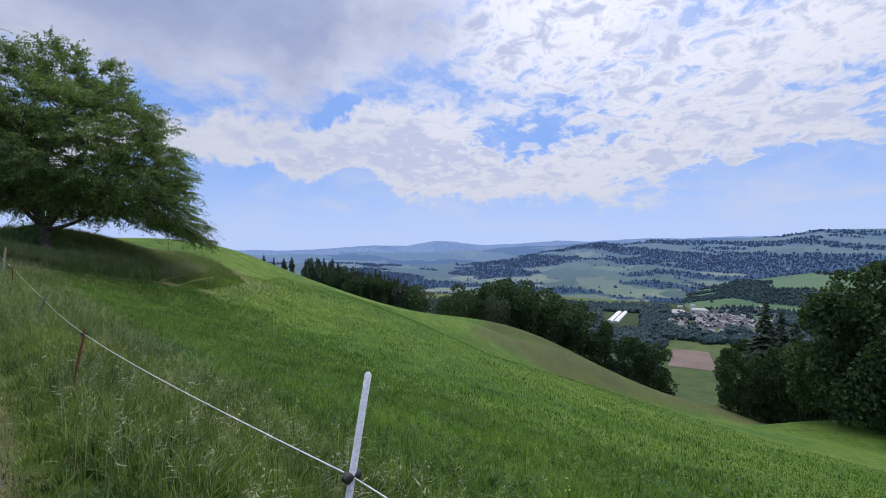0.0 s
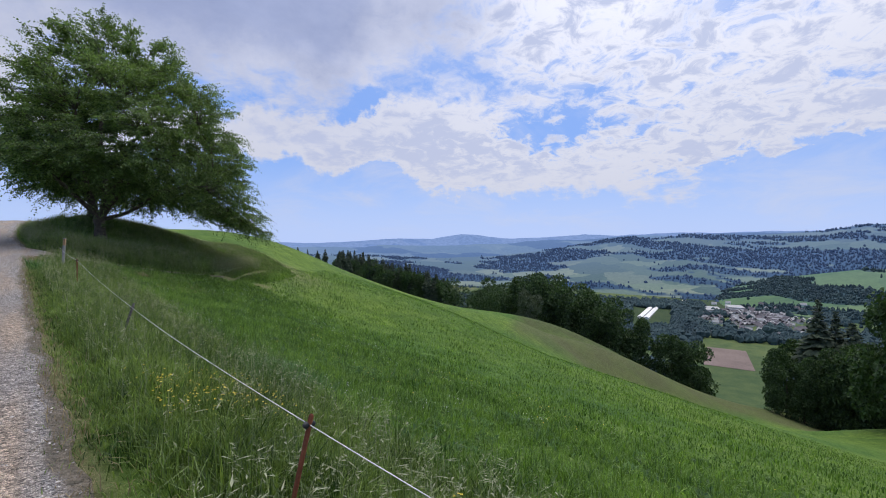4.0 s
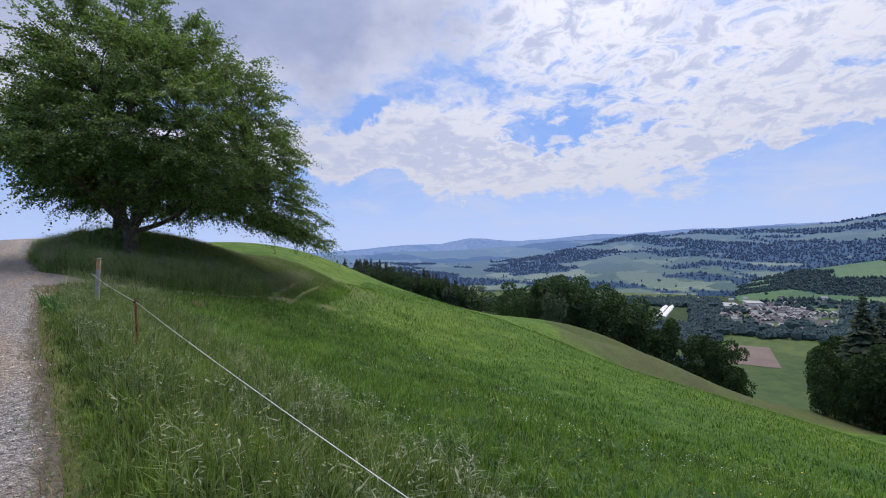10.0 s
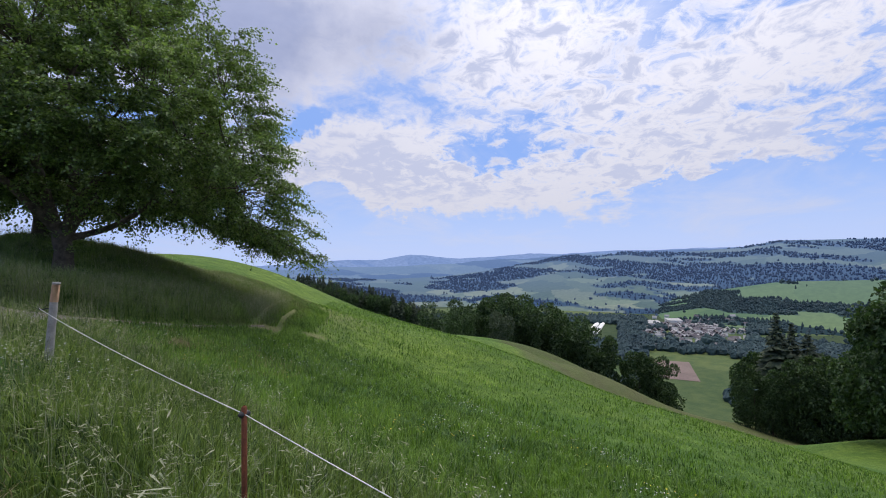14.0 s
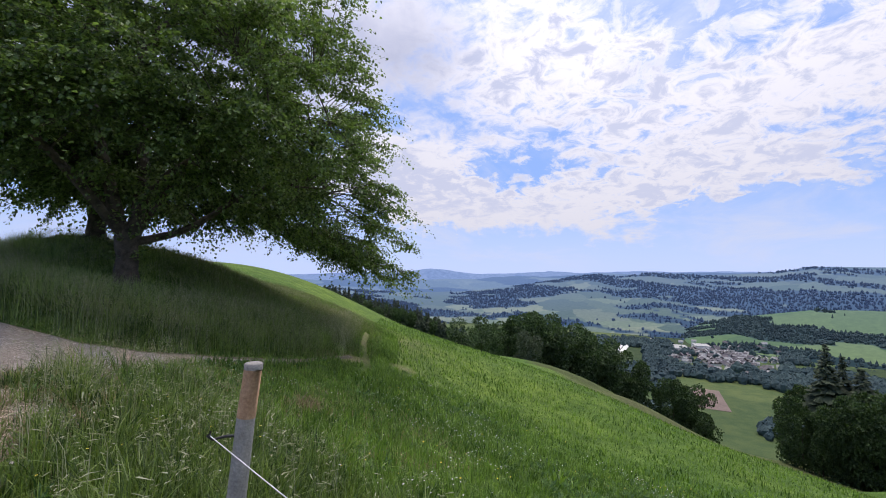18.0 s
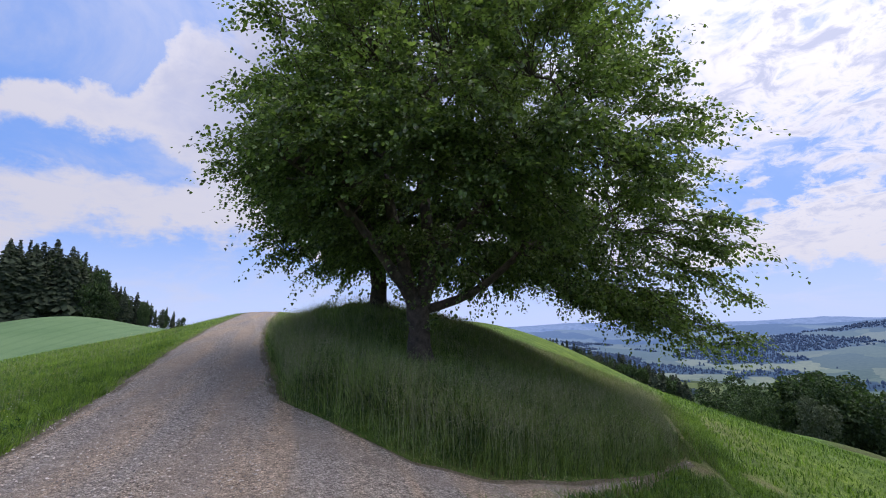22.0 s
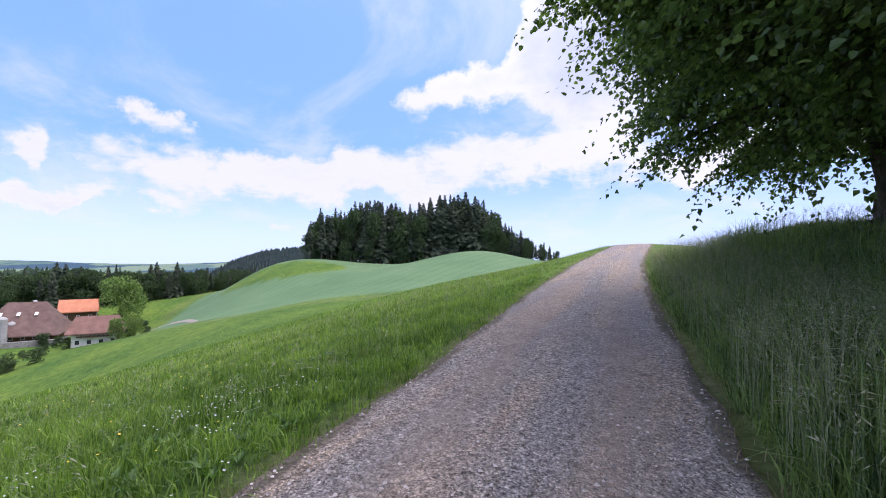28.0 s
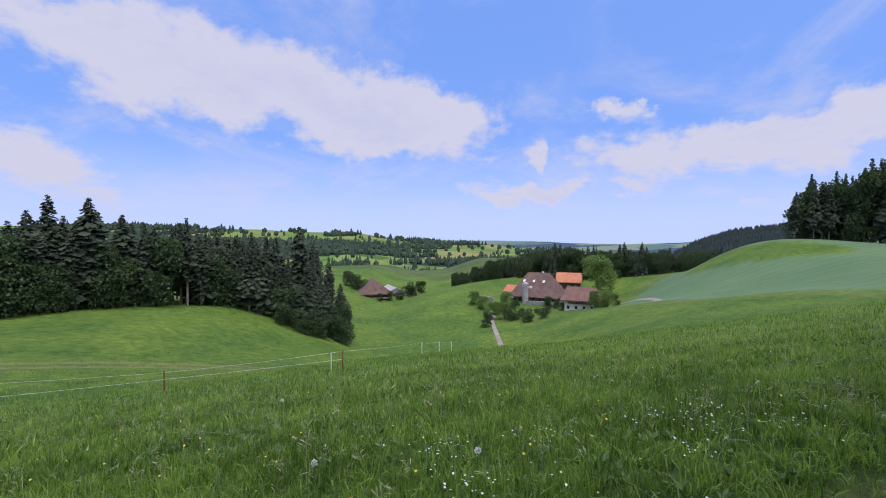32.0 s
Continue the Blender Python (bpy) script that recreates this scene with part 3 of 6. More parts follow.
def tube(points, radii, sides=7):
    """Vertices and faces of a tapering tube along points."""
    p, r = np.asarray(points, float), np.asarray(radii, float)
    t = np.gradient(p, axis=0)
    t /= np.linalg.norm(t, axis=1, keepdims=True) + 1e-9
    ref = np.where(np.abs(t[:, 2:3]) > 0.9, [[1.0, 0, 0]], [[0, 0, 1.0]])
    u = np.cross(t, ref)
    u /= np.linalg.norm(u, axis=1, keepdims=True) + 1e-9
    w = np.cross(t, u)
    a = np.linspace(0, 2 * np.pi, sides, endpoint=False)
    v = p[:, None] + r[:, None, None] * (np.cos(a)[None, :, None] * u[:, None] + np.sin(a)[None, :, None] * w[:, None])
    return v.reshape(-1, 3), grid_faces(len(p), sides, True)


def joined(pieces):
    vs, fs, k = [], [], 0
    for v, f in pieces:
        vs.append(v)
        fs.append(np.asarray(f) + k)
        k += len(v)
    return np.concatenate(vs), np.concatenate(fs)


# ---- ground, one sheet to the horizon ----
def wood_mask(x, y):
    """1 where the far country is wooded."""
    n = fbm(x / 420 + 11, y / 420 + 4, 4)
    return (n > 0.5)


def cover_of(x, y):
    r = np.hypot(x, y - 20)
    d, e = x - path_right(y), path_right(y) - PATH_W - x
    dry = 0.5 * step(0.25, 0.0, d) * step(-0.4, 0, d) + 0.45 * step(0.4, 0.0, e) * step(-0.4, 0, e)
    dry = dry + 0.6 * bump(x, y, 16, 47, 5, 3.2, 35) + 0.75 * bump(x, y, 1.7, 31.0, 1.9, 1.8)
    dry = dry + 0.3 * bump(x, y, 10.2, 41.0, 2.2, 3.0) + 0.7 * bump(x, y, 9.4, 37.05, 0.8, 0.3, 32) + 0.5 * bump(x, y, 12.4, 37.6, 0.5, 0.3, 20) + 0.6 * bump(*turned(x, y, 5.7), -6.2, 39.2, 0.5, 1.1)
    # the dry rim of the far spur
    bg, rg = np.degrees(np.arctan2(0.8 - x, y - 6.4)), np.hypot(x - 0.8, y - 6.4)
    rc = np.interp(-bg, [52, 53.5, 60.4, 64.2, 67.9, 71.3, 74.5, 78], [108, 112, 126, 139, 156, 176, 196, 214])
    spur = step(rc - 40, rc - 14, rg) * step(330, 240, rg) * step(-50.5, -53.5, bg) * step(-100, -92, bg)
    dry = dry + 0.12 * spur * step(rc + 26, rc + 8, rg)
    # two ruts lead on along the slope
    ty = np.interp(x, [8.5, 9.6, 12, 17, 23, 30], [36.2, 37.2, 40.9, 47.2, 52.0, 57.0])
    for off_ in (-0.8, 0.9):
        dry = dry + 0.3 * np.exp(-((y - ty + off_) / 0.35) ** 2) * step(10.4, 12.0, x) * step(16, 12.5, x) * (0.4 + 1.0 * vnoise(x * 1.3, y * 1.3))
    # mown tracks in the hollow
    for r_ in (58, 60.2):
        dry = dry + 0.6 * np.exp(-((np.hypot(x + 0.9, y - 33.7) - r_ - 6 * np.sin(x / 19)) / 0.5) ** 2) * step(-10, -30, x) * step(70, 20, y)
    dry = dry * (0.6 + 0.8 * vnoise(x * 2.1 + 3, y * 2.1))
    lx, ly = turned(x, y, 5.7)
    hill = step(0.3, 0.34, bump(lx, ly, -112, 172, 62, 52)) * step(-0.1, 0.1, e)
    hill = hill * (1 - step(0.5, 0.55, bump(lx, ly, -140, 139, 24, 11, 12)))
    rim = bump(lx, ly, -112, 172, 62, 52)
    dry = dry + 0.4 * step(0.25, 0.27, rim) * step(0.31, 0.29, rim) * step(2, 10, e) * vnoise(x / 9, y / 9)
    return np.clip(dry, 0, 1), hill, step(330, 420, r), spur * (0.65 + 0.45 * vnoise(x / 5, y / 5))


rad = np.r_[np.arange(0.3, 60, 0.34), 60 * 1.024 ** np.arange(0, 60), 60 * 1.024 ** 60 * 1.055 ** np.arange(0, 58)]
ang = np.linspace(0, 2 * np.pi, 800, endpoint=False)
R, A = np.meshgrid(rad, ang, indexing="ij")
X, Y = R * np.cos(A), 20 + R * np.sin(A)
V = np.stack([X, Y, height(X, Y)], -1).reshape(-1, 3)
me = mesh_from("ground", V, grid_faces(len(rad), 800, True)[:, ::-1], M_GROUND)
cover = me.attributes.new("cover", "FLOAT_COLOR", "POINT")
cols = np.ones((len(V), 4), np.float32)
cols[:, 0], cols[:, 1], cols[:, 2], cols[:, 3] = [c.ravel() for c in cover_of(X, Y)]
cover.data.foreach_set("color", cols.ravel())
tagged(new("ground", me), "green hillside meadow falling to a wooded valley", kind="structure")


# ---- the gravel track and its branch ----
LANES = np.array([0, 0.012, 0.04, 0.09, 0.15, 0.21, 0.27, 0.33, 0.4, 0.5, 0.6, 0.67, 0.73, 0.79, 0.85, 0.91, 0.96, 0.988, 1.0])


def strip(name, left, right, material, n, lift=0.02):
    """A band between two lines (n x 2 arrays), draped on the ground, with softly worn edges."""
    u = LANES[None, :, None]
    p = left[:, None] * (1 - u) + right[:, None] * u
    x, y = p[..., 0], p[..., 1]
    u = u[..., 0] + 0 * x
    wheel = np.exp(-((u - 0.28) / 0.09) ** 2) + np.exp(-((u - 0.72) / 0.09) ** 2)
    edge = np.where((u < 0.005) | (u > 0.995), -0.06, 0.0)
    z = height(x, y) + lift + 0.03 * np.sin(np.pi * u) - 0.02 * wheel + edge + 0.012 * (vnoise(x * 3, y * 3) - 0.5)
    me = mesh_from(name, np.stack([x, y, z], -1).reshape(-1, 3), grid_faces(n, len(LANES)), material)
    wide_ = np.linalg.norm(right - left, axis=1)[:, None]
    c = np.ones((u.size, 4), np.float32)
    c[:, 0] = wheel.ravel()
    mouth = (np.abs(x - path_right(y)) < 0.7) & (y > 29.2) & (y < 37.2)
    c[:, 1] = (step(0.26, 0.0, np.minimum(u, 1 - u) * wide_) * (0.35 + 1.0 * vnoise(x * 0.9, y * 0.9)) * (1 - mouth)).ravel()
    a_ = me.attributes.new("lane", "FLOAT_COLOR", "POINT")
    a_.data.foreach_set("color", c.ravel())
    return me


ys = np.arange(-60, 120, 0.3)
wob = 0.1 * (fbm(ys * 0.45, ys * 0 + 3.3, 3) - 0.45) + 0.1 * (vnoise(ys * 2.3, ys * 0 + 8) - 0.5)
wob2 = 0.1 * (fbm(ys * 0.4, ys * 0 + 9.3, 3) - 0.45) + 0.1 * (vnoise(ys * 2.1, ys * 0 + 1) - 0.5)
fan = 0.75 * np.exp(-((ys - 29.8) / 1.1) ** 2) + 0.3 * np.exp(-((ys - 28.3) / 1.0) ** 2)   # the mouth of the branch
rightline = np.stack([path_right(ys) + wob + fan, ys], -1)
leftline = np.stack([path_right(ys) - PATH_W + wob2, ys], -1)
tagged(new("road", strip("road", leftline, rightline, M_GRAVEL, len(ys))), "pale grey gravel farm track with worn wheel lines", kind="structure")

# the branch leaves the track and runs round the foot of the bank
bx = np.linspace(-0.9, 9.6, 70)
up_y = bank_foot(bx) - 0.05 + 0.12 * (fbm(bx * 1.3, bx * 0 + 2, 3) - 0.45)
low_y = np.interp(bx, [-0.9, 0.3, 1.5, 3.0, 5.0, 7.5, 9.6, 10.6], [29.6, 30.9, 31.9, 33.2, 34.5, 35.9, 37.3, 38.4])
low_y = np.minimum(low_y + 0.5 * (fbm(bx * 0.9, bx * 0 + 7, 3) - 0.45), up_y - 0.25)
tagged(new("pavement", strip("pavement", np.stack([bx, up_y], -1), np.stack([bx, low_y], -1), M_GRAVEL, 70, 0.012)),
       "gravel branch track round the grassy bank", kind="structure")


# ---- ranges of hills on the horizon, blue haze in their colours ----
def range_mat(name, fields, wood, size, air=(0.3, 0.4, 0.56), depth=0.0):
    """Distant slopes: a patchwork of fields, with the woods laid over them. They glow: daylight, and haze that pales
    them with distance, are put into the emission colour.
    """
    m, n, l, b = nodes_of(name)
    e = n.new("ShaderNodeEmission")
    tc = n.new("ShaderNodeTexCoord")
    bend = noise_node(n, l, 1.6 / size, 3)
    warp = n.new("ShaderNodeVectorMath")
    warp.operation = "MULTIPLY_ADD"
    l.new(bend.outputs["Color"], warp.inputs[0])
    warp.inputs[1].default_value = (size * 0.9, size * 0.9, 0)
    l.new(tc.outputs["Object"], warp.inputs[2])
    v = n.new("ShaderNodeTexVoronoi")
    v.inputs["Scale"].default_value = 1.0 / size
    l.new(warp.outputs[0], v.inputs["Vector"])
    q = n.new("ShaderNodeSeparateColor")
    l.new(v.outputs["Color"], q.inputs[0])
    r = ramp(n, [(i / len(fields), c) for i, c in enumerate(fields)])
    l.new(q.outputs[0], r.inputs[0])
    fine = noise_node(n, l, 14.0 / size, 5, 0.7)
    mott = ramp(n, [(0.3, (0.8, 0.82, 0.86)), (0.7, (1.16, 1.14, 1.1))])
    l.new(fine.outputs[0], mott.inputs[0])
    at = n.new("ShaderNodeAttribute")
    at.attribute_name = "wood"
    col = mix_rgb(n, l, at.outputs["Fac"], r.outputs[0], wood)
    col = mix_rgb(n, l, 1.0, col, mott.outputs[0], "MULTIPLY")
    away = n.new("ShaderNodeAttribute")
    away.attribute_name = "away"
    # painted haze: the emission shifts to the air colour with distance
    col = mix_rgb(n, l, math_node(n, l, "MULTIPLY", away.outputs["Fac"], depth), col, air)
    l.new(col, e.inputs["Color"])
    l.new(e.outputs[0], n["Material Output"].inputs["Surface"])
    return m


class Slope:
    """A hillside between two distances that rises to a skyline given as elevations by bearing."""

    def __init__(self, r0, r1, z0, bearings, heights, seed, wooded, rough_):
        self.r0, self.r1, self.z0, self.seed, self.wooded = r0, r1, z0, seed, wooded
        self.b, self.h, self.rough = bearings, heights, rough_

    def at(self, deg, u):
        r = self.r0 + (self.r1 - self.r0) * u
        e = np.interp(deg, self.b, self.h) + self.rough * (fbm(deg / 5.0 + self.seed, deg * 0 + self.seed, 5) - 0.47) * 2
        top = 3 + self.r1 * np.tan(np.radians(e))
        fold = 1 + 0.25 * (fbm(deg / 6.0 + self.seed, u * 3 + 1, 3) - 0.45) * np.sin(np.pi * u)
        z = self.z0 + (top - self.z0) * u ** 1.25 * fold
        return -r * np.sin(np.radians(deg)), 20 + r * np.cos(np.radians(deg)), z

    def wood(self, deg, u):
        r = self.r0 + (self.r1 - self.r0) * u
        s = self.r1 / 11.0
        n = fbm(r * np.radians(deg) / s + self.seed, r / (s * 0.8) + 2 * self.seed, 4)
        return step(self.wooded, self.wooded - 0.02, n)

    def mesh(self, material):
        deg, u = np.meshgrid(np.arange(self.b[0], self.b[-1] + 0.01, 0.15), np.linspace(0, 1, 64), indexing="xy")
        v = np.stack(self.at(deg, u), -1)
        me = mesh_from("backdrop", v.reshape(-1, 3), grid_faces(*deg.shape), material)
        a_ = me.attributes.new("wood", "FLOAT", "POINT")
        a_.data.foreach_set("value", self.wood(deg, u).astype(np.float32).ravel())
        a_ = me.attributes.new("away", "FLOAT", "POINT")
        a_.data.foreach_set("value", u.astype(np.float32).ravel())
        return me


SLOPE_RIGHT = Slope(1150, 2300, -158, [-180, -110, -98, -90, -86, -83, -79, -74.5, -71.3, -68, -65.3, -62.5, -60.4, -56, -53, -48, -42, -34, -20, 24],
                    [1.0, 1.3, 1.6, 1.7, 1.8, 1.15, 0.9, 0.85, 1.05, 0.55, 0.85, 0.5, 0.0, -0.7, -1.1, -1.7, -1.9, -1.6, -1.3, -1.0], 3, 0.51, 0.1)
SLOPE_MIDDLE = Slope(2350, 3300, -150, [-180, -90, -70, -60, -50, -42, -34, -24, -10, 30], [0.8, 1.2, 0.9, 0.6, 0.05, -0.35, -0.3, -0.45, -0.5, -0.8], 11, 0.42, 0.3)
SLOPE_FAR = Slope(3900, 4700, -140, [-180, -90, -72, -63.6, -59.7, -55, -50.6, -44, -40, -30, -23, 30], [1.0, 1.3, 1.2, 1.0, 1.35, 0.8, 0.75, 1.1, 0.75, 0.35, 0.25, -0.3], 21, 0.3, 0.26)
SLOPE_LEFT = Slope(470, 1500, -82, [18, 34, 46, 53, 56, 60, 71, 77, 82, 89, 93, 102, 106, 115, 122, 150, 180], [-2.2, -2.0, -2.0, -2.0, -1.9, -1.9, -1.3, -0.75, -0.6, 0.1, 0.7, 1.05, 1.25, 1.35, 1.4, 1.3, 1.0], 7, 0.385, 0.1)
SLOPE_NEAR = Slope(1070, 1450, -152, [-125, -110, -100, -86, -83.7, -79.4, -75, -72.5], [-1.2, -1.6, -1.9, -2.5, -2.9, -3.7, -5.0, -6.9], 29, 0.43, 0.08)
# field and wood tones already carry blue haze, stronger the farther the range
tagged(new("backdrop", SLOPE_RIGHT.mesh(range_mat("hazy_slope", [(0.12, 0.185, 0.18), (0.16, 0.235, 0.185), (0.28, 0.36, 0.26), (0.14, 0.21, 0.2), (0.36, 0.42, 0.3), (0.18, 0.255, 0.215)], (0.055, 0.105, 0.18), 150, (0.22, 0.34, 0.56), 0.6))), "wooded hills beyond the valley in hazy blue-green", kind="structure")
tagged(new("backdrop", SLOPE_NEAR.mesh(range_mat("hazy_green_slope", [(0.12, 0.22, 0.1), (0.17, 0.28, 0.12), (0.22, 0.32, 0.16), (0.14, 0.24, 0.12)], (0.032, 0.062, 0.075), 190, (0.24, 0.36, 0.4), 0.3))), "green hillside above the village with dark copses", kind="structure")
tagged(new("backdrop", SLOPE_MIDDLE.mesh(range_mat("hazy_blue_slope", [(0.19, 0.3, 0.46), (0.3, 0.41, 0.5), (0.21, 0.32, 0.46), (0.26, 0.37, 0.48)], (0.12, 0.21, 0.39), 240, (0.25, 0.38, 0.64), 0.5))), "distant hills in hazy blue", kind="structure")
tagged(new("backdrop", SLOPE_FAR.mesh(range_mat("hazy_pale_slope", [(0.27, 0.4, 0.69), (0.3, 0.43, 0.72)], (0.25, 0.38, 0.68), 500))), "mountain range on the horizon in pale haze", kind="structure")
# sunlit field tones held in the emission, a little haze in the wood tone
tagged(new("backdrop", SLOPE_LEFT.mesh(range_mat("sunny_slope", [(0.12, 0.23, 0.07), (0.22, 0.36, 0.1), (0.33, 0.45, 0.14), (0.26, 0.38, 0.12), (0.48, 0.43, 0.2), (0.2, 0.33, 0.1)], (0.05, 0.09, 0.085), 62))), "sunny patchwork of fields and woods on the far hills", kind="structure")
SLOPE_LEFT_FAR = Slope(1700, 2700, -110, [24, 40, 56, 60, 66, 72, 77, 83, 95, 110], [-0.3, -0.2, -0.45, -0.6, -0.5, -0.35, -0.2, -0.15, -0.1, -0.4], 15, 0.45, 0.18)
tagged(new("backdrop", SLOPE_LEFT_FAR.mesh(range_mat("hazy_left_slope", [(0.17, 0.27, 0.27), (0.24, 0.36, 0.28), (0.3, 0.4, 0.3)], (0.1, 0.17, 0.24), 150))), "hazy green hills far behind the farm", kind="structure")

# ---- the two lime trees ----
def leaf_cloud(rng, centres, dirs, size, per, spread, droop=0.5, shape=(1.0, 1.15)):
    """Heart-like folded leaves, hung round each centre."""
    n = len(centres) * per
    c = np.repeat(centres, per, 0) + rng.normal(0, 1, (n, 3)) * spread
    out = np.repeat(dirs, per, 0) + rng.normal(0, 0.75, (n, 3))
    out[:, 2] -= droop
    out /= np.linalg.norm(out, axis=1, keepdims=True) + 1e-9
    up = rng.normal(0, 0.55, (n, 3)) + [0, 0, 1.0]
    side = np.cross(out, up)
    side /= np.linalg.norm(side, axis=1, keepdims=True) + 1e-9
    nrm = np.cross(side, out)
    s = (size * rng.uniform(0.65, 1.25, n))[:, None]
    w = 0.5 * shape[0]
    v = np.stack([c, c + s * (0.42 * out + w * side + 0.2 * nrm), c + s * (shape[1] * out - 0.2 * nrm), c + s * (0.42 * out - w * side + 0.2 * nrm)], 1)
    base = np.arange(n)[:, None] * 4
    f = np.concatenate([base + [0, 1, 2], base + [0, 2, 3]], 1).reshape(-1, 3)
    return v.reshape(-1, 3), f


def curve(a, b, sag, rng, n=8, wander=0.06):
    t = np.linspace(0, 1, n)[:, None]
    p = a * (1 - t) + b * t
    length = np.linalg.norm(b - a)
    p[:, 2] += sag * length * np.sin(np.pi * t[:, 0])
    k = rng.normal(0, wander * length, (2, 3))
    p += np.sin(np.pi * t) * k[0] + np.sin(2 * np.pi * t) * 0.5 * k[1]
    return p


def broad_leaves(rng, c, out, size, droop=0.5):
    """Rounded heart-shaped leaves, folded a little along the midrib."""
    n = len(c)
    out = out + rng.normal(0, 0.55, (n, 3))
    out[:, 2] -= droop
    out /= np.linalg.norm(out, axis=1, keepdims=True) + 1e-9
    up = rng.normal(0, 0.45, (n, 3)) + [0, 0, 1.0]
    side = np.cross(out, up)
    side /= np.linalg.norm(side, axis=1, keepdims=True) + 1e-9
    nrm = np.cross(side, out)
    s = (size * rng.uniform(0.6, 1.2, n))[:, None]
    ring = ((0.0, 0.0, 0.0), (0.2, 0.44, 0.12), (0.68, 0.38, 0.06), (1.08, 0.0, -0.14), (0.68, -0.38, 0.06), (0.2, -0.44, 0.12))
    v = np.stack([c + s * (a * out + b * side + h * nrm) for a, b, h in ring], 1)
    f = (np.arange(n)[:, None, None] * 6 + np.array([[0, 1, 2], [0, 2, 3], [0, 3, 4], [0, 4, 5]])[None]).reshape(-1, 3)
    return v.reshape(-1, 3), f


def lime_tree(x, y, crown, stems_, clumps, seed, label, girth=0.3, leaf=0.12, skirt=0.0, sprouts=0, lift=0.0, fork_h=1.9, boxy=2.0, inner=5):
    """crown: centre offset (x, y), radii left, right, near, far, bottom and top over the base, and height of the widest part.
    stems_: ends of the great stems that rise from the fork."""
    rng = np.random.RandomState(seed)
    z0 = ground_at(x, y) - 0.15
    cx, cy, rl, rr, rn, rf, zb, zt, zm = crown
    tree = tagged(new("lime_tree"), label, "tree", "two lime trees on the bank")
    tree.location = (x, y, z0)
    fork = np.array([0.0, 0.1, fork_h])
    pts = np.array([[0, 0, 0], [0.02, 0, 0.12 * fork_h], [0, 0.03, 0.32 * fork_h], [0.03, 0.05, 0.58 * fork_h], [-0.02, 0.07, 0.8 * fork_h], fork, fork + [0.0, 0.05, 0.45]])
    rads = girth * np.array([1.55, 1.2, 1.02, 0.97, 1.0, 1.12, 0.7])
    v, f = tube(pts, rads, 24)
    ang_ = np.arctan2(v[:, 1], v[:, 0])
    v[:, :2] *= (1 + 0.1 * np.sin(5 * ang_ + 2) * np.exp(-v[:, 2] / 0.6) + 0.04 * np.sin(9 * ang_ + 1.5 * v[:, 2]) + 0.03 * np.sin(14 * ang_))[:, None]
    part("trunk", mesh_from("trunk", v, f, M_BARK), tree, "grey-brown furrowed trunk with loose flaking bark")
    nodes_, node_r = [], []
    for ex, ey, ez, thick, sag in stems_:
        p = curve(fork + [0.1 * np.sign(ex), 0, rng.uniform(-0.25, 0.1)], np.array([ex, ey, ez]), sag, rng, 14, 0.05)
        r = girth * thick * np.linspace(1.0, 0.2, 14) ** 0.8
        v, f = tube(p, r, 11)
        part("limb", mesh_from("limb", v, f, M_BARK), tree)
        nodes_.append(p[3:])
        node_r.append(r[3:])

    def shell(n, q0, q1):
        th, u = rng.uniform(0, 2 * np.pi, n), rng.uniform(-1, 1, n)
        pw = np.where(u > 0, 2.7, boxy)
        h = (1 - np.abs(u) ** pw) ** (1 / pw)
        q = rng.uniform(q0, q1, n)
        rx = np.where(np.cos(th) > 0, rr, rl)
        ry = np.where(np.sin(th) > 0, rf, rn)
        lump = 1 + 0.07 * np.sin(3 * th + seed) * np.cos(4 * u + seed) + 0.04 * np.sin(7 * th + 2 * u)
        z = zm + np.where(u > 0, (zt - zm) * u, (zm - zb) * u) * q * lump
        out = h * np.cos(th) * q * lump
        out = np.where(out > 0, out * (1 + 0.16 * step(0.3, -0.5, u) - 0.25 * np.maximum(0, u)), out)
        z = z - skirt * np.maximum(0, out) ** 2 * step(0.45, -0.5, u) + lift * np.maximum(0, -out) * step(0.6, -0.4, u)
        return np.stack([cx + rx * out, cy + ry * h * np.sin(th) * q * lump, z], -1)

    # side branches fork off the stems towards the rim
    for k in range(26):
        q = shell(1, 0.55, 0.75)[0]
        N = np.concatenate(nodes_[:len(stems_)])
        NR = np.concatenate(node_r[:len(stems_)])
        cost = np.linalg.norm(N - q, axis=1) + 0.7 * np.maximum(0, N[:, 2] - q[2])
        j = int(np.argmin(cost))
        p = curve(N[j], q, 0.12, rng, 10, 0.07)
        r = np.linspace(NR[j] * 0.62, 0.03, 10)
        v, f = tube(p, r, 7)
        part("limb", mesh_from("limb", v, f, M_BARK), tree)
        nodes_.append(p[2:])
        node_r.append(r[2:])
    N, NR = np.concatenate(nodes_), np.concatenate(node_r)
    centres = np.concatenate([shell(clumps, 0.8, 1.0), shell(clumps // inner, 0.45, 0.8)])
    twigs, at_, outs = [], [], []
    for q in centres:
        cost = np.linalg.norm(N - q, axis=1) + 0.5 * np.maximum(0, N[:, 2] - q[2])
        j = int(np.argmin(cost))
        p = curve(N[j], q, 0.08, rng, 7, 0.06)
        twigs.append(tube(p, np.linspace(min(NR[j] * 0.55, 0.045), 0.012, 7), 5))
        o = (q - [cx, cy, zm]) / [1, 1, 1.6]
        o = o / (np.linalg.norm(o) + 1e-9)
        R = rng.uniform(0.6, 1.25)
        # a flat fan of shoots, arching outward, with leaves along both sides
        for k in range(13):
            spray = k > 9
            d = o * (1.3 if spray else 0.75) + rng.normal(0, 0.4 if spray else 0.7, 3) * [1, 1, 0.5 if spray else 0.42]
            d /= np.linalg.norm(d)
            a0 = p[-1 - (k % 3)]
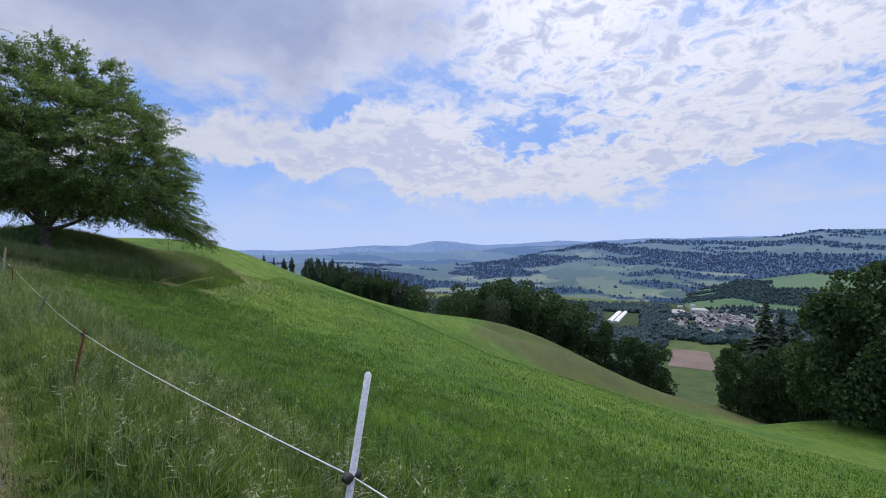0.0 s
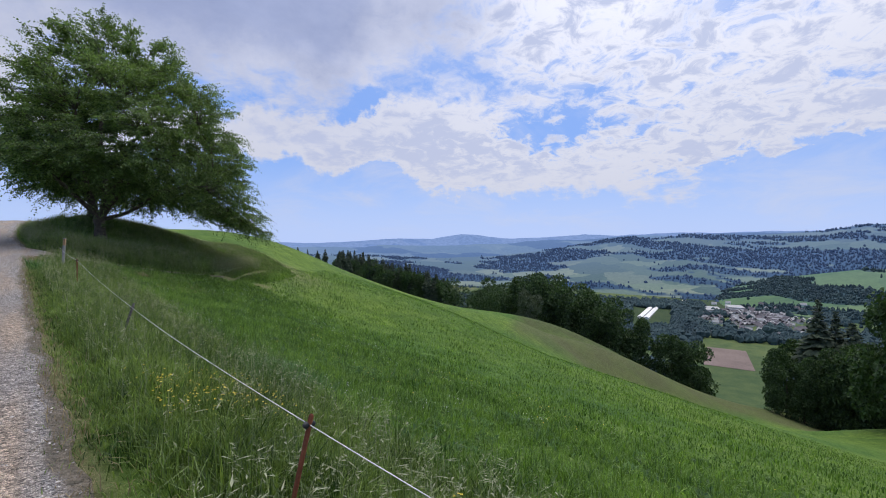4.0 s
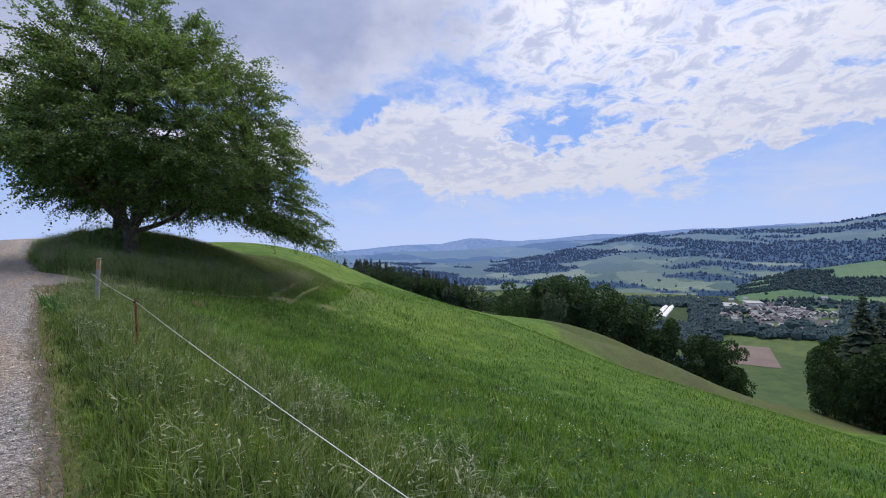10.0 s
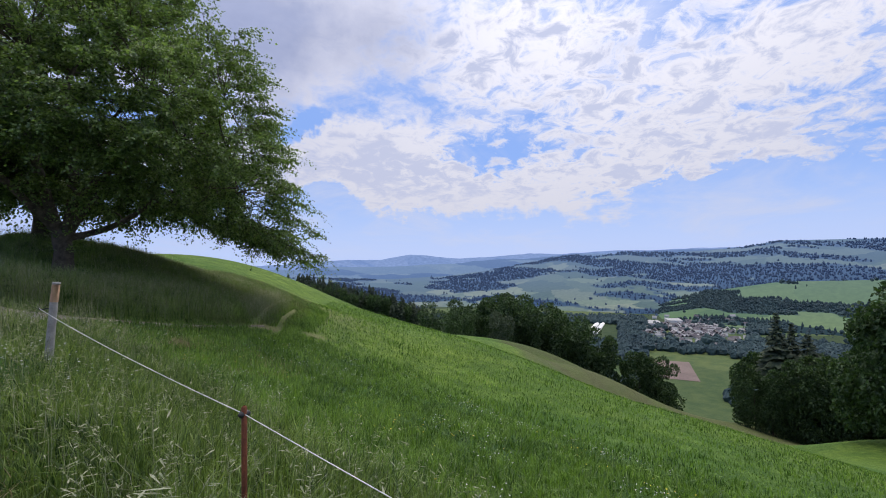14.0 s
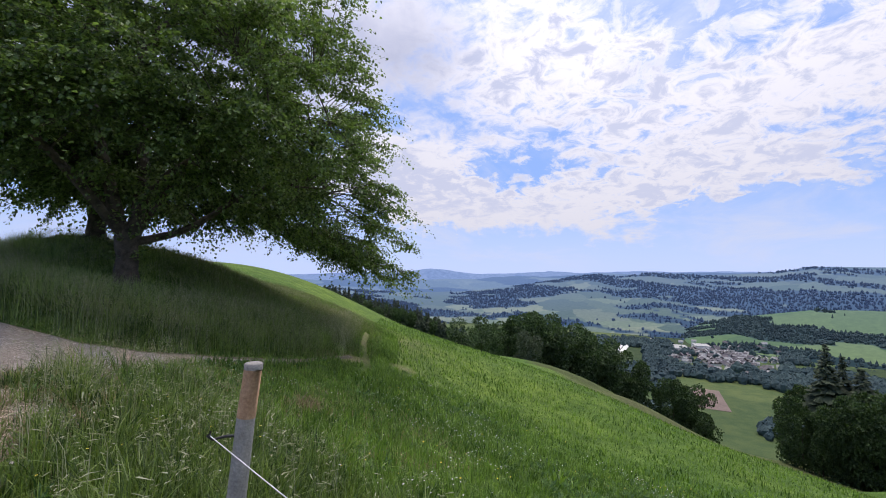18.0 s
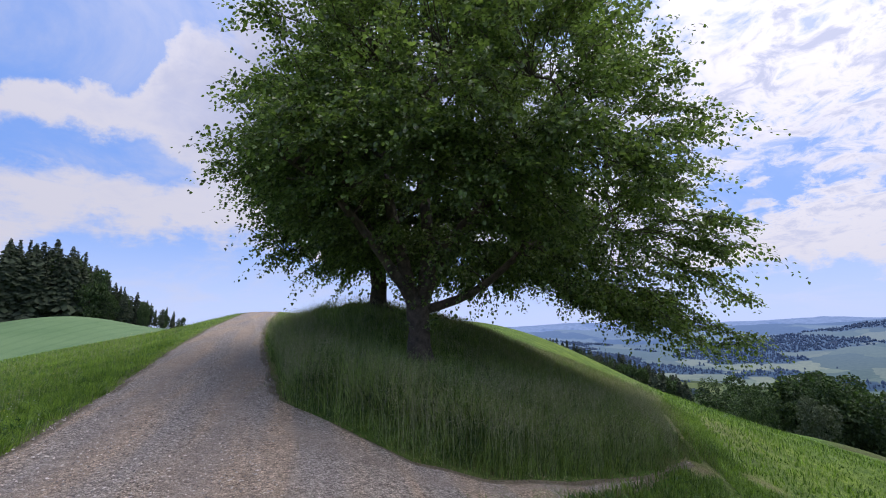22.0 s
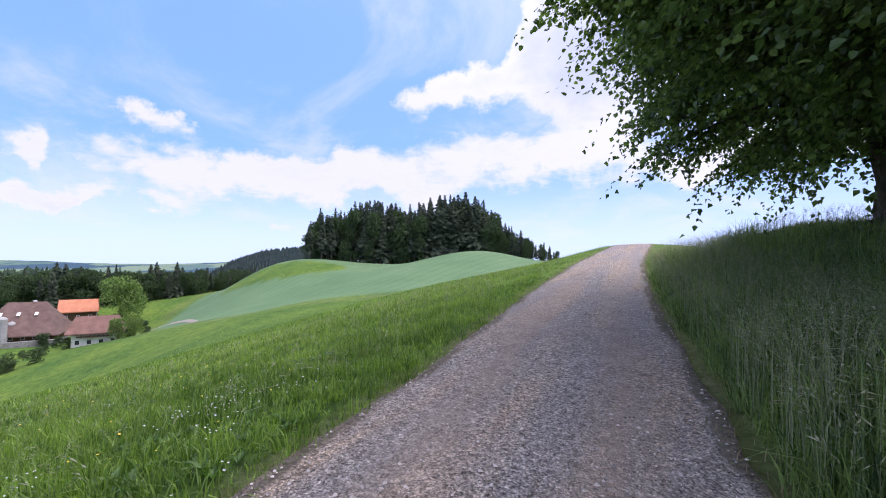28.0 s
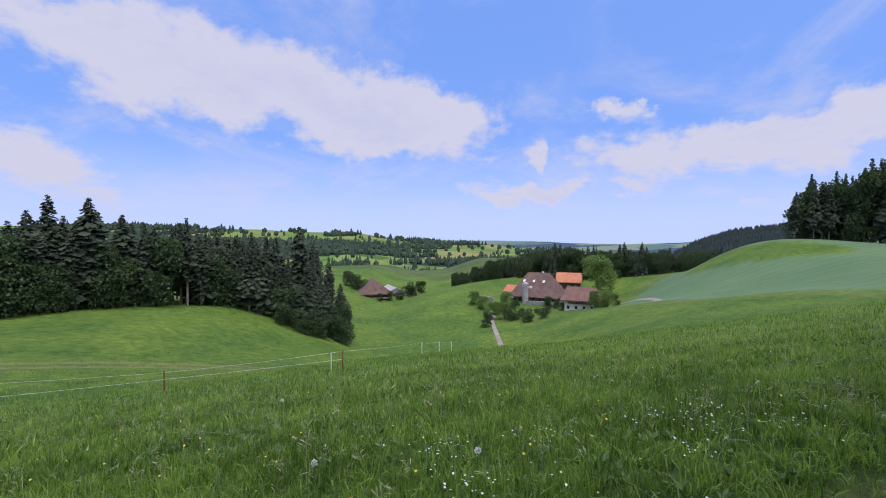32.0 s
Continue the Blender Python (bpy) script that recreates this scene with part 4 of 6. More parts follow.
            L = R * (rng.uniform(1.1, 1.7) if spray else rng.uniform(0.6, 1.1))
            s = np.linspace(0.08, 1, 23)[:, None]
            q_ = a0 + d * L * s + np.array([0, 0, 0.12 - 0.42 * L]) * s ** 2
            if k < 7:
                twigs.append(tube(np.stack([a0, q_[8], q_[-1]]), [0.008, 0.006, 0.003], 3))
            lat = np.cross(d, [0, 0, 1.0])
            sgn = np.where(np.arange(23) % 2, 1.0, -1.0)[:, None]
            at_.append(q_ + lat * sgn * 0.05 + rng.normal(0, 0.05, (23, 3)))
            outs.append(d * 0.7 + lat * sgn * 0.6)
    for k in range(sprouts):
        a, z = rng.uniform(0, 2 * np.pi), rng.uniform(0.7, 2.1)
        a0 = np.array([math.cos(a), math.sin(a), 0]) * girth + [0, 0.05, z]
        d = np.array([math.cos(a), math.sin(a), 0.5])
        q_ = a0 + d * np.linspace(0.05, 0.4, 7)[:, None]
        twigs.append(tube(np.stack([a0, q_[-1]]), [0.006, 0.003], 3))
        at_.append(q_)
        outs.append(np.repeat(d[None], 7, 0))
    v, f = joined(twigs)
    tagged(part("twig_work", mesh_from("twig_work", v, f, M_TWIG), tree, "thin dark twigs"), kind="stuff")
    at_, outs = np.concatenate(at_), np.concatenate(outs)
    v, f = broad_leaves(rng, at_, outs, leaf) if sprouts > 20 else leaf_cloud(rng, at_, outs, leaf, 1, 0.02, 0.5)
    tagged(part("crown", mesh_from("crown", v, f, M_LEAF, False), tree, "dense crown of green lime leaves"), kind="stuff")
    return tree


lime_tree(2.75, 39.3, (1.94, 1.1, 7.0, 8.2, 6.0, 5.2, 2.3, 11.9, 4.8),
          [(-1.1, 0.2, 8.2, 0.68, 0.02), (1.3, 0.7, 9.5, 0.72, 0.02), (6.2, -0.6, 3.9, 0.46, 0.05), (-3.6, -1.6, 4.6, 0.5, 0.1), (3.0, -3.0, 5.2, 0.5, 0.08), (-2.6, 3.2, 6.0, 0.5, 0.08), (3.6, 3.6, 6.2, 0.5, 0.06)],
          560, 3, "broad old lime tree leaning over a grassy bank", 0.29, 0.094, 3.3, 40, 1.3, 1.5, 2.0, 3)
second_lime = lime_tree(2.65, 44.9, (1.8, 0.2, 6.2, 6.7, 4.9, 5.6, 1.5, 15.2, 6.0),
          [(0.2, 0.2, 11.5, 0.85, 0.02), (-2.6, -1.2, 7.0, 0.5, 0.08), (3.4, -1.0, 8.0, 0.5, 0.06), (1.0, 3.2, 8.0, 0.5, 0.06), (-2.0, 2.2, 9.5, 0.5, 0.06), (-3.2, -0.5, 4.4, 0.4, 0.12)],
          420, 8, "tall lime tree beside the gravel track", 0.3, 0.108, 0.5, 10, 0.0, 1.9, 3.6)

# old mossy root mound at the foot of the second tree
rm = np.random.RandomState(4)
az_, el_ = np.meshgrid(np.linspace(0, 2 * np.pi, 28, endpoint=False), np.linspace(0.0, 1.0, 10), indexing="xy")
lump_ = 1 + 0.22 * (vnoise(np.cos(az_) * 3 + 9, np.sin(az_) * 3 + el_ * 4 + 5) - 0.5) + 0.06 * np.sin(6 * az_)
rad_m = 0.68 * np.sqrt(1 - (el_ * 0.93) ** 2) * lump_
v = np.stack([rad_m * np.cos(az_), rad_m * np.sin(az_), 0.42 * el_ * lump_], -1).reshape(-1, 3)
part("root_mound", mesh_from("root_mound", v, grid_faces(10, 28, True), M_MOSS), second_lime, "mossy earth and roots heaped round the trunk")

# ---- woods, near and far ----
def spot(bearing, r, ox=0.8, oy=6.4):
    """A place r metres off, bearing degrees to the left of +y."""
    a = radians(bearing)
    x, y = ox - r * math.sin(a), oy + r * math.cos(a)
    return turned(x, y) if oy > 30 else (x, y)


def conifer_mesh(seed, h=22.0, spread=3.4, bare=0.12, whorls=38, ragged=0.45, lean=0.0):
    rng = np.random.RandomState(seed)
    n = 11
    w_ = np.repeat(np.arange(whorls), n)
    m = len(w_)
    u = bare + (0.985 - bare) * ((w_ + rng.uniform(-0.7, 0.7, m)) / (whorls - 1)).clip(0, 1) ** 0.92
    side_ = 1 + 0.25 * np.sin(rng.uniform(0, 6) + 9 * u)
    a = 2 * np.pi * rng.rand(m)
    L = (spread * (1 - u) ** 0.72 * rng.uniform(1 - ragged, 1.2, m) * side_ + 0.15) * np.where(u < bare + 0.15, rng.uniform(0.3, 0.9, m), 1.0)
    d = np.stack([np.cos(a), np.sin(a), 0 * a], -1)
    s = np.stack([-np.sin(a), np.cos(a), 0 * a], -1)
    base = np.stack([0 * u, 0 * u, u * h + 0.2], -1)
    Lc = L[:, None]
    dz = np.stack([0 * L, 0 * L, L * rng.uniform(0.2, 0.6, m)], -1)
    w = Lc * rng.uniform(0.2, 0.4, (m, 1))
    v = np.stack([base, base + d * Lc * 0.45 + s * w - dz * 0.5, base + d * Lc * 0.8 + s * w * 0.6 - dz * 1.1, base + d * Lc - dz * 0.8,
                  base + d * Lc * 0.8 - s * w * 0.6 - dz * 1.1, base + d * Lc * 0.45 - s * w - dz * 0.5, base + d * Lc * 0.55 - dz * 0.1], 1)
    f = (np.arange(m)[:, None, None] * 7 + np.array([[0, 1, 6], [1, 2, 6], [2, 3, 6], [3, 4, 6], [4, 5, 6], [5, 0, 6]])[None]).reshape(-1, 3)
    v = v + rng.normal(0, 0.09, v.shape)
    return mesh_from("conifer_crown", v.reshape(-1, 3), f, M_NEEDLE, False)


def cone_trunk(name, h, r, material):
    v, f = tube([[0, 0, -0.6], [0, 0, h * 0.3], [0, 0, h]], [r, r * 0.75, 0.03], 7)
    return mesh_from(name, v, f, material)


def broadleaf_mesh(seed, h, w, leaves, size, material, low=0.06, lobes=16, spread=0.62, lobe=(0.17, 0.27)):
    rng = np.random.RandomState(seed)
    c, o = [], []
    for i in range(lobes):
        a, u = rng.uniform(0, 2 * np.pi), rng.uniform(low, 0.84)
        rr = w * 0.5 * math.sqrt(max(0.05, 1 - ((u - 0.45) / 0.55) ** 2)) * spread
        cen = np.array([rr * math.cos(a), rr * math.sin(a), u * h])
        rad_ = w * rng.uniform(*lobe)
        n = leaves // lobes
        d = rng.normal(0, 1, (n, 3))
        d /= np.linalg.norm(d, axis=1, keepdims=True)
        d[:, 2] = np.abs(d[:, 2]) * np.where(rng.rand(n) < 0.75, 1, -1)
        c.append(cen + d * rad_ * rng.uniform(0.75, 1.1, (n, 1)) * [1, 1, 0.85])
        o.append(d)
    v, f = leaf_cloud(rng, np.concatenate(c), np.concatenate(o), size, 1, size * 0.2, 0.4, (1.1, 1.0))
    return mesh_from("broadleaf_crown", v, f, material, False)


def tree_kind(name, crown, trunk, label, category="tree", group=""):
    t = tagged(new(name), label, category, group)
    part("trunk", trunk, t)
    part("crown", crown, t)
    return t


def stand(proto, x, y, h, proto_h, rng, wide=1.0):
    s = h / proto_h
    ob = copy_thing(proto, pose(x, y, ground_at(x, y), 0, 0, rng.uniform(0, 360)))
    ob.scale = (s * wide * rng.uniform(0.88, 1.12), s * wide * rng.uniform(0.88, 1.12), s)
    return ob


rng = np.random.RandomState(12)
SPRUCES = [tree_kind("spruce", conifer_mesh(s, 22, w, b), cone_trunk("spruce_trunk", 21, 0.24, M_PALEBARK), "dark green spruce at the wood's edge", "tree", "spruces of the woods")
           for s, w, b in ((1, 3.4, 0.14), (2, 2.7, 0.3), (3, 3.9, 0.08), (4, 3.0, 0.2), (5, 4.2, 0.16))]
BROAD = [tree_kind("beech", broadleaf_mesh(s, 20, w, 2800, 0.85, M_LEAF_DARK), cone_trunk("beech_trunk", 12, 0.3, M_BARK), "dark round-crowned beech at the wood's edge", "tree", "broadleaf trees of the woods")
         for s, w in ((4, 15), (5, 17), (6, 13))]
BIG = [tree_kind("oak", broadleaf_mesh(s, 40, w, 7600, 1.15, M_LEAF_DARK, 0.1, 30, 0.8, (0.1, 0.19)), cone_trunk("oak_trunk", 22, 0.5, M_BARK), "great dark broadleaf tree of the lower wood", "tree", "great trees of the lower wood")
       for s, w in ((14, 27), (15, 32))]
BRIGHT = tree_kind("ash", broadleaf_mesh(9, 14, 12, 6000, 0.5, M_LEAF_LIGHT, 0.02), cone_trunk("ash_trunk", 8, 0.3, M_BARK), "bright green round broadleaf tree standing alone", "tree")
GREY = tree_kind("willow", broadleaf_mesh(10, 14, 12, 5200, 0.55, leaf_mat("willow_leaf", (0.06, 0.085, 0.05), (0.11, 0.14, 0.08), (1.1, 1.2, 0.8), 0.2, 0.8), 0.02), cone_trunk("willow_trunk", 8, 0.3, M_BARK), "grey-green broadleaf tree before the dark wood", "tree")
USED = {}


def put(proto, x, y, h, proto_h, wide=1.0):
    """The first of a kind is the prototype itself."""
    if proto.name not in USED:
        USED[proto.name] = 1
        s = h / proto_h
        proto.location = (x, y, ground_at(x, y))
        proto.scale = (s * wide, s * wide, s)
        return proto
    return stand(proto, x, y, h, proto_h, rng, wide)


# right: the wood below the meadow
for b, r, top in ((-46, 232, -22), (-48.5, 236, -17), (-51, 240, -13.5), (-53.5, 244, -11), (-56, 246, -12), (-58.5, 248, -16), (-61, 252, -21), (-63.5, 255, -27), (-65.5, 258, -33),
                  (-49.5, 262, -15), (-52.5, 266, -10), (-55, 268, -11), (-58, 270, -15), (-61.5, 272, -22)):
    x, y = spot(b, r)
    put(BIG[rng.randint(2)], x, y, top - ground_at(x, y) + rng.uniform(-2, 1), 40, 0.8)
x, y = spot(-53.2, 222)
put(GREY, x, y, -19 - ground_at(x, y), 14, 0.62)
x, y = spot(-43.6, 160)
put(BROAD[0], x, y, -9.0 - ground_at(x, y), 20, 1.15)
for b, r, top in ((-46.5, 176, -15), (-48.2, 190, -17)):
    x, y = spot(b, r)
    put(BROAD[1], x, y, top - ground_at(x, y), 20, 0.8)
for b, r, h in ((-69.8, 258, 36), (-72.0, 258, 33), (-71.0, 268, 37)):
    put(BIG[rng.randint(2)], *spot(b, r), h, 40, 0.75)
for k in range(26):
    b = -80.4 - 1.25 * (k % 13) - rng.uniform(0, 0.6)
    r = 226 + 20 * (k // 13) + rng.uniform(-4, 4)
    put(BIG[rng.randint(2)], *spot(b, r), (27 + 1.9 * min(k % 13, 8)) * rng.uniform(0.72, 1.12) + 6 * (k // 13), 40, 0.7)
for b, r, h in ((-82.9, 244, 53), (-84.2, 250, 50), (-85.4, 246, 46), (-93, 240, 54)):
    put(SPRUCES[rng.randint(5)], *spot(b, r), h, 22, 1.45)
for b, r, h in ((-89.5, 158, 38), (-92, 152, 42), (-95, 150, 44), (-98.5, 150, 42), (-102, 152, 42), (-106, 155, 40)):
    put(BIG[rng.randint(2)], *spot(b, r), h, 40, 0.75)
# spruces behind the shoulder of the hill
for k in range(84):
    b = -28 - 0.54 * (k % 28) + rng.uniform(-0.3, 0.3)
    r = 226 + 11 * (k // 28) + rng.uniform(-4, 4)
    x, y = spot(b, r)
    top = np.interp(-b, [28, 30.5, 37, 43], [1.0, -1.2, -8, -17]) + rng.uniform(-3.5, 1)
    if rng.rand() < 0.25:
        put(BROAD[rng.randint(3)], x, y, max(6.0, top - 2 - ground_at(x, y)), 20, 0.7)
    else:
        put(SPRUCES[rng.randint(5)], x, y, max(6.0, top - ground_at(x, y)), 22, 1.25)
for k in range(16):
    x, y = spot(-8 - 1.25 * k + rng.uniform(-0.5, 0.5), 170 + rng.uniform(-8, 8), 1.3, 0.0)
    put(SPRUCES[rng.randint(5)], x, y, max(4.0, 3.4 - 0.24 * k - ground_at(x, y) + rng.uniform(-0.7, 1.2)), 22, 1.2)

# left: the wood at the edge of the hollow
for k in range(84):
    u = (k % 42) / 41
    b = 101.5 + 38 * u + rng.uniform(-0.5, 0.5)
    r = 113 + 9 * (k // 42) + rng.uniform(-3, 3) + 5 * math.sin(u * 5)
    x, y = spot(b, r, -0.9, 33.7)
    tall = rng.uniform(13, 20) + (6.0 if k in (6, 29, 32) else 0) - 5 * step(0.2, 0.0, u)
    if rng.rand() < 0.25 + 0.6 * step(0.72, 1.0, u) and k // 42 == 0:
        put(BROAD[rng.randint(3)], x, y, tall * 0.8, 20, 0.85)
    else:
        put(SPRUCES[rng.randint(5)], x, y, tall, 22, 1.35)
for k in range(30):
    b, r = 102 + 38 * rng.rand(), 135 + 25 * rng.rand()
    put(SPRUCES[rng.randint(5)], *spot(b, r, -0.9, 33.7), rng.uniform(17, 21), 22, 1.2)
for b, r, h in ((105, 108, 7), (106.6, 107, 5), (108.4, 110, 6), (103.4, 112, 6), (134, 104, 13), (131, 106, 9)):
    put(BROAD[rng.randint(3)], *spot(b, r, -0.9, 33.7), h, 20, 1.1)
# the wood on the field hill
for k in range(150):
    u = (k % 50) / 49
    b = 49.4 - 31.4 * u + rng.uniform(-0.4, 0.4)
    r = 196 + 8 * (k // 50) + rng.uniform(-3, 3)
    x, y = spot(b, r, -0.7, 33.7)
    tall = np.interp(b, [17.5, 19.7, 24.0, 26, 28, 31, 36.5, 40, 45.5, 49, 51.5], [0.9, 2.3, 4.6, 6.5, 8.6, 8.8, 7.4, 7.8, 7.2, 6.2, 4.5])
    tall = 4.4 + r * math.tan(radians(tall)) - ground_at(x, y) + rng.uniform(-4.5, 1.4)
    if rng.rand() < (0.55 if b < 26 else 0.2):
        put(BROAD[rng.randint(3)], x, y, max(5.0, tall * 0.9), 20, 0.6)
    else:
        put(SPRUCES[rng.randint(5)], x, y, max(5.0, tall), 22, 1.1)


def far_wood(name, xs, ys, hs, material, label, seed=1, cone=True, zs=None):
    """Many small trees as one mesh: ragged cones or domes."""
    r = np.random.RandomState(seed)
    n, sides = len(xs), 6
    a = np.linspace(0, 2 * np.pi, sides, endpoint=False)[None] + r.uniform(0, 6, (n, 1))
    zs = height(xs, ys) if zs is None else zs
    rows = []
    for u, w in (((0.0, 0.2), (0.3, 0.24), (0.65, 0.13), (1.0, 0.01)) if cone else ((0.0, 0.3), (0.35, 0.52), (0.75, 0.4), (1.0, 0.1))):
        q = hs[:, None] * w * r.uniform(0.6, 1.3, (n, sides))
        rows.append(np.stack([xs[:, None] + q * np.cos(a), ys[:, None] + q * np.sin(a), zs[:, None] + hs[:, None] * u * r.uniform(0.92, 1.08, (n, sides)) - 0.5], -1))
    v = np.stack(rows, 1).reshape(-1, 3)
    f = (np.arange(n)[:, None, None] * (4 * sides) + grid_faces(4, sides, True)[None]).reshape(-1, 4)
    return tagged(new(name, mesh_from(name, v, f, material, False)), label, "woods", kind="stuff")


def scatter(n, b0, b1, r0, r1, seed, keep):
    r = np.random.RandomState(seed)
    b, q = np.radians(r.uniform(b0, b1, n)), np.sqrt(r.uniform(r0 * r0, r1 * r1, n))
    x, y = -q * np.sin(b), 20 + q * np.cos(b)
    k = keep(x, y)
    return x[k], y[k], r.uniform(0.6, 1.25, k.sum())


def slope_wood(slope, n, b0, b1, h, material, label, seed, loose=0.006):
    r = np.random.RandomState(seed)
    deg, u = r.uniform(b0, b1, n), np.sqrt(r.uniform(0.0, 1, n))
    k = (slope.wood(deg, u) > 0.5) | (r.rand(n) < loose)
    deg, u = deg[k], u[k]
    x, y, z = slope.at(deg, u)
    half = len(x) // 2
    hs = h * r.uniform(0.6, 1.2, len(x))
    far_wood("far_woods", x[:half], y[:half], hs[:half], material, label, seed, True, z[:half])
    far_wood("far_woods", x[half:], y[half:], hs[half:] * 0.8, material, label, seed + 1, False, z[half:])


# the blue of these trees is distance haze painted into the base colour
M_HAZY_WOOD = rough_mat("far_wood", (0.05, 0.09, 0.16), (0.075, 0.12, 0.2), 0.02, 0.3, 0.95)
M_LEFT_WOOD = rough_mat("hill_wood", (0.022, 0.045, 0.03), (0.05, 0.085, 0.045), 0.02, 0.3, 0.95)
# hilltop and valley trees: bluish base colours that hold the haze too
M_HAZY_HILLTOP = rough_mat("hilltop_wood", (0.022, 0.04, 0.04), (0.05, 0.078, 0.068), 0.05, 0.4, 0.95)
M_HAZY_HEDGE = rough_mat("valley_trees", (0.022, 0.046, 0.055), (0.052, 0.09, 0.088), 0.02, 0.3, 0.95)
slope_wood(SLOPE_RIGHT, 24000, -105, -20, 9, M_HAZY_WOOD, "dark woods across the valley", 41, 0.004)
slope_wood(SLOPE_NEAR, 9000, -105, -73, 9, M_HAZY_HEDGE, "dark copses on the green hillside above the village", 47, 0.004)
slope_wood(SLOPE_LEFT, 16000, 39, 126, 17, M_LEFT_WOOD, "dark woods on the far hills", 43, 0.035)


def open_valley(x, y):
    """False over the village, the works and the ploughed field."""
    b, r = np.degrees(np.arctan2(0.8 - x, y - 6.4)), np.hypot(x - 0.8, y - 6.4)
    wob, wr = 5 * (fbm(x / 70 + 5, y / 70 + 8, 3) - 0.47), 420 * (fbm(x / 110 + 1, y / 110 + 3, 3) - 0.47)
    green = fbm(x / 26 + 9, y / 26 + 2, 3) > 0.56
    town = (np.abs(b + wob + 77.2) < 5.2) & (r + wr > 900) & ~green
    field_ = (b + wob > -80) & (b + wob < -72.5) & (r > 520) & (r + 0.5 * wr < 800)
    halls = (b > -69.5) & (b < -65) & (r > 850) & (r < 1080)
    return ~(town | field_ | halls) & (r > 520)


x, y, h = scatter(15000, -100, -30, 420, 1180, 1, lambda x, y: (fbm(x / 170 + 11, y / 170 + 4, 4) > 0.475) & open_valley(x, y))
far_wood("valley_trees", x, y, 12 * h, M_HAZY_HEDGE, "woods and tree belts on the valley floor", 2, False)
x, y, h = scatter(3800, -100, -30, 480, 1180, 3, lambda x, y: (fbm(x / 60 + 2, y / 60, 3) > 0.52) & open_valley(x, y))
far_wood("valley_trees", x, y, 9 * h, M_HAZY_HEDGE, "scattered trees and hedges in the valley", 4, False)
# the mixed wood behind the farm
for k in range(210):
    b, r = 53.5 + 34 * ((k % 70) + rng.rand()) / 70, 258 + 12 * (k // 70) + rng.uniform(-6, 6)
    hx = np.interp(b - 5.7, [48, 53, 58, 64, 69, 75, 80, 90], [8, 11, 14, 16, 17, 12, 8, 5]) * rng.uniform(0.7, 1.15)
    if rng.rand() < 0.6:
        put(BROAD[rng.randint(3)], *spot(b, r, -0.9, 33.7), hx, 20, 0.8)
    else:
        put(SPRUCES[rng.randint(5)], *spot(b, r, -0.9, 33.7), hx * 1.15, 22, 1.2)
# the wooded hill beyond the crop field
x, y, h = scatter(5200, 38, 54, 560, 760, 9, lambda x, y: x < 1e9)
bb = np.degrees(np.arctan2(-x, y - 20))
zz = 3 + np.hypot(x, y - 20) * np.tan(np.radians(np.interp(bb, [38, 44.4, 48.8, 51.9, 54], [0.9, 0.7, 0.2, -1.0, -2.2]))) - 0.12 * (760 - np.hypot(x, y - 20)) * 0.8
far_wood("hilltop_wood", x, y, 12 * h, M_HAZY_HILLTOP, "wooded hilltop beyond the crop field", 10, True, zz)

# ---- the farm ----
def box_mesh(name, sx, sy, sz, material, bevel=0.0):
    bm = bmesh.new()
    bmesh.ops.create_cube(bm, size=1.0)
    bmesh.ops.scale(bm, vec=(sx, sy, sz), verts=bm.verts)
    bmesh.ops.translate(bm, vec=(0, 0, sz / 2), verts=bm.verts)
    if bevel:
        bmesh.ops.bevel(bm, geom=list(bm.edges), offset=bevel, segments=1, affect="EDGES")
    return bm_mesh(name, bm, material)


def roof_mesh(name, sx, sy, h, hip, over, material, thick=0.35):
    """A roof along x with hips cut back by hip metres; eaves stand out by over."""
    a, b = sx / 2 + over, sy / 2 + over
    k = -over * h / (sy / 2)
    low = [(-a, -b, k), (a, -b, k), (a, b, k), (-a, b, k)]
    rid = [(-a + hip, 0, h), (a - hip, 0, h)]
    v = low + rid + [(p[0], p[1], p[2] - thick) for p in low] + [(p[0], p[1], p[2] - thick) for p in rid]
    bm = bmesh.new()
    vs = [bm.verts.new(p) for p in v]
    for f in ((0, 1, 5, 4), (2, 3, 4, 5), (1, 2, 5), (3, 0, 4), (7, 6, 10, 11), (9, 8, 11, 10), (8, 7, 11), (6, 9, 10), (0, 6, 7, 1), (1, 7, 8, 2), (2, 8, 9, 3), (3, 9, 6, 0)):
        bm.faces.new([vs[i] for i in f])
    bmesh.ops.recalc_face_normals(bm, faces=bm.faces)
    return bm_mesh(name, bm, material)


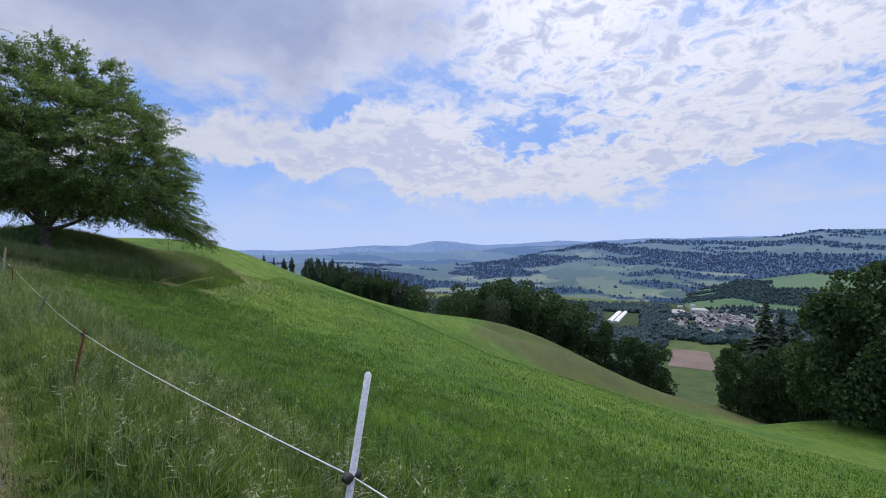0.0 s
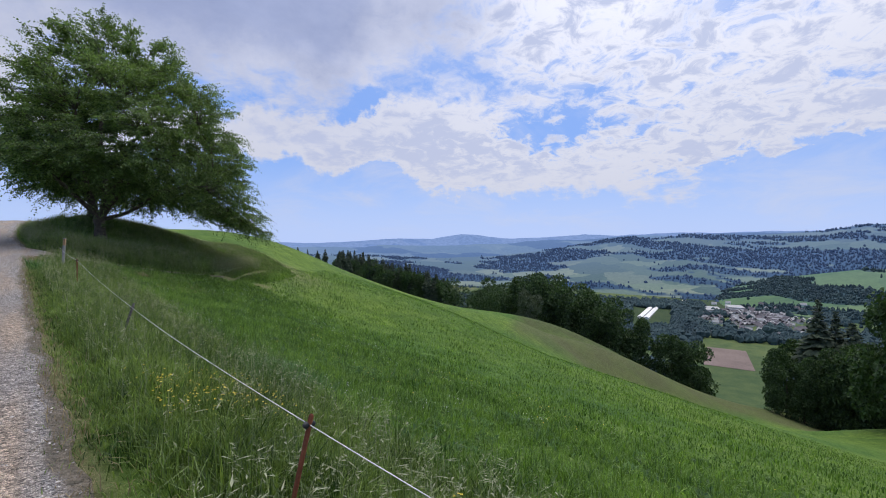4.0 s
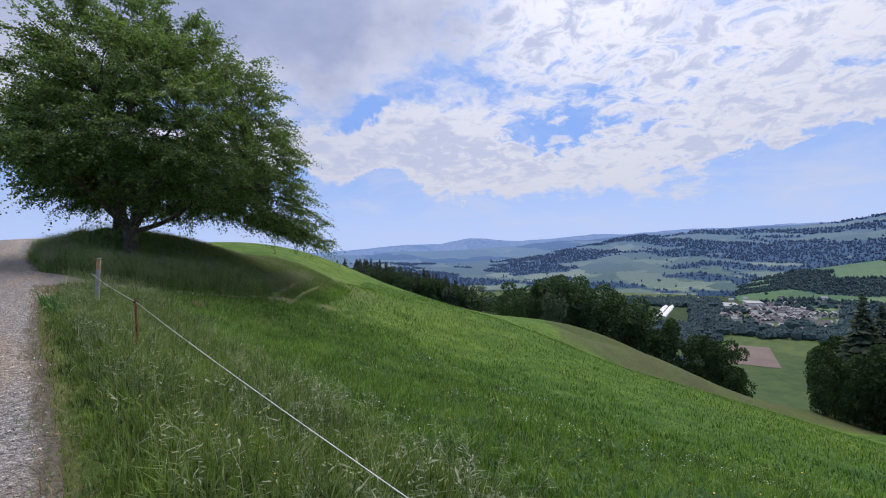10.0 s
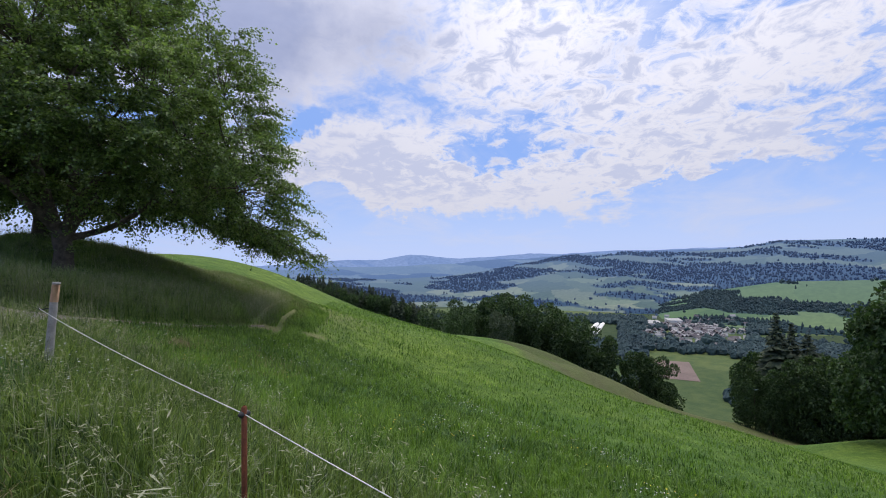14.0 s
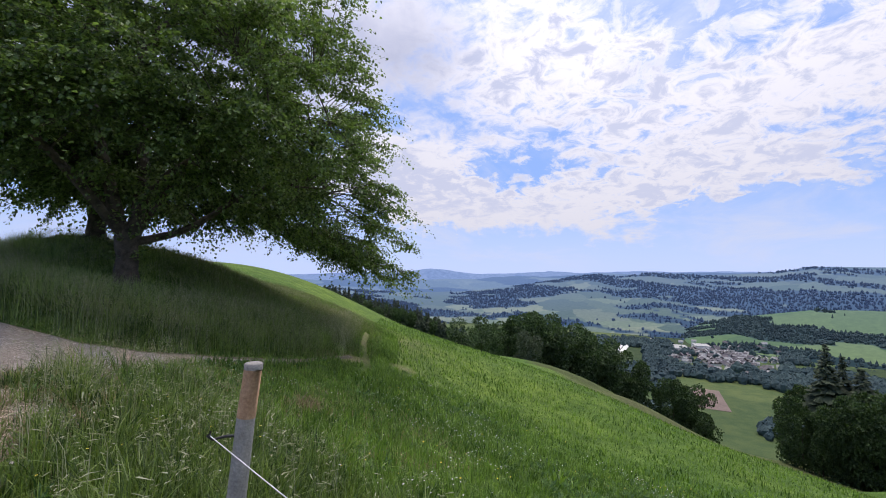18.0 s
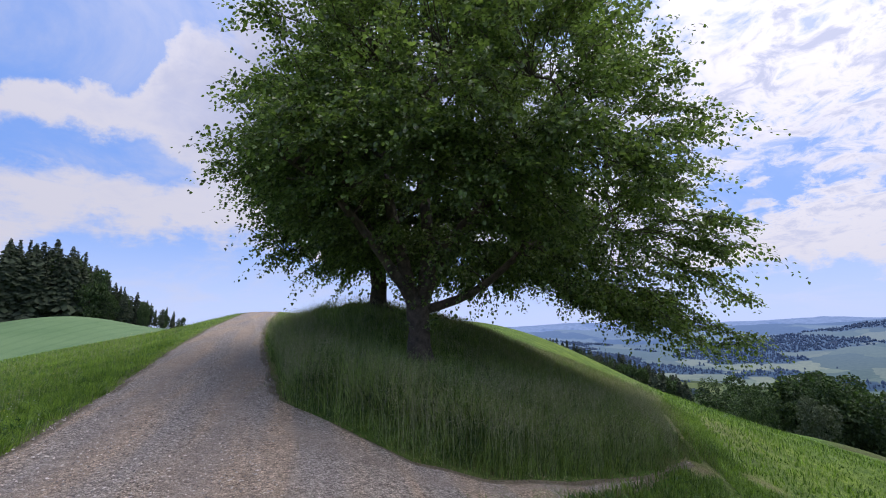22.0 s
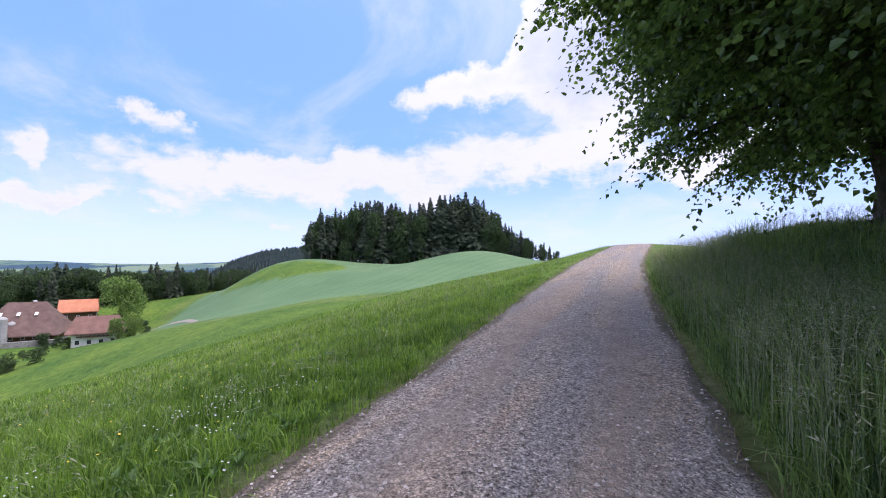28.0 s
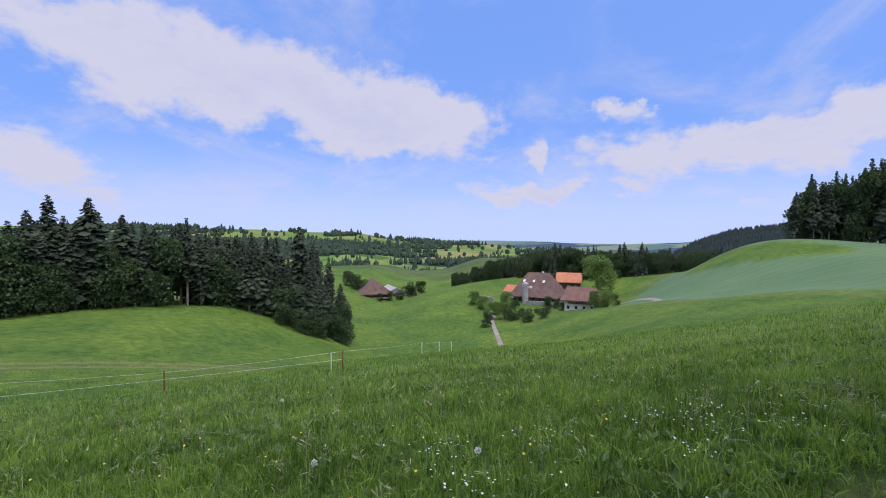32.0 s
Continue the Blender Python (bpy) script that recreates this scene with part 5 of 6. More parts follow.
def house(name, x, y, turn, size, wall_h, roof_h, hip, over, m_wall, m_roof, label, base_h=0.0, m_base=None, windows=4, storeys=1, z=None):
    sx, sy = size
    t = tagged(new(name), label, "house")
    t.matrix_basis = pose(x, y, ground_at(x, y) - 0.5 if z is None else z, 0, 0, turn)
    if base_h:
        part("base_wall", box_mesh("base_wall", sx - 0.1, sy - 0.1, base_h, m_base), t)
    w = part("wall", box_mesh("wall", sx, sy, wall_h, m_wall), t)
    w.location.z = base_h
    r = part("roof", roof_mesh("roof", sx, sy, roof_h, hip, over, m_roof), t)
    r.location.z = base_h + wall_h
    pane, rim = box_mesh("pane", 0.9, 0.06, 1.1, M_GLASS), box_mesh("window_frame", 1.15, 0.08, 1.35, M_PLASTER)
    for side in (-1, 1):
        for s in range(storeys):
            for i in range(windows):
                fr = part("window", rim, t)
                fr.location = ((i + 0.5) / windows * sx - sx / 2, side * (sy / 2 + 0.03), base_h + 0.9 + 2.6 * s)
                pn = part("pane", pane, fr)
                pn.location = (0, side * 0.04, 0.12)
    for side in (-1, 1):
        for s in range(storeys):
            for i in range(2):
                fr = part("window", rim, t)
                fr.matrix_basis = pose(side * (sx / 2 + 0.03), (i - 0.5) * sy * 0.4, base_h + 0.9 + 2.6 * s, 0, 0, 90)
                pn = part("pane", pane, fr)
                pn.location = (0, -side * 0.04, 0.12)
    return t


def chimney(t, x, y, z, h=1.6):
    c = part("chimney", box_mesh("chimney", 0.8, 0.8, h, M_PLASTER, 0.05), t)
    c.location = (x, y, z)


FX, FY = spot(76.2, 188, -0.9, 33.7)
FZ = ground_at(FX, FY)
main = house("farmhouse", FX, FY, 52, (17, 14), 4.0, 7.6, 5.5, 1.7, M_TIMBER, M_ROOF, "large old timber farmhouse with a sweeping brown hipped roof", 1.2, M_STONE, 6, 1, FZ - 0.6)
chimney(main, 1.5, 1.0, 11.6)
skylight = box_mesh("skylight", 0.9, 0.12, 1.3, M_PLASTER)
for i in range(6):
    s = part("skylight", skylight, main)
    s.matrix_basis = pose(-5 + 2.1 * i, -4.2 + 0.9 * (i % 2), 9.0 - 0.75 * (i % 2), -48, 0, 0)
bx, by = spot(72.4, 228, -0.9, 33.7)
house("barn", bx, by, 62, (11, 9), 4.4, 3.8, 0.0, 0.8, M_TIMBER, M_ROOF_ORANGE, "barn with a bright orange tiled roof behind the farmhouse", 0, None, 3, 1)
bx, by = spot(79.2, 192, -0.9, 33.7)
house("shed", bx, by, 40, (7, 6), 3.6, 2.2, 0.0, 0.6, M_PLASTER, M_ROOF_ORANGE, "small pale shed with a red tiled roof beside the silo", 0, None, 2, 1, FZ + 0.5)
CX, CY = spot(70.9, 160, -0.9, 33.7)
chalet = house("farm_annex", CX, CY, 58, (10.5, 8), 5.2, 3.2, 1.6, 1.3, M_PLASTER, M_ROOF_RED, "white plastered annex with a balcony and red-brown roof", 0, None, 4, 2, ground_at(CX, CY) - 0.6)
bal = part("balcony", box_mesh("balcony", 8.0, 1.2, 0.25, M_TIMBER), chalet)
bal.location = (0, -4.5, 3.0)
for i in range(9):
    p = part("baluster", box_mesh("baluster", 0.14, 0.1, 1.0, M_TIMBER), chalet)
    p.location = (-3.8 + i * 0.95, -5.0, 3.2)
rail = part("rail", box_mesh("rail", 8.0, 0.12, 0.14, M_TIMBER), chalet)
rail.location = (0, -5.0, 4.2)
for i, (b, r) in enumerate(((77.9, 180), (77.2, 184))):
    sx_, sy_ = spot(b, r, -0.9, 33.7)
    s = tagged(new("silo"), "grey concrete silo with a domed cap at the farm", "silo", "farm silos")
    s.location = (sx_, sy_, FZ - 0.5)
    v, f = tube([[0, 0, 0], [0, 0, 8.5 - 2 * i]], [1.25, 1.25], 20)
    part("shell", mesh_from("shell", v, f, M_CONCRETE), s)
    v, f = tube([[0, 0, 8.5 - 2 * i], [0, 0, 9.0 - 2 * i], [0, 0, 9.4 - 2 * i]], [1.32, 1.0, 0.05], 20)
    part("cap", mesh_from("cap", v, f, M_CONCRETE), s)
x, y = spot(69.0, 213, -0.9, 33.7)
put(BRIGHT, x, y, 19.0, 14, 0.95)
# retaining walls and yard
for b, r, turn, L, h in ((76, 176, 60, 12, 2.2), (83, 181, 30, 9, 2.4)):
    x, y = spot(b, r, -0.9, 33.7)
    w = tagged(new("retaining_wall", box_mesh("retaining_wall", L, 0.6, h, M_STONE, 0.08)), "low grey rubble retaining wall below the farmhouse", "wall")
    w.matrix_basis = pose(x, y, ground_at(x, y) - 0.4, 0, 0, turn)
# orchard below the house
for b, r, h in ((82, 158, 5), (80, 160, 4), (78.4, 150, 3.2), (76.4, 156, 2.2), (75, 152, 2.6), (73.2, 158, 3.2), (68.4, 166, 4.0), (83.4, 168, 5), (84.6, 176, 5.5), (79.2, 170, 3.5), (74, 168, 3), (80.6, 150, 6), (79.4, 146, 4.5), (77.6, 138, 4.5), (75.6, 140, 3.6), (69.2, 152, 6), (67.8, 156, 5.5), (68.4, 176, 6), (82.6, 150, 4), (83, 140, 3.2), (66.9, 164, 4), (75.0, 174, 4.2), (80.4, 176, 5)):
    x, y = spot(b, r, -0.9, 33.7)
    put(BRIGHT if h > 4.9 else BROAD[rng.randint(3)], x, y, h, 14 if h > 4.9 else 20, 0.95 if h > 4.9 else 1.25)
# farm lanes
M_LANE = rough_mat("pale_lane", (0.2, 0.18, 0.145), (0.34, 0.31, 0.26), 0.5, 4, 0.95)


def lane(points, width, label):
    p = np.array([spot(b, r, -0.9, 33.7) for b, r in points])
    q = np.stack([np.interp(np.linspace(0, len(p) - 1, 50), np.arange(len(p)), p[:, i]) for i in (0, 1)], -1)
    t = np.gradient(q, axis=0)
    t /= np.linalg.norm(t, axis=1, keepdims=True)
    s = np.stack([-t[:, 1], t[:, 0]], -1) * width / 2
    tagged(new("pavement", strip("pavement", q - s, q + s, M_LANE, 50, 0.12)), label, kind="structure")


lane([(81.9, 158), (82.2, 147), (81.7, 130), (81.0, 111)], 1.3, "pale farm lane down the hill")
lane([(67, 176), (64.6, 166), (63, 152), (62.2, 138), (62.5, 128)], 2.0, "pale gravel lane curving from the farm")
# the lower farm in the hollow
x, y = spot(97.8, 224, -0.9, 33.7)
house("farmhouse", x, y, 10, (20, 13), 3.0, 5.2, 4.5, 1.6, M_TIMBER, M_ROOF, "old farmhouse with a wide brown roof in the hollow", 0.8, M_PLASTER, 6, 1)
x, y = spot(95.4, 246, -0.9, 33.7)
house("barn", x, y, 14, (18, 9), 3.2, 2.2, 0.0, 0.8, M_TIMBER, M_CONCRETE, "long low barn with a grey roof in the hollow", 0, None, 4, 1)
for b, r, h in ((95.8, 215, 5), (94.4, 218, 5), (99.6, 228, 8), (92.8, 225, 6), (97, 208, 4), (91.6, 235, 7), (93.4, 240, 8), (100.6, 236, 9)):
    x, y = spot(b, r, -0.9, 33.7)
    put(BROAD[rng.randint(3)], x, y, h, 20, 1.2)

# ploughed field on the valley floor
M_PLOUGH = rough_mat("ploughed_earth", (0.13, 0.095, 0.08), (0.2, 0.15, 0.125), 0.02, 0.5, 0.95)
q0 = np.array([spot(b, 615) for b in np.linspace(-72.6, -77.5, 24)])
q1 = np.array([spot(b, 730) for b in np.linspace(-73.0, -76.6, 24)])
tagged(new("pavement", strip("pavement", q0, q1, M_PLOUGH, 24, 0.5)), "brown ploughed field on the valley floor", kind="structure")

# ---- the village in the valley ----
rv = np.random.RandomState(31)
M_SLATE = rough_mat("slate_roof", (0.085, 0.08, 0.085), (0.16, 0.15, 0.15), 0.3, 3, 0.8)
# brown tiles turned bluish grey, with distance haze mixed into the base colour
M_ROOF_HAZE = rough_mat("hazy_roof", (0.1, 0.09, 0.1), (0.16, 0.14, 0.15), 0.3, 3, 0.85)
cot = []
for k, (mw, mr, sz, lab) in enumerate(((M_PLASTER, M_ROOF_HAZE, (9, 7), "white village house with a brown roof"), (M_PLASTER, M_CONCRETE, (10, 7), "pale village house with a grey roof"),
                                       (M_PLASTER, M_SLATE, (12, 8), "pale village house with a slate roof"))):
    h = tagged(new("village_house"), lab, "house", "village in the valley")
    part("wall", box_mesh("wall", sz[0], sz[1], 4.2, mw), h)
    r = part("roof", roof_mesh("roof", sz[0], sz[1], 3.4, 0, 0.5, mr), h)
    r.location.z = 4.2
    cot.append(h)
n_put = 0
for k in range(270):
    b, r = rv.normal(-77.4, 2.5), rv.normal(1040, 70)
    x, y = spot(b, r)
    deg = math.degrees(math.atan2(-x, y - 20))
    up = (math.hypot(x, y - 20) - 1070) / 380
    hz = ground_at(x, y) if up <= 0 or deg > -72.5 else max(ground_at(x, y), float(SLOPE_NEAR.at(np.array(deg), np.array(up))[2]))
    m = pose(x, y, hz - 0.5, 0, 0, rv.choice([10, 40, 100]) + rv.uniform(-8, 8))
    if n_put < 3:
        cot[n_put].matrix_basis = m
    else:
        copy_thing(cot[rv.randint(3)], m)
    n_put += 1
for k, (b, r, L) in enumerate(((-66.75, 1030, 200), (-67.35, 1020, 190))):
    x, y = spot(b, r)
    g = tagged(new("greenhouse"), "long white greenhouse on the valley floor", "greenhouse", "greenhouses")
    g.matrix_basis = pose(x, y, ground_at(x, y) - 1, 0, 0, -74)
    part("wall", box_mesh("wall", 9, L, 3.5, M_PLASTER), g)
    rf = part("roof", roof_mesh("roof", L, 9, 2.0, 0, 0.2, M_PLASTER), g)
    rf.matrix_basis = pose(0, 0, 3.5, 0, 0, 90)
for k, (b, r, sx_, sy_) in enumerate(((-73.2, 1090, 60, 34), (-75.5, 1150, 46, 30), (-71.0, 1180, 40, 20))):
    x, y = spot(b, r)
    g = tagged(new("factory_hall"), "white flat-roofed works hall at the village", "building", "works halls")
    g.matrix_basis = pose(x, y, ground_at(x, y) - 1, 0, 0, 25)
    part("wall", box_mesh("wall", sx_, sy_, 9, M_PLASTER), g)
    rf = part("roof", box_mesh("roof", sx_ + 1, sy_ + 1, 0.8, M_CONCRETE), g)
    rf.location.z = 9

# ---- grass, herbs and flowers ----
def tufts(x, y, per, spread, seed):
    """Spreads each place into a tuft of blades: places, the way each blade leans, and its distance from the heart of the tuft."""
    r = np.random.RandomState(seed)
    n = len(x) * per
    a, q = r.uniform(0, 2 * np.pi, n), np.sqrt(r.rand(n))
    size = np.repeat(r.uniform(0.6, 1.5, len(x)), per)
    return np.repeat(x, per) + q * spread * size * np.cos(a), np.repeat(y, per) + q * spread * size * np.sin(a), a + r.normal(0, 0.5, n), q, size


def blades(name, x, y, h, w, material, label, seed, lean=0.45, lift=-0.02, bend=1.0, way=None):
    """Curved tapering blades, each of three triangles, as one mesh."""
    r = np.random.RandomState(seed)
    n = len(x)
    z = height(x, y) + lift
    a, t = r.uniform(0, 2 * np.pi, n), r.uniform(0, 2 * np.pi, n) if way is None else way
    sx, sy = np.cos(a) * w / 2, np.sin(a) * w / 2
    k = lean * h * np.abs(r.normal(0, 1, n)).clip(0, 2.2)
    dx, dy = np.cos(t) * k, np.sin(t) * k
    v = np.zeros((n, 5, 3), np.float32)
    v[:, 0] = np.stack([x - sx, y - sy, z], -1)
    v[:, 1] = np.stack([x + sx, y + sy, z], -1)
    v[:, 2] = np.stack([x - sx * 0.8 + dx * 0.3, y - sy * 0.8 + dy * 0.3, z + h * 0.55], -1)
    v[:, 3] = np.stack([x + sx * 0.8 + dx * 0.3, y + sy * 0.8 + dy * 0.3, z + h * 0.55], -1)
    v[:, 4] = np.stack([x + dx * bend, y + dy * bend, z + np.sqrt(np.maximum(h * h - 0.5 * k * k, 0.09 * h * h))], -1)
    f = (np.arange(n)[:, None, None] * 5 + np.array([[0, 1, 3], [0, 3, 2], [2, 3, 4]])[None]).reshape(-1, 3)
    return tagged(new(name, mesh_from(name, v.reshape(-1, 3), f, material, False)), label, "grass", kind="stuff")


def sown(n, x0, x1, y0, y1, seed, keep=None):
    r = np.random.RandomState(seed)
    x, y = r.uniform(x0, x1, n), r.uniform(y0, y1, n)
    if keep is not None:
        k = keep(x, y, r)
        x, y = x[k], y[k]
    return x, y, np.random.RandomState(seed + 100)


def off_right(x, y):
    return x - path_right(y)


def off_left(x, y):
    return path_right(y) - PATH_W - x


def on_branch(x, y):
    low = np.interp(x, [-0.9, 0.3, 1.5, 3.0, 5.0, 7.5, 9.6, 10.6], [29.6, 30.9, 31.9, 33.2, 34.5, 35.9, 37.3, 38.4])
    return (x < 10.8) & (y > low + 0.1) & (y < bank_foot(x))


def on_bank(x, y):
    return (y > bank_foot(x)) & (off_right(x, y) > 0.1)


def on_trail(x, y):
    """The worn ruts that lead on along the slope."""
    ty = np.interp(x, [8.5, 9.6, 12, 17, 23, 30], [36.2, 37.2, 40.9, 47.2, 52.0, 57.0])
    d = y - ty
    bare = (bump(x, y, 9.4, 37.05, 0.8, 0.3, 32) > 0.4) | (bump(x, y, 12.4, 37.6, 0.6, 0.4, 20) > 0.4)
    return bare | ((x > 8.8) & (x < 14.5) & ((np.abs(d - 0.8) < 0.25) | (np.abs(d + 0.9) < 0.25)))


def tufty(x, y, s):
    return fbm(x / s + 5, y / s + 2, 3)


# verge between the track and the fence: long, unmown, part dry
x, y, r = sown(170000, -0.6, 4.6, -4, 36, 1, lambda x, y, r: (off_right(x, y) > -0.12 + 0.3 * r.rand(len(x)) ** 2) & (off_right(x, y) < 2.7) & ~on_branch(x, y) & ~on_bank(x, y)
               & (r.rand(len(x)) < np.clip(2.5 * tufty(x, y, 0.55) - 0.4, 0.12, 1) * (1 - 0.65 * bump(x, y, 1.6, 31, 2.0, 2.2))))
d = off_right(x, y)
blades("verge_grass", x, y, (0.09 + 0.4 * step(0, 0.8, d) - 0.12 * step(1.6, 2.6, d)) * r.uniform(0.5, 1.25, len(x)) * (1 - 0.7 * step(26, 30, y)), r.uniform(0.006, 0.013, len(x)), M_VERGE, "long unmown verge grass along the fence", 2, 0.6)
x, y, r = sown(5200, -0.4, 4.2, -4, 33, 61, lambda x, y, r: (off_right(x, y) > 0.12) & (off_right(x, y) < 2.9) & ~on_branch(x, y) & ~on_bank(x, y) & (r.rand(len(x)) < 1 - 0.8 * step(27, 31, y)))
x, y, way, q, big_ = tufts(x, y, 30, 0.085, 62)
d, r = off_right(x, y), np.random.RandomState(63)
blades("verge_tussocks", x, y, big_ * (0.1 + 0.3 * step(0.1, 0.9, d)) * r.uniform(0.6, 1.15, len(x)), r.uniform(0.006, 0.014, len(x)), M_VERGE, "coarse grass tussocks along the fence", 64, 0.75, way=way)
x, y, r = sown(36000, -0.6, 3.2, -4, 37, 3, lambda x, y, r: (off_right(x, y) > -0.18) & (off_right(x, y) < 0.9 * r.rand(len(x)) ** 2 + 0.02) & ~on_bank(x, y) & (~on_branch(x, y) | (r.rand(len(x)) < 0.04)))
blades("dry_verge", x, y, r.uniform(0.04, 0.2, len(x)), r.uniform(0.005, 0.01, len(x)), M_DRY, "dry straw-coloured grass at the track's edge", 4, 1.1)
# meadow right of the fence
x, y, r = sown(230000, 1.4, 13, -6, 37, 5, lambda x, y, r: (off_right(x, y) > 1.5) & ~on_branch(x, y) & ~on_trail(x, y) & ~on_bank(x, y) & (r.rand(len(x)) < np.exp(-(off_right(x, y) - 1.5) / 7) * 1.1))
blades("meadow_grass", x, y, r.uniform(0.12, 0.34, len(x)) * (0.25 + 1.5 * tufty(x, y, 1.2)), r.uniform(0.008, 0.017, len(x)), M_GRASS, "fresh green meadow grass on the slope", 6, 0.7)
x, y, r = sown(9000, 1.8, 16, -6, 37, 65, lambda x, y, r: (off_right(x, y) > 2.0) & ~on_branch(x, y) & ~on_trail(x, y) & ~on_bank(x, y) & (r.rand(len(x)) < np.exp(-(off_right(x, y) - 2) / 8)))
x, y, way, q, big_ = tufts(x, y, 18, 0.11, 66)
r = np.random.RandomState(67)
blades("meadow_tussocks", x, y, big_ * r.uniform(0.1, 0.28, len(x)), r.uniform(0.008, 0.018, len(x)), M_GRASS, "uneven tufts of meadow grass on the slope", 68, 0.8, way=way)
x, y, r = sown(330000, 7, 66, -14, 84, 7, lambda x, y, r: (off_right(x, y) > 7) & ~on_bank(x, y) & ~on_trail(x, y) & (r.rand(len(x)) < np.exp(-(off_right(x, y) - 7) / 26)))
blades("meadow_grass", x, y, r.uniform(0.12, 0.3, len(x)) * (0.25 + 1.5 * tufty(x, y, 2.2)), r.uniform(0.02, 0.055, len(x)), M_GRASS, "green meadow grass farther down the slope", 8, 0.6)
# left field
x, y, r = sown(420000, -18, -2.2, 20, 80, 9, lambda x, y, r: (off_left(x, y) > -0.12 + 0.25 * r.rand(len(x)) ** 2) & (r.rand(len(x)) < np.exp(-np.maximum(0, np.hypot(x + 1, y - 34) - 5) / 9) * 1.15 + 0.02))
e = off_left(x, y)
blades("field_grass", x, y, r.uniform(0.09, 0.23, len(x)) * (0.5 + 0.5 * step(0, 0.7, e)) * (0.35 + 1.3 * tufty(x, y, 0.8)), r.uniform(0.008, 0.017, len(x)), M_FIELD, "lush green field grass beside the track", 10, 0.6)
x, y, r = sown(200000, -70, -6, 0, 100, 11, lambda x, y, r: (off_left(x, y) > 4) & (r.rand(len(x)) < np.exp(-np.maximum(0, np.hypot(x + 1, y - 34) - 10) / 22)))
blades("field_grass", x, y, r.uniform(0.15, 0.32, len(x)) * (0.6 + 0.6 * tufty(x, y, 2)), r.uniform(0.02, 0.05, len(x)), M_FIELD, "green field grass falling to the hollow", 12, 0.6)
x, y, r = sown(4200, -13, -3.1, 24, 52, 69, lambda x, y, r: (off_left(x, y) > 0.02) & (r.rand(len(x)) < np.exp(-np.maximum(0, np.hypot(x + 1, y - 34) - 5) / 7)))
x, y, way, q, big_ = tufts(x, y, 24, 0.11, 70)
r = np.random.RandomState(71)
blades("field_tussocks", x, y, big_ * r.uniform(0.08, 0.2, len(x)), r.uniform(0.008, 0.018, len(x)), M_FIELD, "lush tufts of field grass beside the track", 72, 0.7, way=way)
# the bank under the trees
x, y, r = sown(250000, -3.2, 18, 33.5, 58, 13, lambda x, y, r: on_bank(x, y) & (r.rand(len(x)) < 1.0 - 0.92 * step(5.5, 9.3, x) - 0.5 * step(48, 54, y)) & (r.rand(len(x)) < 0.35 + tufty(x, y, 0.6)))
inner = np.minimum(off_right(x, y) * 1.3, y - bank_foot(x))
tall = 0.3 + 0.5 * (0.45 + 0.55 * step(39, 36, y)) * np.exp(-(np.maximum(inner - 0.5, 0) / 1.7) ** 2) * (0.35 + 0.65 * step(0.0, 0.45, inner))
tall = tall * (1 - 0.55 * bump(x, y, 2.75, 39.0, 1.2, 1.2)) * (1 - 0.4 * step(6, 10, x))
blades("bank_grass", x, y, tall * r.uniform(0.55, 1.25, len(x)) * (0.12 + 1.75 * tufty(x, y, 0.75)), r.uniform(0.007, 0.015, len(x)), M_TALL, "tall shaded grass on the bank under the limes", 14, 0.72)
x, y, r = sown(3800, -3.2, 9, 33.8, 50, 73, lambda x, y, r: on_bank(x, y) & (np.minimum(off_right(x, y) * 1.3, y - bank_foot(x)) < 3.2))
x, y, way, q, big_ = tufts(x, y, 22, 0.12, 74)
r = np.random.RandomState(75)
inner = np.minimum(off_right(x, y) * 1.3, y - bank_foot(x))
blades("bank_tussocks", x, y, big_ * (0.2 + 0.4 * step(0.0, 0.6, inner)) * r.uniform(0.6, 1.15, len(x)), r.uniform(0.008, 0.018, len(x)), M_TALL, "tall arching grass tussocks on the bank", 76, 0.6, way=way)
# worn dry fringe where the bank meets the gravel
x, y, r = sown(60000, -3.4, 10.5, 33.0, 56, 39, lambda x, y, r: (np.abs(np.minimum(off_right(x, y), y - bank_foot(x)) + 0.02) < 0.22 * np.abs(r.normal(0, 1, len(x)))) & (off_right(x, y) > -0.4) & (y - bank_foot(x) > -0.5))
blades("dry_fringe", x, y, r.uniform(0.03, 0.16, len(x)), r.uniform(0.005, 0.01, len(x)), M_DRY, "trampled dry grass along the foot of the bank", 40, 1.2)
# dry shoulder of the bank
x, y, r = sown(190000, 3.0, 20, 36, 58, 45, lambda x, y, r: (y > bank_foot(x) - 0.2 - 1.6 * step(9, 11, x) * r.rand(len(x))) & (y < bank_foot(x) + 15) & ~on_trail(x, y) & (r.rand(len(x)) < step(3.5, 7.0, x) * step(20, 14, x) * (0.3 + 0.9 * tufty(x, y, 0.7))))
blades("shoulder_grass", x, y, r.uniform(0.2, 0.5, len(x)) * (0.5 + 0.9 * tufty(x, y, 0.8)), r.uniform(0.008, 0.014, len(x)), M_STRAW, "pale seeding grass on the bank's dry shoulder", 46, 0.6)
# meadow grass that runs up onto the shoulder
x, y, r = sown(110000, 6, 18, 34.5, 54, 51, lambda x, y, r: (y > bank_foot(x) - 3) & ~on_trail(x, y) & ~on_branch(x, y) & (r.rand(len(x)) < step(6, 11, x)))
blades("shoulder_grass", x, y, r.uniform(0.14, 0.36, len(x)) * (0.4 + 1.2 * tufty(x, y, 0.9)), r.uniform(0.008, 0.015, len(x)), M_GRASS, "green meadow grass mixed into the dry shoulder", 52, 0.7)
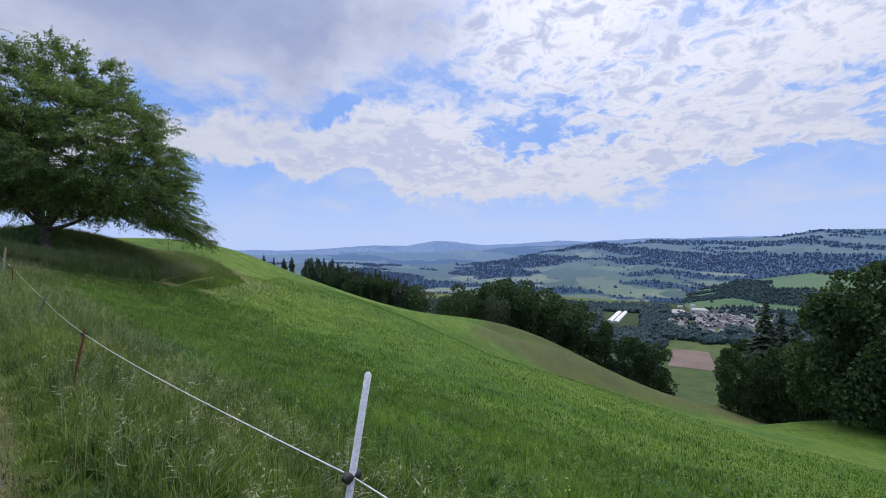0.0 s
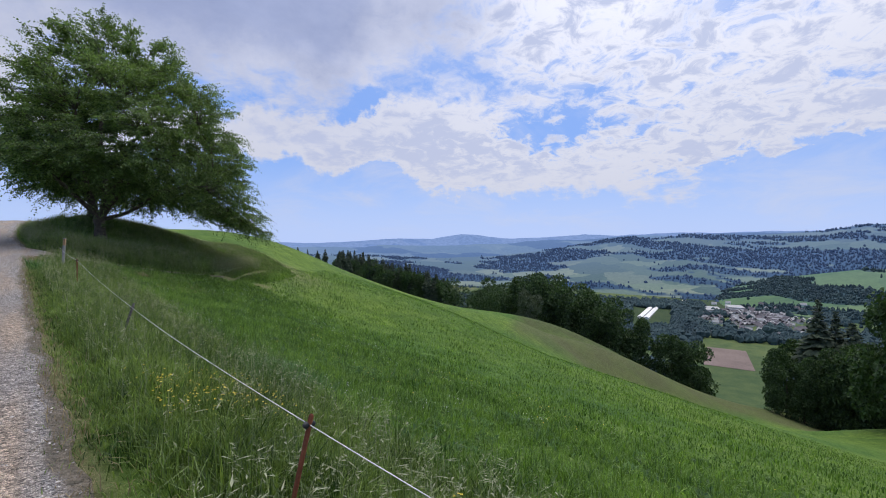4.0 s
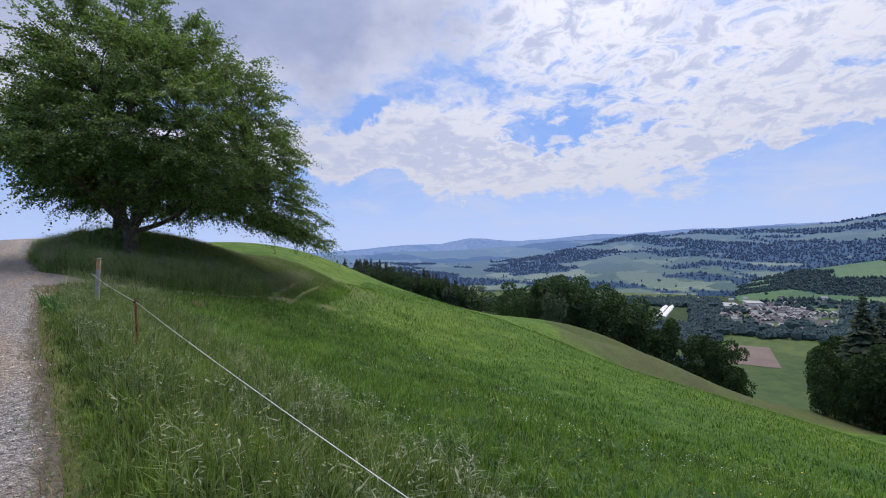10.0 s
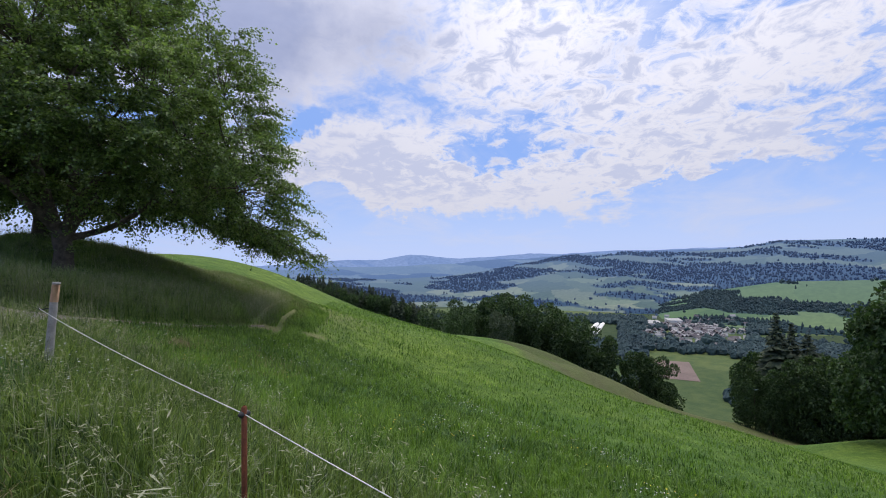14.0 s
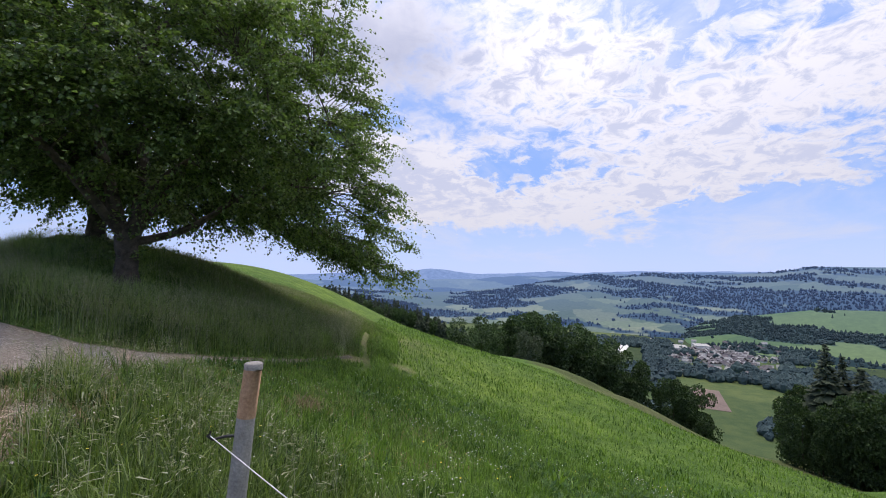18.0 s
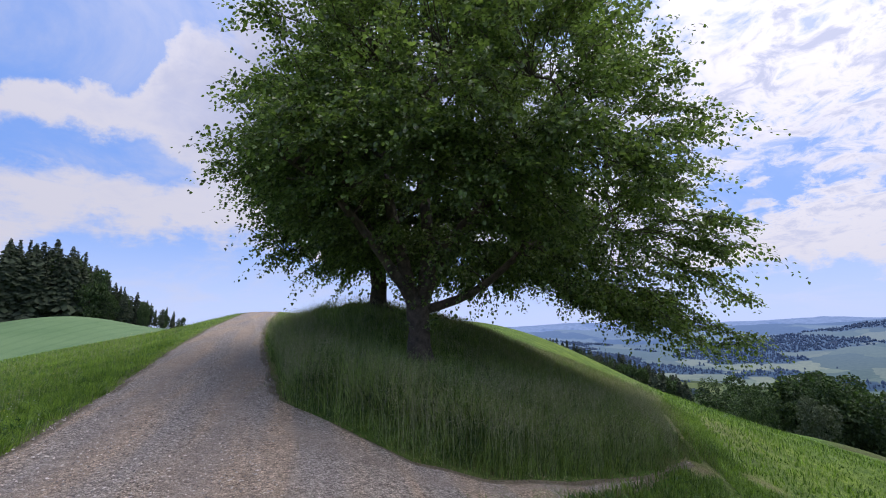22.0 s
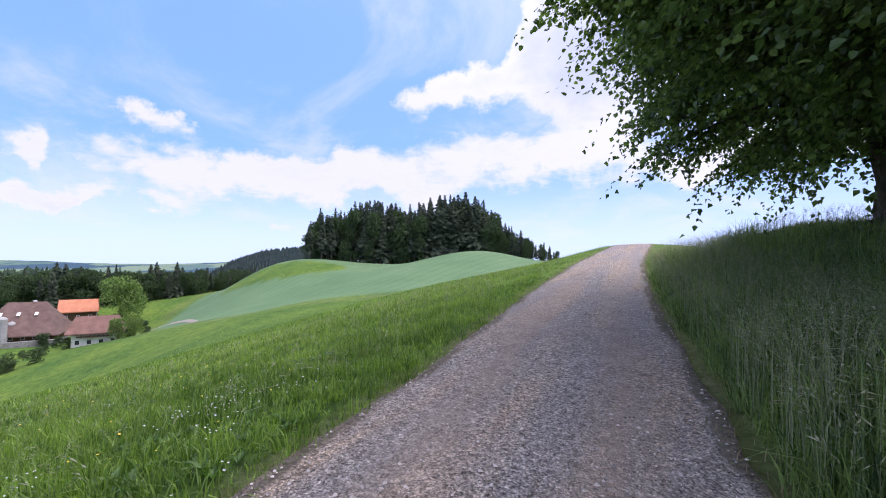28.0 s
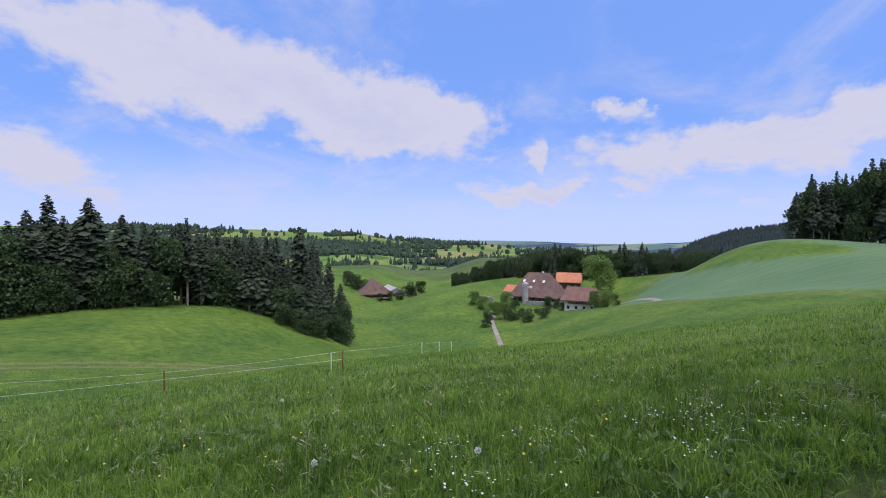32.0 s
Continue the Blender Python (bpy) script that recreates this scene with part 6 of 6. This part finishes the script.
# tufts that creep over the edges of the track
x, y, r = sown(120000, -9, 3, -4, 62, 41, lambda x, y, r: ((np.abs(off_right(x, y)) < 0.26) | (np.abs(off_left(x, y)) < 0.22)) & (tufty(x, y, 0.35) > 0.47) & ~on_branch(x, y))
blades("edge_tufts", x, y, r.uniform(0.03, 0.14, len(x)), r.uniform(0.005, 0.01, len(x)), M_VERGE, "low green tufts creeping over the gravel edge", 42, 0.9)
# thin worn turf in the fork of the two tracks
x, y, r = sown(120000, -0.8, 7.5, 28, 36, 43, lambda x, y, r: (off_right(x, y) > -0.25) & ~on_bank(x, y) & (r.rand(len(x)) < bump(x, y, 2.0, 31.4, 2.3, 2.0)) & (tufty(x, y, 0.5) > 0.43) & (~on_branch(x, y - 0.5 * r.rand(len(x)) ** 2)))
blades("worn_turf", x, y, r.uniform(0.04, 0.17, len(x)), r.uniform(0.006, 0.011, len(x)), M_DRY, "thin dry tufts in the fork of the tracks", 44, 0.9)
x, y, r = sown(60000, -0.8, 8.5, 28, 37, 47, lambda x, y, r: (off_right(x, y) > -0.3) & ~on_bank(x, y) & (r.rand(len(x)) < bump(x, y, 2.6, 31.8, 3.0, 2.2)) & (tufty(x, y, 0.45) > 0.5) & (~on_branch(x, y - 0.7 * r.rand(len(x)) ** 2)))
blades("worn_turf", x, y, r.uniform(0.04, 0.2, len(x)), r.uniform(0.006, 0.011, len(x)), M_VERGE, "green tufts in the worn fork of the tracks", 48, 0.8)


def stems(name, x, y, h, seed, label, spread=0.042):
    """Thin arching stalks, each with a loose feathery panicle."""
    r = np.random.RandomState(seed)
    n = len(x)
    base = np.stack([x, y, height(x, y)], -1)
    t = r.uniform(0, 2 * np.pi, n)
    out = np.stack([np.cos(t), np.sin(t), 0 * t], -1)
    s = np.stack([-np.sin(t), np.cos(t), 0 * t], -1)
    k = (h * r.uniform(0.06, 0.45, n))[:, None]
    up = np.array([0, 0, 1.0])
    mid = base + out * k * 0.25 + up * (h * 0.6)[:, None]
    tip = base + out * k + up * (h * 0.97)[:, None]
    rows = [base - s * 0.0018, base + s * 0.0018, mid - s * 0.0014, mid + s * 0.0014, tip]
    faces = [[0, 1, 3], [0, 3, 2], [2, 3, 4]]
    for i in range(11):
        u = 0.3 + 0.7 * i / 10.0
        c = mid * (1 - u) + tip * u
        d = s * r.normal(0, 1, (n, 1)) + out * (0.5 + 0.5 * r.normal(0, 1, (n, 1))) + up * r.uniform(-0.4, 0.8, (n, 1))
        L = spread * (1.25 - u) * r.uniform(0.6, 1.4, (n, 1))
        w = np.cross(d, up) * 0.0032 + 0.0012 * s
        j = len(rows)
        rows += [c, c + d * L + w, c + d * L * 1.35 - up * 0.004, c + d * L - w]
        faces += [[j, j + 1, j + 2], [j, j + 2, j + 3]]
    v = np.stack(rows, 1)
    f = (np.arange(n)[:, None, None] * len(rows) + np.array(faces)[None]).reshape(-1, 3)
    return tagged(new(name, mesh_from(name, v.reshape(-1, 3), f, M_SEED, False)), label, "grass", kind="stuff")


x, y, r = sown(80000, -3, 14, 33.5, 52, 15, lambda x, y, r: on_bank(x, y) & (r.rand(len(x)) < (tufty(x, y, 0.8) * 1.6 - 0.25) * (0.25 + 0.75 * np.exp(-(np.maximum(np.minimum(off_right(x, y) * 1.3, y - bank_foot(x)) - 0.8, 0) / 1.4) ** 2))))
stems("seed_stalks", x, y, (0.45 + 0.45 * np.exp(-(np.maximum(np.minimum(off_right(x, y) * 1.3, y - bank_foot(x)) - 0.8, 0) / 1.7) ** 2)) * r.uniform(0.75, 1.2, len(x)), 16, "pale seeding grass stalks on the bank")
x, y, r = sown(9000, -0.4, 4.2, -3, 33, 17, lambda x, y, r: (off_right(x, y) > 0.35) & (off_right(x, y) < 3.0) & ~on_branch(x, y) & ~on_bank(x, y) & (r.rand(len(x)) < tufty(x, y, 0.7) ** 2 * 2.4))
stems("seed_stalks", x, y, r.uniform(0.4, 0.75, len(x)), 18, "pale seeding grass stalks along the fence")
x, y, r = sown(2600, -16, -3.4, 24, 60, 19, lambda x, y, r: off_left(x, y) > 0.6)
stems("seed_stalks", x, y, r.uniform(0.3, 0.5, len(x)), 20, "thin seeding stalks in the left field")


def rosettes(name, x, y, size, leaves, seed, label, material=None):
    """Clumps of broad leaves that spread from one root."""
    r = np.random.RandomState(seed)
    c = np.stack([x, y, height(x, y) + 0.02], -1)
    n = len(x)
    a = r.uniform(0, 2 * np.pi, (n, leaves))
    out = np.stack([np.cos(a), np.sin(a), r.uniform(0.5, 1.6, (n, leaves))], -1)
    out /= np.linalg.norm(out, axis=-1, keepdims=True)
    side = np.stack([-np.sin(a), np.cos(a), 0 * a], -1)
    L = (size[:, None] * r.uniform(0.6, 1.2, (n, leaves)))[..., None]
    b = c[:, None]
    dn = np.array([0, 0, -0.35])
    v = np.stack([b + 0 * out, b + out * L * 0.5 + side * L * 0.16, b + out * L + dn * L * 0.6, b + out * L * 0.5 - side * L * 0.16], 2)
    f = (np.arange(n * leaves)[:, None, None] * 4 + np.array([[0, 1, 2], [0, 2, 3]])[None]).reshape(-1, 3)
    return tagged(new(name, mesh_from(name, v.reshape(-1, 3), f, material or M_HERB, False)), label, "herbs", kind="stuff")


def flowers(name, x, y, h, size, material, label, seed):
    r = np.random.RandomState(seed)
    n = len(x)
    c = np.stack([x, y, height(x, y) + h], -1)
    a = r.uniform(0, 2 * np.pi, n)[:, None] + np.arange(6)[None] * np.pi / 3
    tilt = r.uniform(-0.5, 0.5, (n, 1))
    ring = c[:, None] + size[:, None, None] * np.stack([np.cos(a), np.sin(a), tilt * np.cos(a) + 0.25], -1)
    v = np.concatenate([c[:, None], ring], 1)
    f = (np.arange(n)[:, None, None] * 7 + np.array([[0, i + 1, (i + 1) % 6 + 1] for i in range(6)])[None]).reshape(-1, 3)
    return tagged(new(name, mesh_from(name, v.reshape(-1, 3), f, material, False)), label, "flowers", kind="stuff")


x, y, r = sown(12000, 0.3, 13, -2, 36, 21, lambda x, y, r: (off_right(x, y) > 0.4) & ~on_branch(x, y) & ~on_bank(x, y) & (tufty(x, y, 1.8) > 0.5))
rosettes("herb_clumps", x, y, r.uniform(0.07, 0.2, len(x)), 8, 22, "clumps of dark broad-leaved herbs in the meadow")
x, y, r = sown(900, 2.2, 4.9, 9.6, 13.2, 23, lambda x, y, r: r.rand(len(x)) < 1.5 * bump(x, y, 3.5, 11.4, 0.55, 0.85, -35))
x, y, way, q, big_ = tufts(x, y, 26, 0.1, 77)
r = np.random.RandomState(78)
blades("tall_herb_patch", x, y, big_ * r.uniform(0.2, 0.42, len(x)) * (0.5 + 0.6 * bump(x, y, 3.5, 11.4, 0.6, 0.9, -35)), r.uniform(0.012, 0.026, len(x)), M_HERB, "dense patch of tall dark herbs below the fence", 24, 0.8, way=way)
# leafy herbs with small white flowers round the end post
x, y, r = sown(150, -0.1, 1.7, 24.2, 26.3, 79, lambda x, y, r: (off_right(x, y) > 0.15) & (r.rand(len(x)) < bump(x, y, 0.75, 25.2, 0.55, 0.7)))
x, y, way, q, big_ = tufts(x, y, 22, 0.13, 80)
r = np.random.RandomState(81)
blades("post_herbs", x, y, big_ * r.uniform(0.16, 0.36, len(x)), r.uniform(0.014, 0.028, len(x)), M_HERB, "leafy herbs crowding the foot of the end post", 82, 0.85, way=way)
x, y, r = sown(160, -0.1, 1.7, 23.8, 26.3, 83, lambda x, y, r: (off_right(x, y) > 0.12) & (r.rand(len(x)) < bump(x, y, 0.55, 24.9, 0.6, 0.8)))
flowers("white_umbels", x, y, r.uniform(0.3, 0.5, len(x)), r.uniform(0.008, 0.016, len(x)), M_WHITE, "small white flower heads by the end post", 84)
# a heap of dead straw in the grass of the fork
q = np.random.RandomState(85)
x, y = 4.0 + q.normal(0, 0.13, 260), 30.4 + q.normal(0, 0.16, 260)
blades("dead_straw", x, y, q.uniform(0.14, 0.3, 260), q.uniform(0.005, 0.01, 260), M_DRY, "flattened heap of dead straw in the grass", 86, 1.6, 0.1)
x, y, r = sown(2200, -12, -3.3, 28, 50, 25, lambda x, y, r: (off_left(x, y) > 0.3) & (tufty(x, y, 1.3) > 0.5))
rosettes("herb_clumps", x, y, r.uniform(0.07, 0.16, len(x)), 7, 26, "low broad-leaved herbs in the left field")


x, y, r = sown(2600, 0.3, 14, -2, 35, 27, lambda x, y, r: (off_right(x, y) > 0.3) & ~on_branch(x, y) & ~on_bank(x, y) & (fbm(x / 1.6 + 9, y / 1.6, 3) > 0.55))
flowers("buttercups", x, y, r.uniform(0.2, 0.42, len(x)), r.uniform(0.008, 0.014, len(x)), M_YELLOW, "yellow buttercups dotted through the grass", 28)
x, y, r = sown(260, 1.6, 3.0, 8.4, 10.0, 29)
flowers("buttercups", x, y, r.uniform(0.22, 0.42, len(x)), r.uniform(0.01, 0.015, len(x)), M_YELLOW, "patch of yellow buttercups by the fence", 30)
x, y, r = sown(8000, 1.0, 14, 10, 36, 31, lambda x, y, r: (off_right(x, y) > 0.8) & ~on_branch(x, y) & ~on_bank(x, y) & (fbm(x / 2 + 1, y / 2 + 7, 3) > 0.5))
flowers("white_clover", x, y, r.uniform(0.14, 0.3, len(x)), r.uniform(0.007, 0.013, len(x)), M_WHITE, "small white clover heads in the meadow", 32)
x, y, r = sown(450, -9.5, -3.2, 29, 42, 33, lambda x, y, r: (off_left(x, y) > 0.15) & (fbm(x / 1.2 + 3, y / 1.2 + 3, 3) > 0.56))
flowers("daisies", x, y, r.uniform(0.1, 0.22, len(x)), r.uniform(0.006, 0.011, len(x)), M_WHITE, "clusters of small white flowers in the left field", 34)
x, y, r = sown(700, -5.8, -3.7, 34.4, 37.8, 49, lambda x, y, r: (off_left(x, y) > 0.1) & (fbm(x / 0.5 + 3, y / 0.5 + 3, 3) > 0.48))
flowers("daisies", x, y, r.uniform(0.12, 0.24, len(x)), r.uniform(0.006, 0.011, len(x)), M_WHITE, "clusters of white daisies at the field's edge", 50)
x, y, r = sown(900, -14, -3.2, 30, 62, 35, lambda x, y, r: off_left(x, y) > 0.4)
flowers("buttercups", x, y, r.uniform(0.2, 0.36, len(x)), r.uniform(0.008, 0.013, len(x)), M_YELLOW, "yellow buttercups in the left field", 36)


# dandelion clocks
def dandelion(x, y, h):
    t = tagged(new("dandelion_clock"), "white dandelion seed head above the field grass", "flower", "dandelion clocks")
    t.location = (x, y, ground_at(x, y))
    v, f = tube([[0, 0, 0], [0.01, 0, h * 0.5], [0, 0.01, h]], [0.003, 0.003, 0.003], 5)
    part("stalk", mesh_from("stalk", v, f, M_HERB), t)
    r = np.random.RandomState(int(abs(x) * 100))
    d = r.normal(0, 1, (120, 3))
    d /= np.linalg.norm(d, axis=1, keepdims=True)
    v, f = leaf_cloud(r, np.array([0, 0.01, h]) + d * 0.018, d, 0.012, 1, 0.001, 0.0)
    part("seed_head", mesh_from("seed_head", v, f, M_WHITE, False), t, "fluffy white seed head")


for x, y, h in ((-4.77, 34.77, 0.3), (-4.99, 33.46, 0.3), (-8.75, 32.31, 0.4)):
    dandelion(x, y, h)

# loose stones on the track
x, y, r = sown(120000, -8, 3, 4, 56, 37, lambda x, y, r: (off_right(x, y) < -0.05) & (off_left(x, y) < -0.05) & (r.rand(len(x)) < np.exp(-np.maximum(0, np.abs(y - 31) - 9) / 8)))
n = len(x)
s = (0.006 + 0.014 * r.rand(n) ** 2.5)[:, None]
u = (off_right(x, y) / -PATH_W).clip(0, 1)
c = np.stack([x, y, height(x, y) + 0.03 + 0.03 * np.sin(np.pi * u)], -1)
ax = np.array([[1, 0, 0], [0, 1, 0], [-1, 0, 0], [0, -1, 0], [0, 0, 0.7], [0, 0, -0.7]])
v = (c[:, None] + s[:, None] * ax[None] * r.uniform(0.6, 1.3, (n, 6, 1)))
f = (np.arange(n)[:, None, None] * 6 + np.array([[0, 1, 4], [1, 2, 4], [2, 3, 4], [3, 0, 4]])[None]).reshape(-1, 3)
q = np.random.RandomState(61)
n2 = 7000
x2, y2 = q.uniform(-0.6, 3.6, n2), q.uniform(27.6, 33.2, n2)
k = (off_right(x2, y2) > 0) & (q.rand(n2) < bump(x2, y2, 0.5, 30.4, 1.3, 1.7)) & ~on_bank(x2, y2)
x2, y2 = x2[k], y2[k]
c2 = np.stack([x2, y2, height(x2, y2) + 0.012], -1)
v2 = c2[:, None] + (0.008 + 0.016 * q.rand(len(x2), 1, 1) ** 2) * ax[None] * q.uniform(0.6, 1.3, (len(x2), 6, 1))
f2 = (np.arange(len(x2))[:, None, None] * 6 + np.array([[0, 1, 4], [1, 2, 4], [2, 3, 4], [3, 0, 4]])[None]).reshape(-1, 3)
M_PEBBLE = leaf_mat("pebble", (0.1, 0.09, 0.082), (0.72, 0.66, 0.6), (1, 1, 1), 0.0, 0.9)
tagged(new("loose_gravel", mesh_from("loose_gravel", v.reshape(-1, 3), f, M_PEBBLE, False)), "loose grey stones on the track", "gravel", kind="stuff")

tagged(new("loose_gravel", mesh_from("loose_gravel", v2.reshape(-1, 3), f2, M_PEBBLE, False)), "gravel strewn into the worn grass of the fork", "gravel", kind="stuff")

# ---- fences ----
def rod(name, h, r0, r1, material, sides=10, lean=(0, 0)):
    v, f = tube([[0, 0, -0.15], [lean[0] * 0.5, lean[1] * 0.5, h * 0.5], [lean[0], lean[1], h - 0.01], [lean[0], lean[1], h]], [r0, (r0 + r1) / 2, r1, r1 * 0.4], sides)
    return mesh_from(name, v, f, material)


def insulator(post, x, y, z, material):
    v, f = tube([[x - 0.035, y, z], [x - 0.02, y, z], [x, y, z], [x + 0.02, y, z], [x + 0.035, y, z]], [0.008, 0.022, 0.013, 0.022, 0.008], 10)
    part("insulator", mesh_from("insulator", v, f, material), post, "small plastic wire holder")


def wire(points, sag, label, r=0.0026):
    out = []
    for a, b in zip(points[:-1], points[1:]):
        a, b = np.array(a, float), np.array(b, float)
        t = np.linspace(0, 1, 12)[:, None]
        p = a + (b - a) * t
        p[:, 2] -= sag * 4 * (t * (1 - t))[:, 0]
        out.append(tube(p, np.full(12, r), 5))
    v, f = joined(out)
    return tagged(new("fence_wire", mesh_from("fence_wire", v, f, M_WIRE)), label, "wire")


def post(x, y, top, material, r0, r1, label, lean=(0, 0), clip=0.08, clip_mat=None, name="fence_post"):
    g = ground_at(x, y)
    p = tagged(new(name), label, "fence post", "pasture fence posts")
    p.location = (x, y, g)
    part("stake", rod("stake", top - g, r0, r1, material, 10, lean), p)
    k = (top - g - clip) / (top - g)
    insulator(p, lean[0] * k, lean[1] * k, top - g - clip, clip_mat or M_BLACK)
    return (x + lean[0] * k, y + lean[1] * k, top - clip)


w0 = post(2.75, -5.0, 2.2, M_RUST, 0.014, 0.014, "thin rusty iron fence stake in the verge")
w1 = post(1.85, 0.35, 2.78, M_PLASTIC, 0.013, 0.013, "white plastic fence post leaning beside the track", (0.36, 0.09), 0.33)
w2 = post(1.78, 6.17, 2.27, M_RUST, 0.014, 0.014, "thin rusty iron fence stake in the grass", (0.15, -0.13), 0.06)
w3 = post(1.62, 12.88, 2.2, M_STAKE, 0.022, 0.018, "thin grey weathered stake leaning in long grass", (0.2, -0.11), 0.08)
w4 = post(1.24, 20.34, 2.77, M_RUST, 0.016, 0.016, "rusty iron fence stake with a black wire holder", (0.0, 0.0), 0.05)
# the thick end post: grey below, fresh tan wood at the top
g = ground_at(0.92, 25.64)
end = tagged(new("fence_post"), "weathered round wooden end post with a tan cut top", "fence post", "pasture fence posts")
end.location = (0.92, 25.64, g)
H = 3.43 - g
TX, TY = 0.08, -0.06   # how far its top leans
v, f = tube([[0, 0, -0.2], [TX * 0.35, TY * 0.35, H * 0.35], [TX * 0.75, TY * 0.75, H - 0.27]], [0.052, 0.048, 0.045], 14)
part("stake", mesh_from("stake", v, f, M_WOODPOST), end, "grey weathered stake")
v, f = tube([[TX * 0.75, TY * 0.75, H - 0.27], [TX * 0.98, TY * 0.98, H - 0.035], [TX, TY, H - 0.03]], [0.046, 0.044, 0.044], 14)
part("post_top", mesh_from("post_top", v, f, M_TANPOST), end, "bare tan wood top")
v, f = tube([[TX, TY, H - 0.032], [TX, TY, H - 0.005], [TX, TY, H], [TX, TY, H + 0.001]], [0.0455, 0.0465, 0.038, 0.001], 14)
part("cut_face", mesh_from("cut_face", v, f, M_WOODPOST), end, "grey sawn top face")
v, f = tube([[0.05, -0.04, H - 0.36], [-0.02, -0.01, H - 0.355], [-0.07, 0.03, H - 0.37], [-0.085, 0.04, H - 0.35], [-0.075, 0.035, H - 0.33]], [0.008, 0.007, 0.007, 0.012, 0.006], 9)
part("wire_hook", mesh_from("wire_hook", v, f, M_BLACK), end, "black hooked wire holder")
w5 = (0.92 - 0.08, 25.64 + 0.04, g + H - 0.35)
wire([w0, w1, w2, w3, w4, w5], 0.035, "thin white electric fence wire along the verge")
wire([(w3[0], w3[1], w3[2] - 0.35), (2.6, 14.4, ground_at(2.6, 14.4) + 0.1)], 0.02, "loose end of old wire at the grey stake", 0.0025)

# fence below the left field
a0 = post(*turned(-22.4, 29.2), ground_at(*turned(-22.4, 29.2)) + 1.05, M_RUST, 0.03, 0.03, "dark rusty stake in the lower pasture fence")
post(*turned(-22.5, 28.6), ground_at(*turned(-22.5, 28.6)) + 0.95, M_PLASTIC, 0.022, 0.022, "pale plastic stake beside the rusty one")
a1 = post(*turned(-22.6, 20.3), ground_at(*turned(-22.6, 20.3)) + 1.05, M_RUST, 0.03, 0.03, "dark rusty stake in the lower pasture fence")
a2 = post(*turned(-17.0, 15.5), ground_at(*turned(-17.0, 15.5)) + 0.85, M_BLACK, 0.022, 0.022, "short dark stake in the lower pasture fence")
a3 = post(*turned(-24.0, 6.0), ground_at(*turned(-24.0, 6.0)) + 1.05, M_RUST, 0.03, 0.03, "dark rusty stake in the lower pasture fence")
far_posts = [a0]
for b, r in ((91.5, 37), (89.2, 43), (87.6, 48)):
    x, y = spot(b, r, -0.9, 33.7)
    far_posts.append(post(x, y, ground_at(x, y) + 1.1, M_PLASTIC, 0.03, 0.03, "pale stake of the pasture fence lower down"))
wire([a0, a1, a3], 0.05, "pale wire of the lower pasture fence", 0.0045)
wire([(a0[0], a0[1], a0[2] - 0.4), a2, (*turned(-16, 2), ground_at(*turned(-16, 2)) + 0.6)], 0.05, "lower pale wire of the pasture fence", 0.0045)
wire(far_posts, 0.04, "pale wire of the pasture fence downhill", 0.0045)
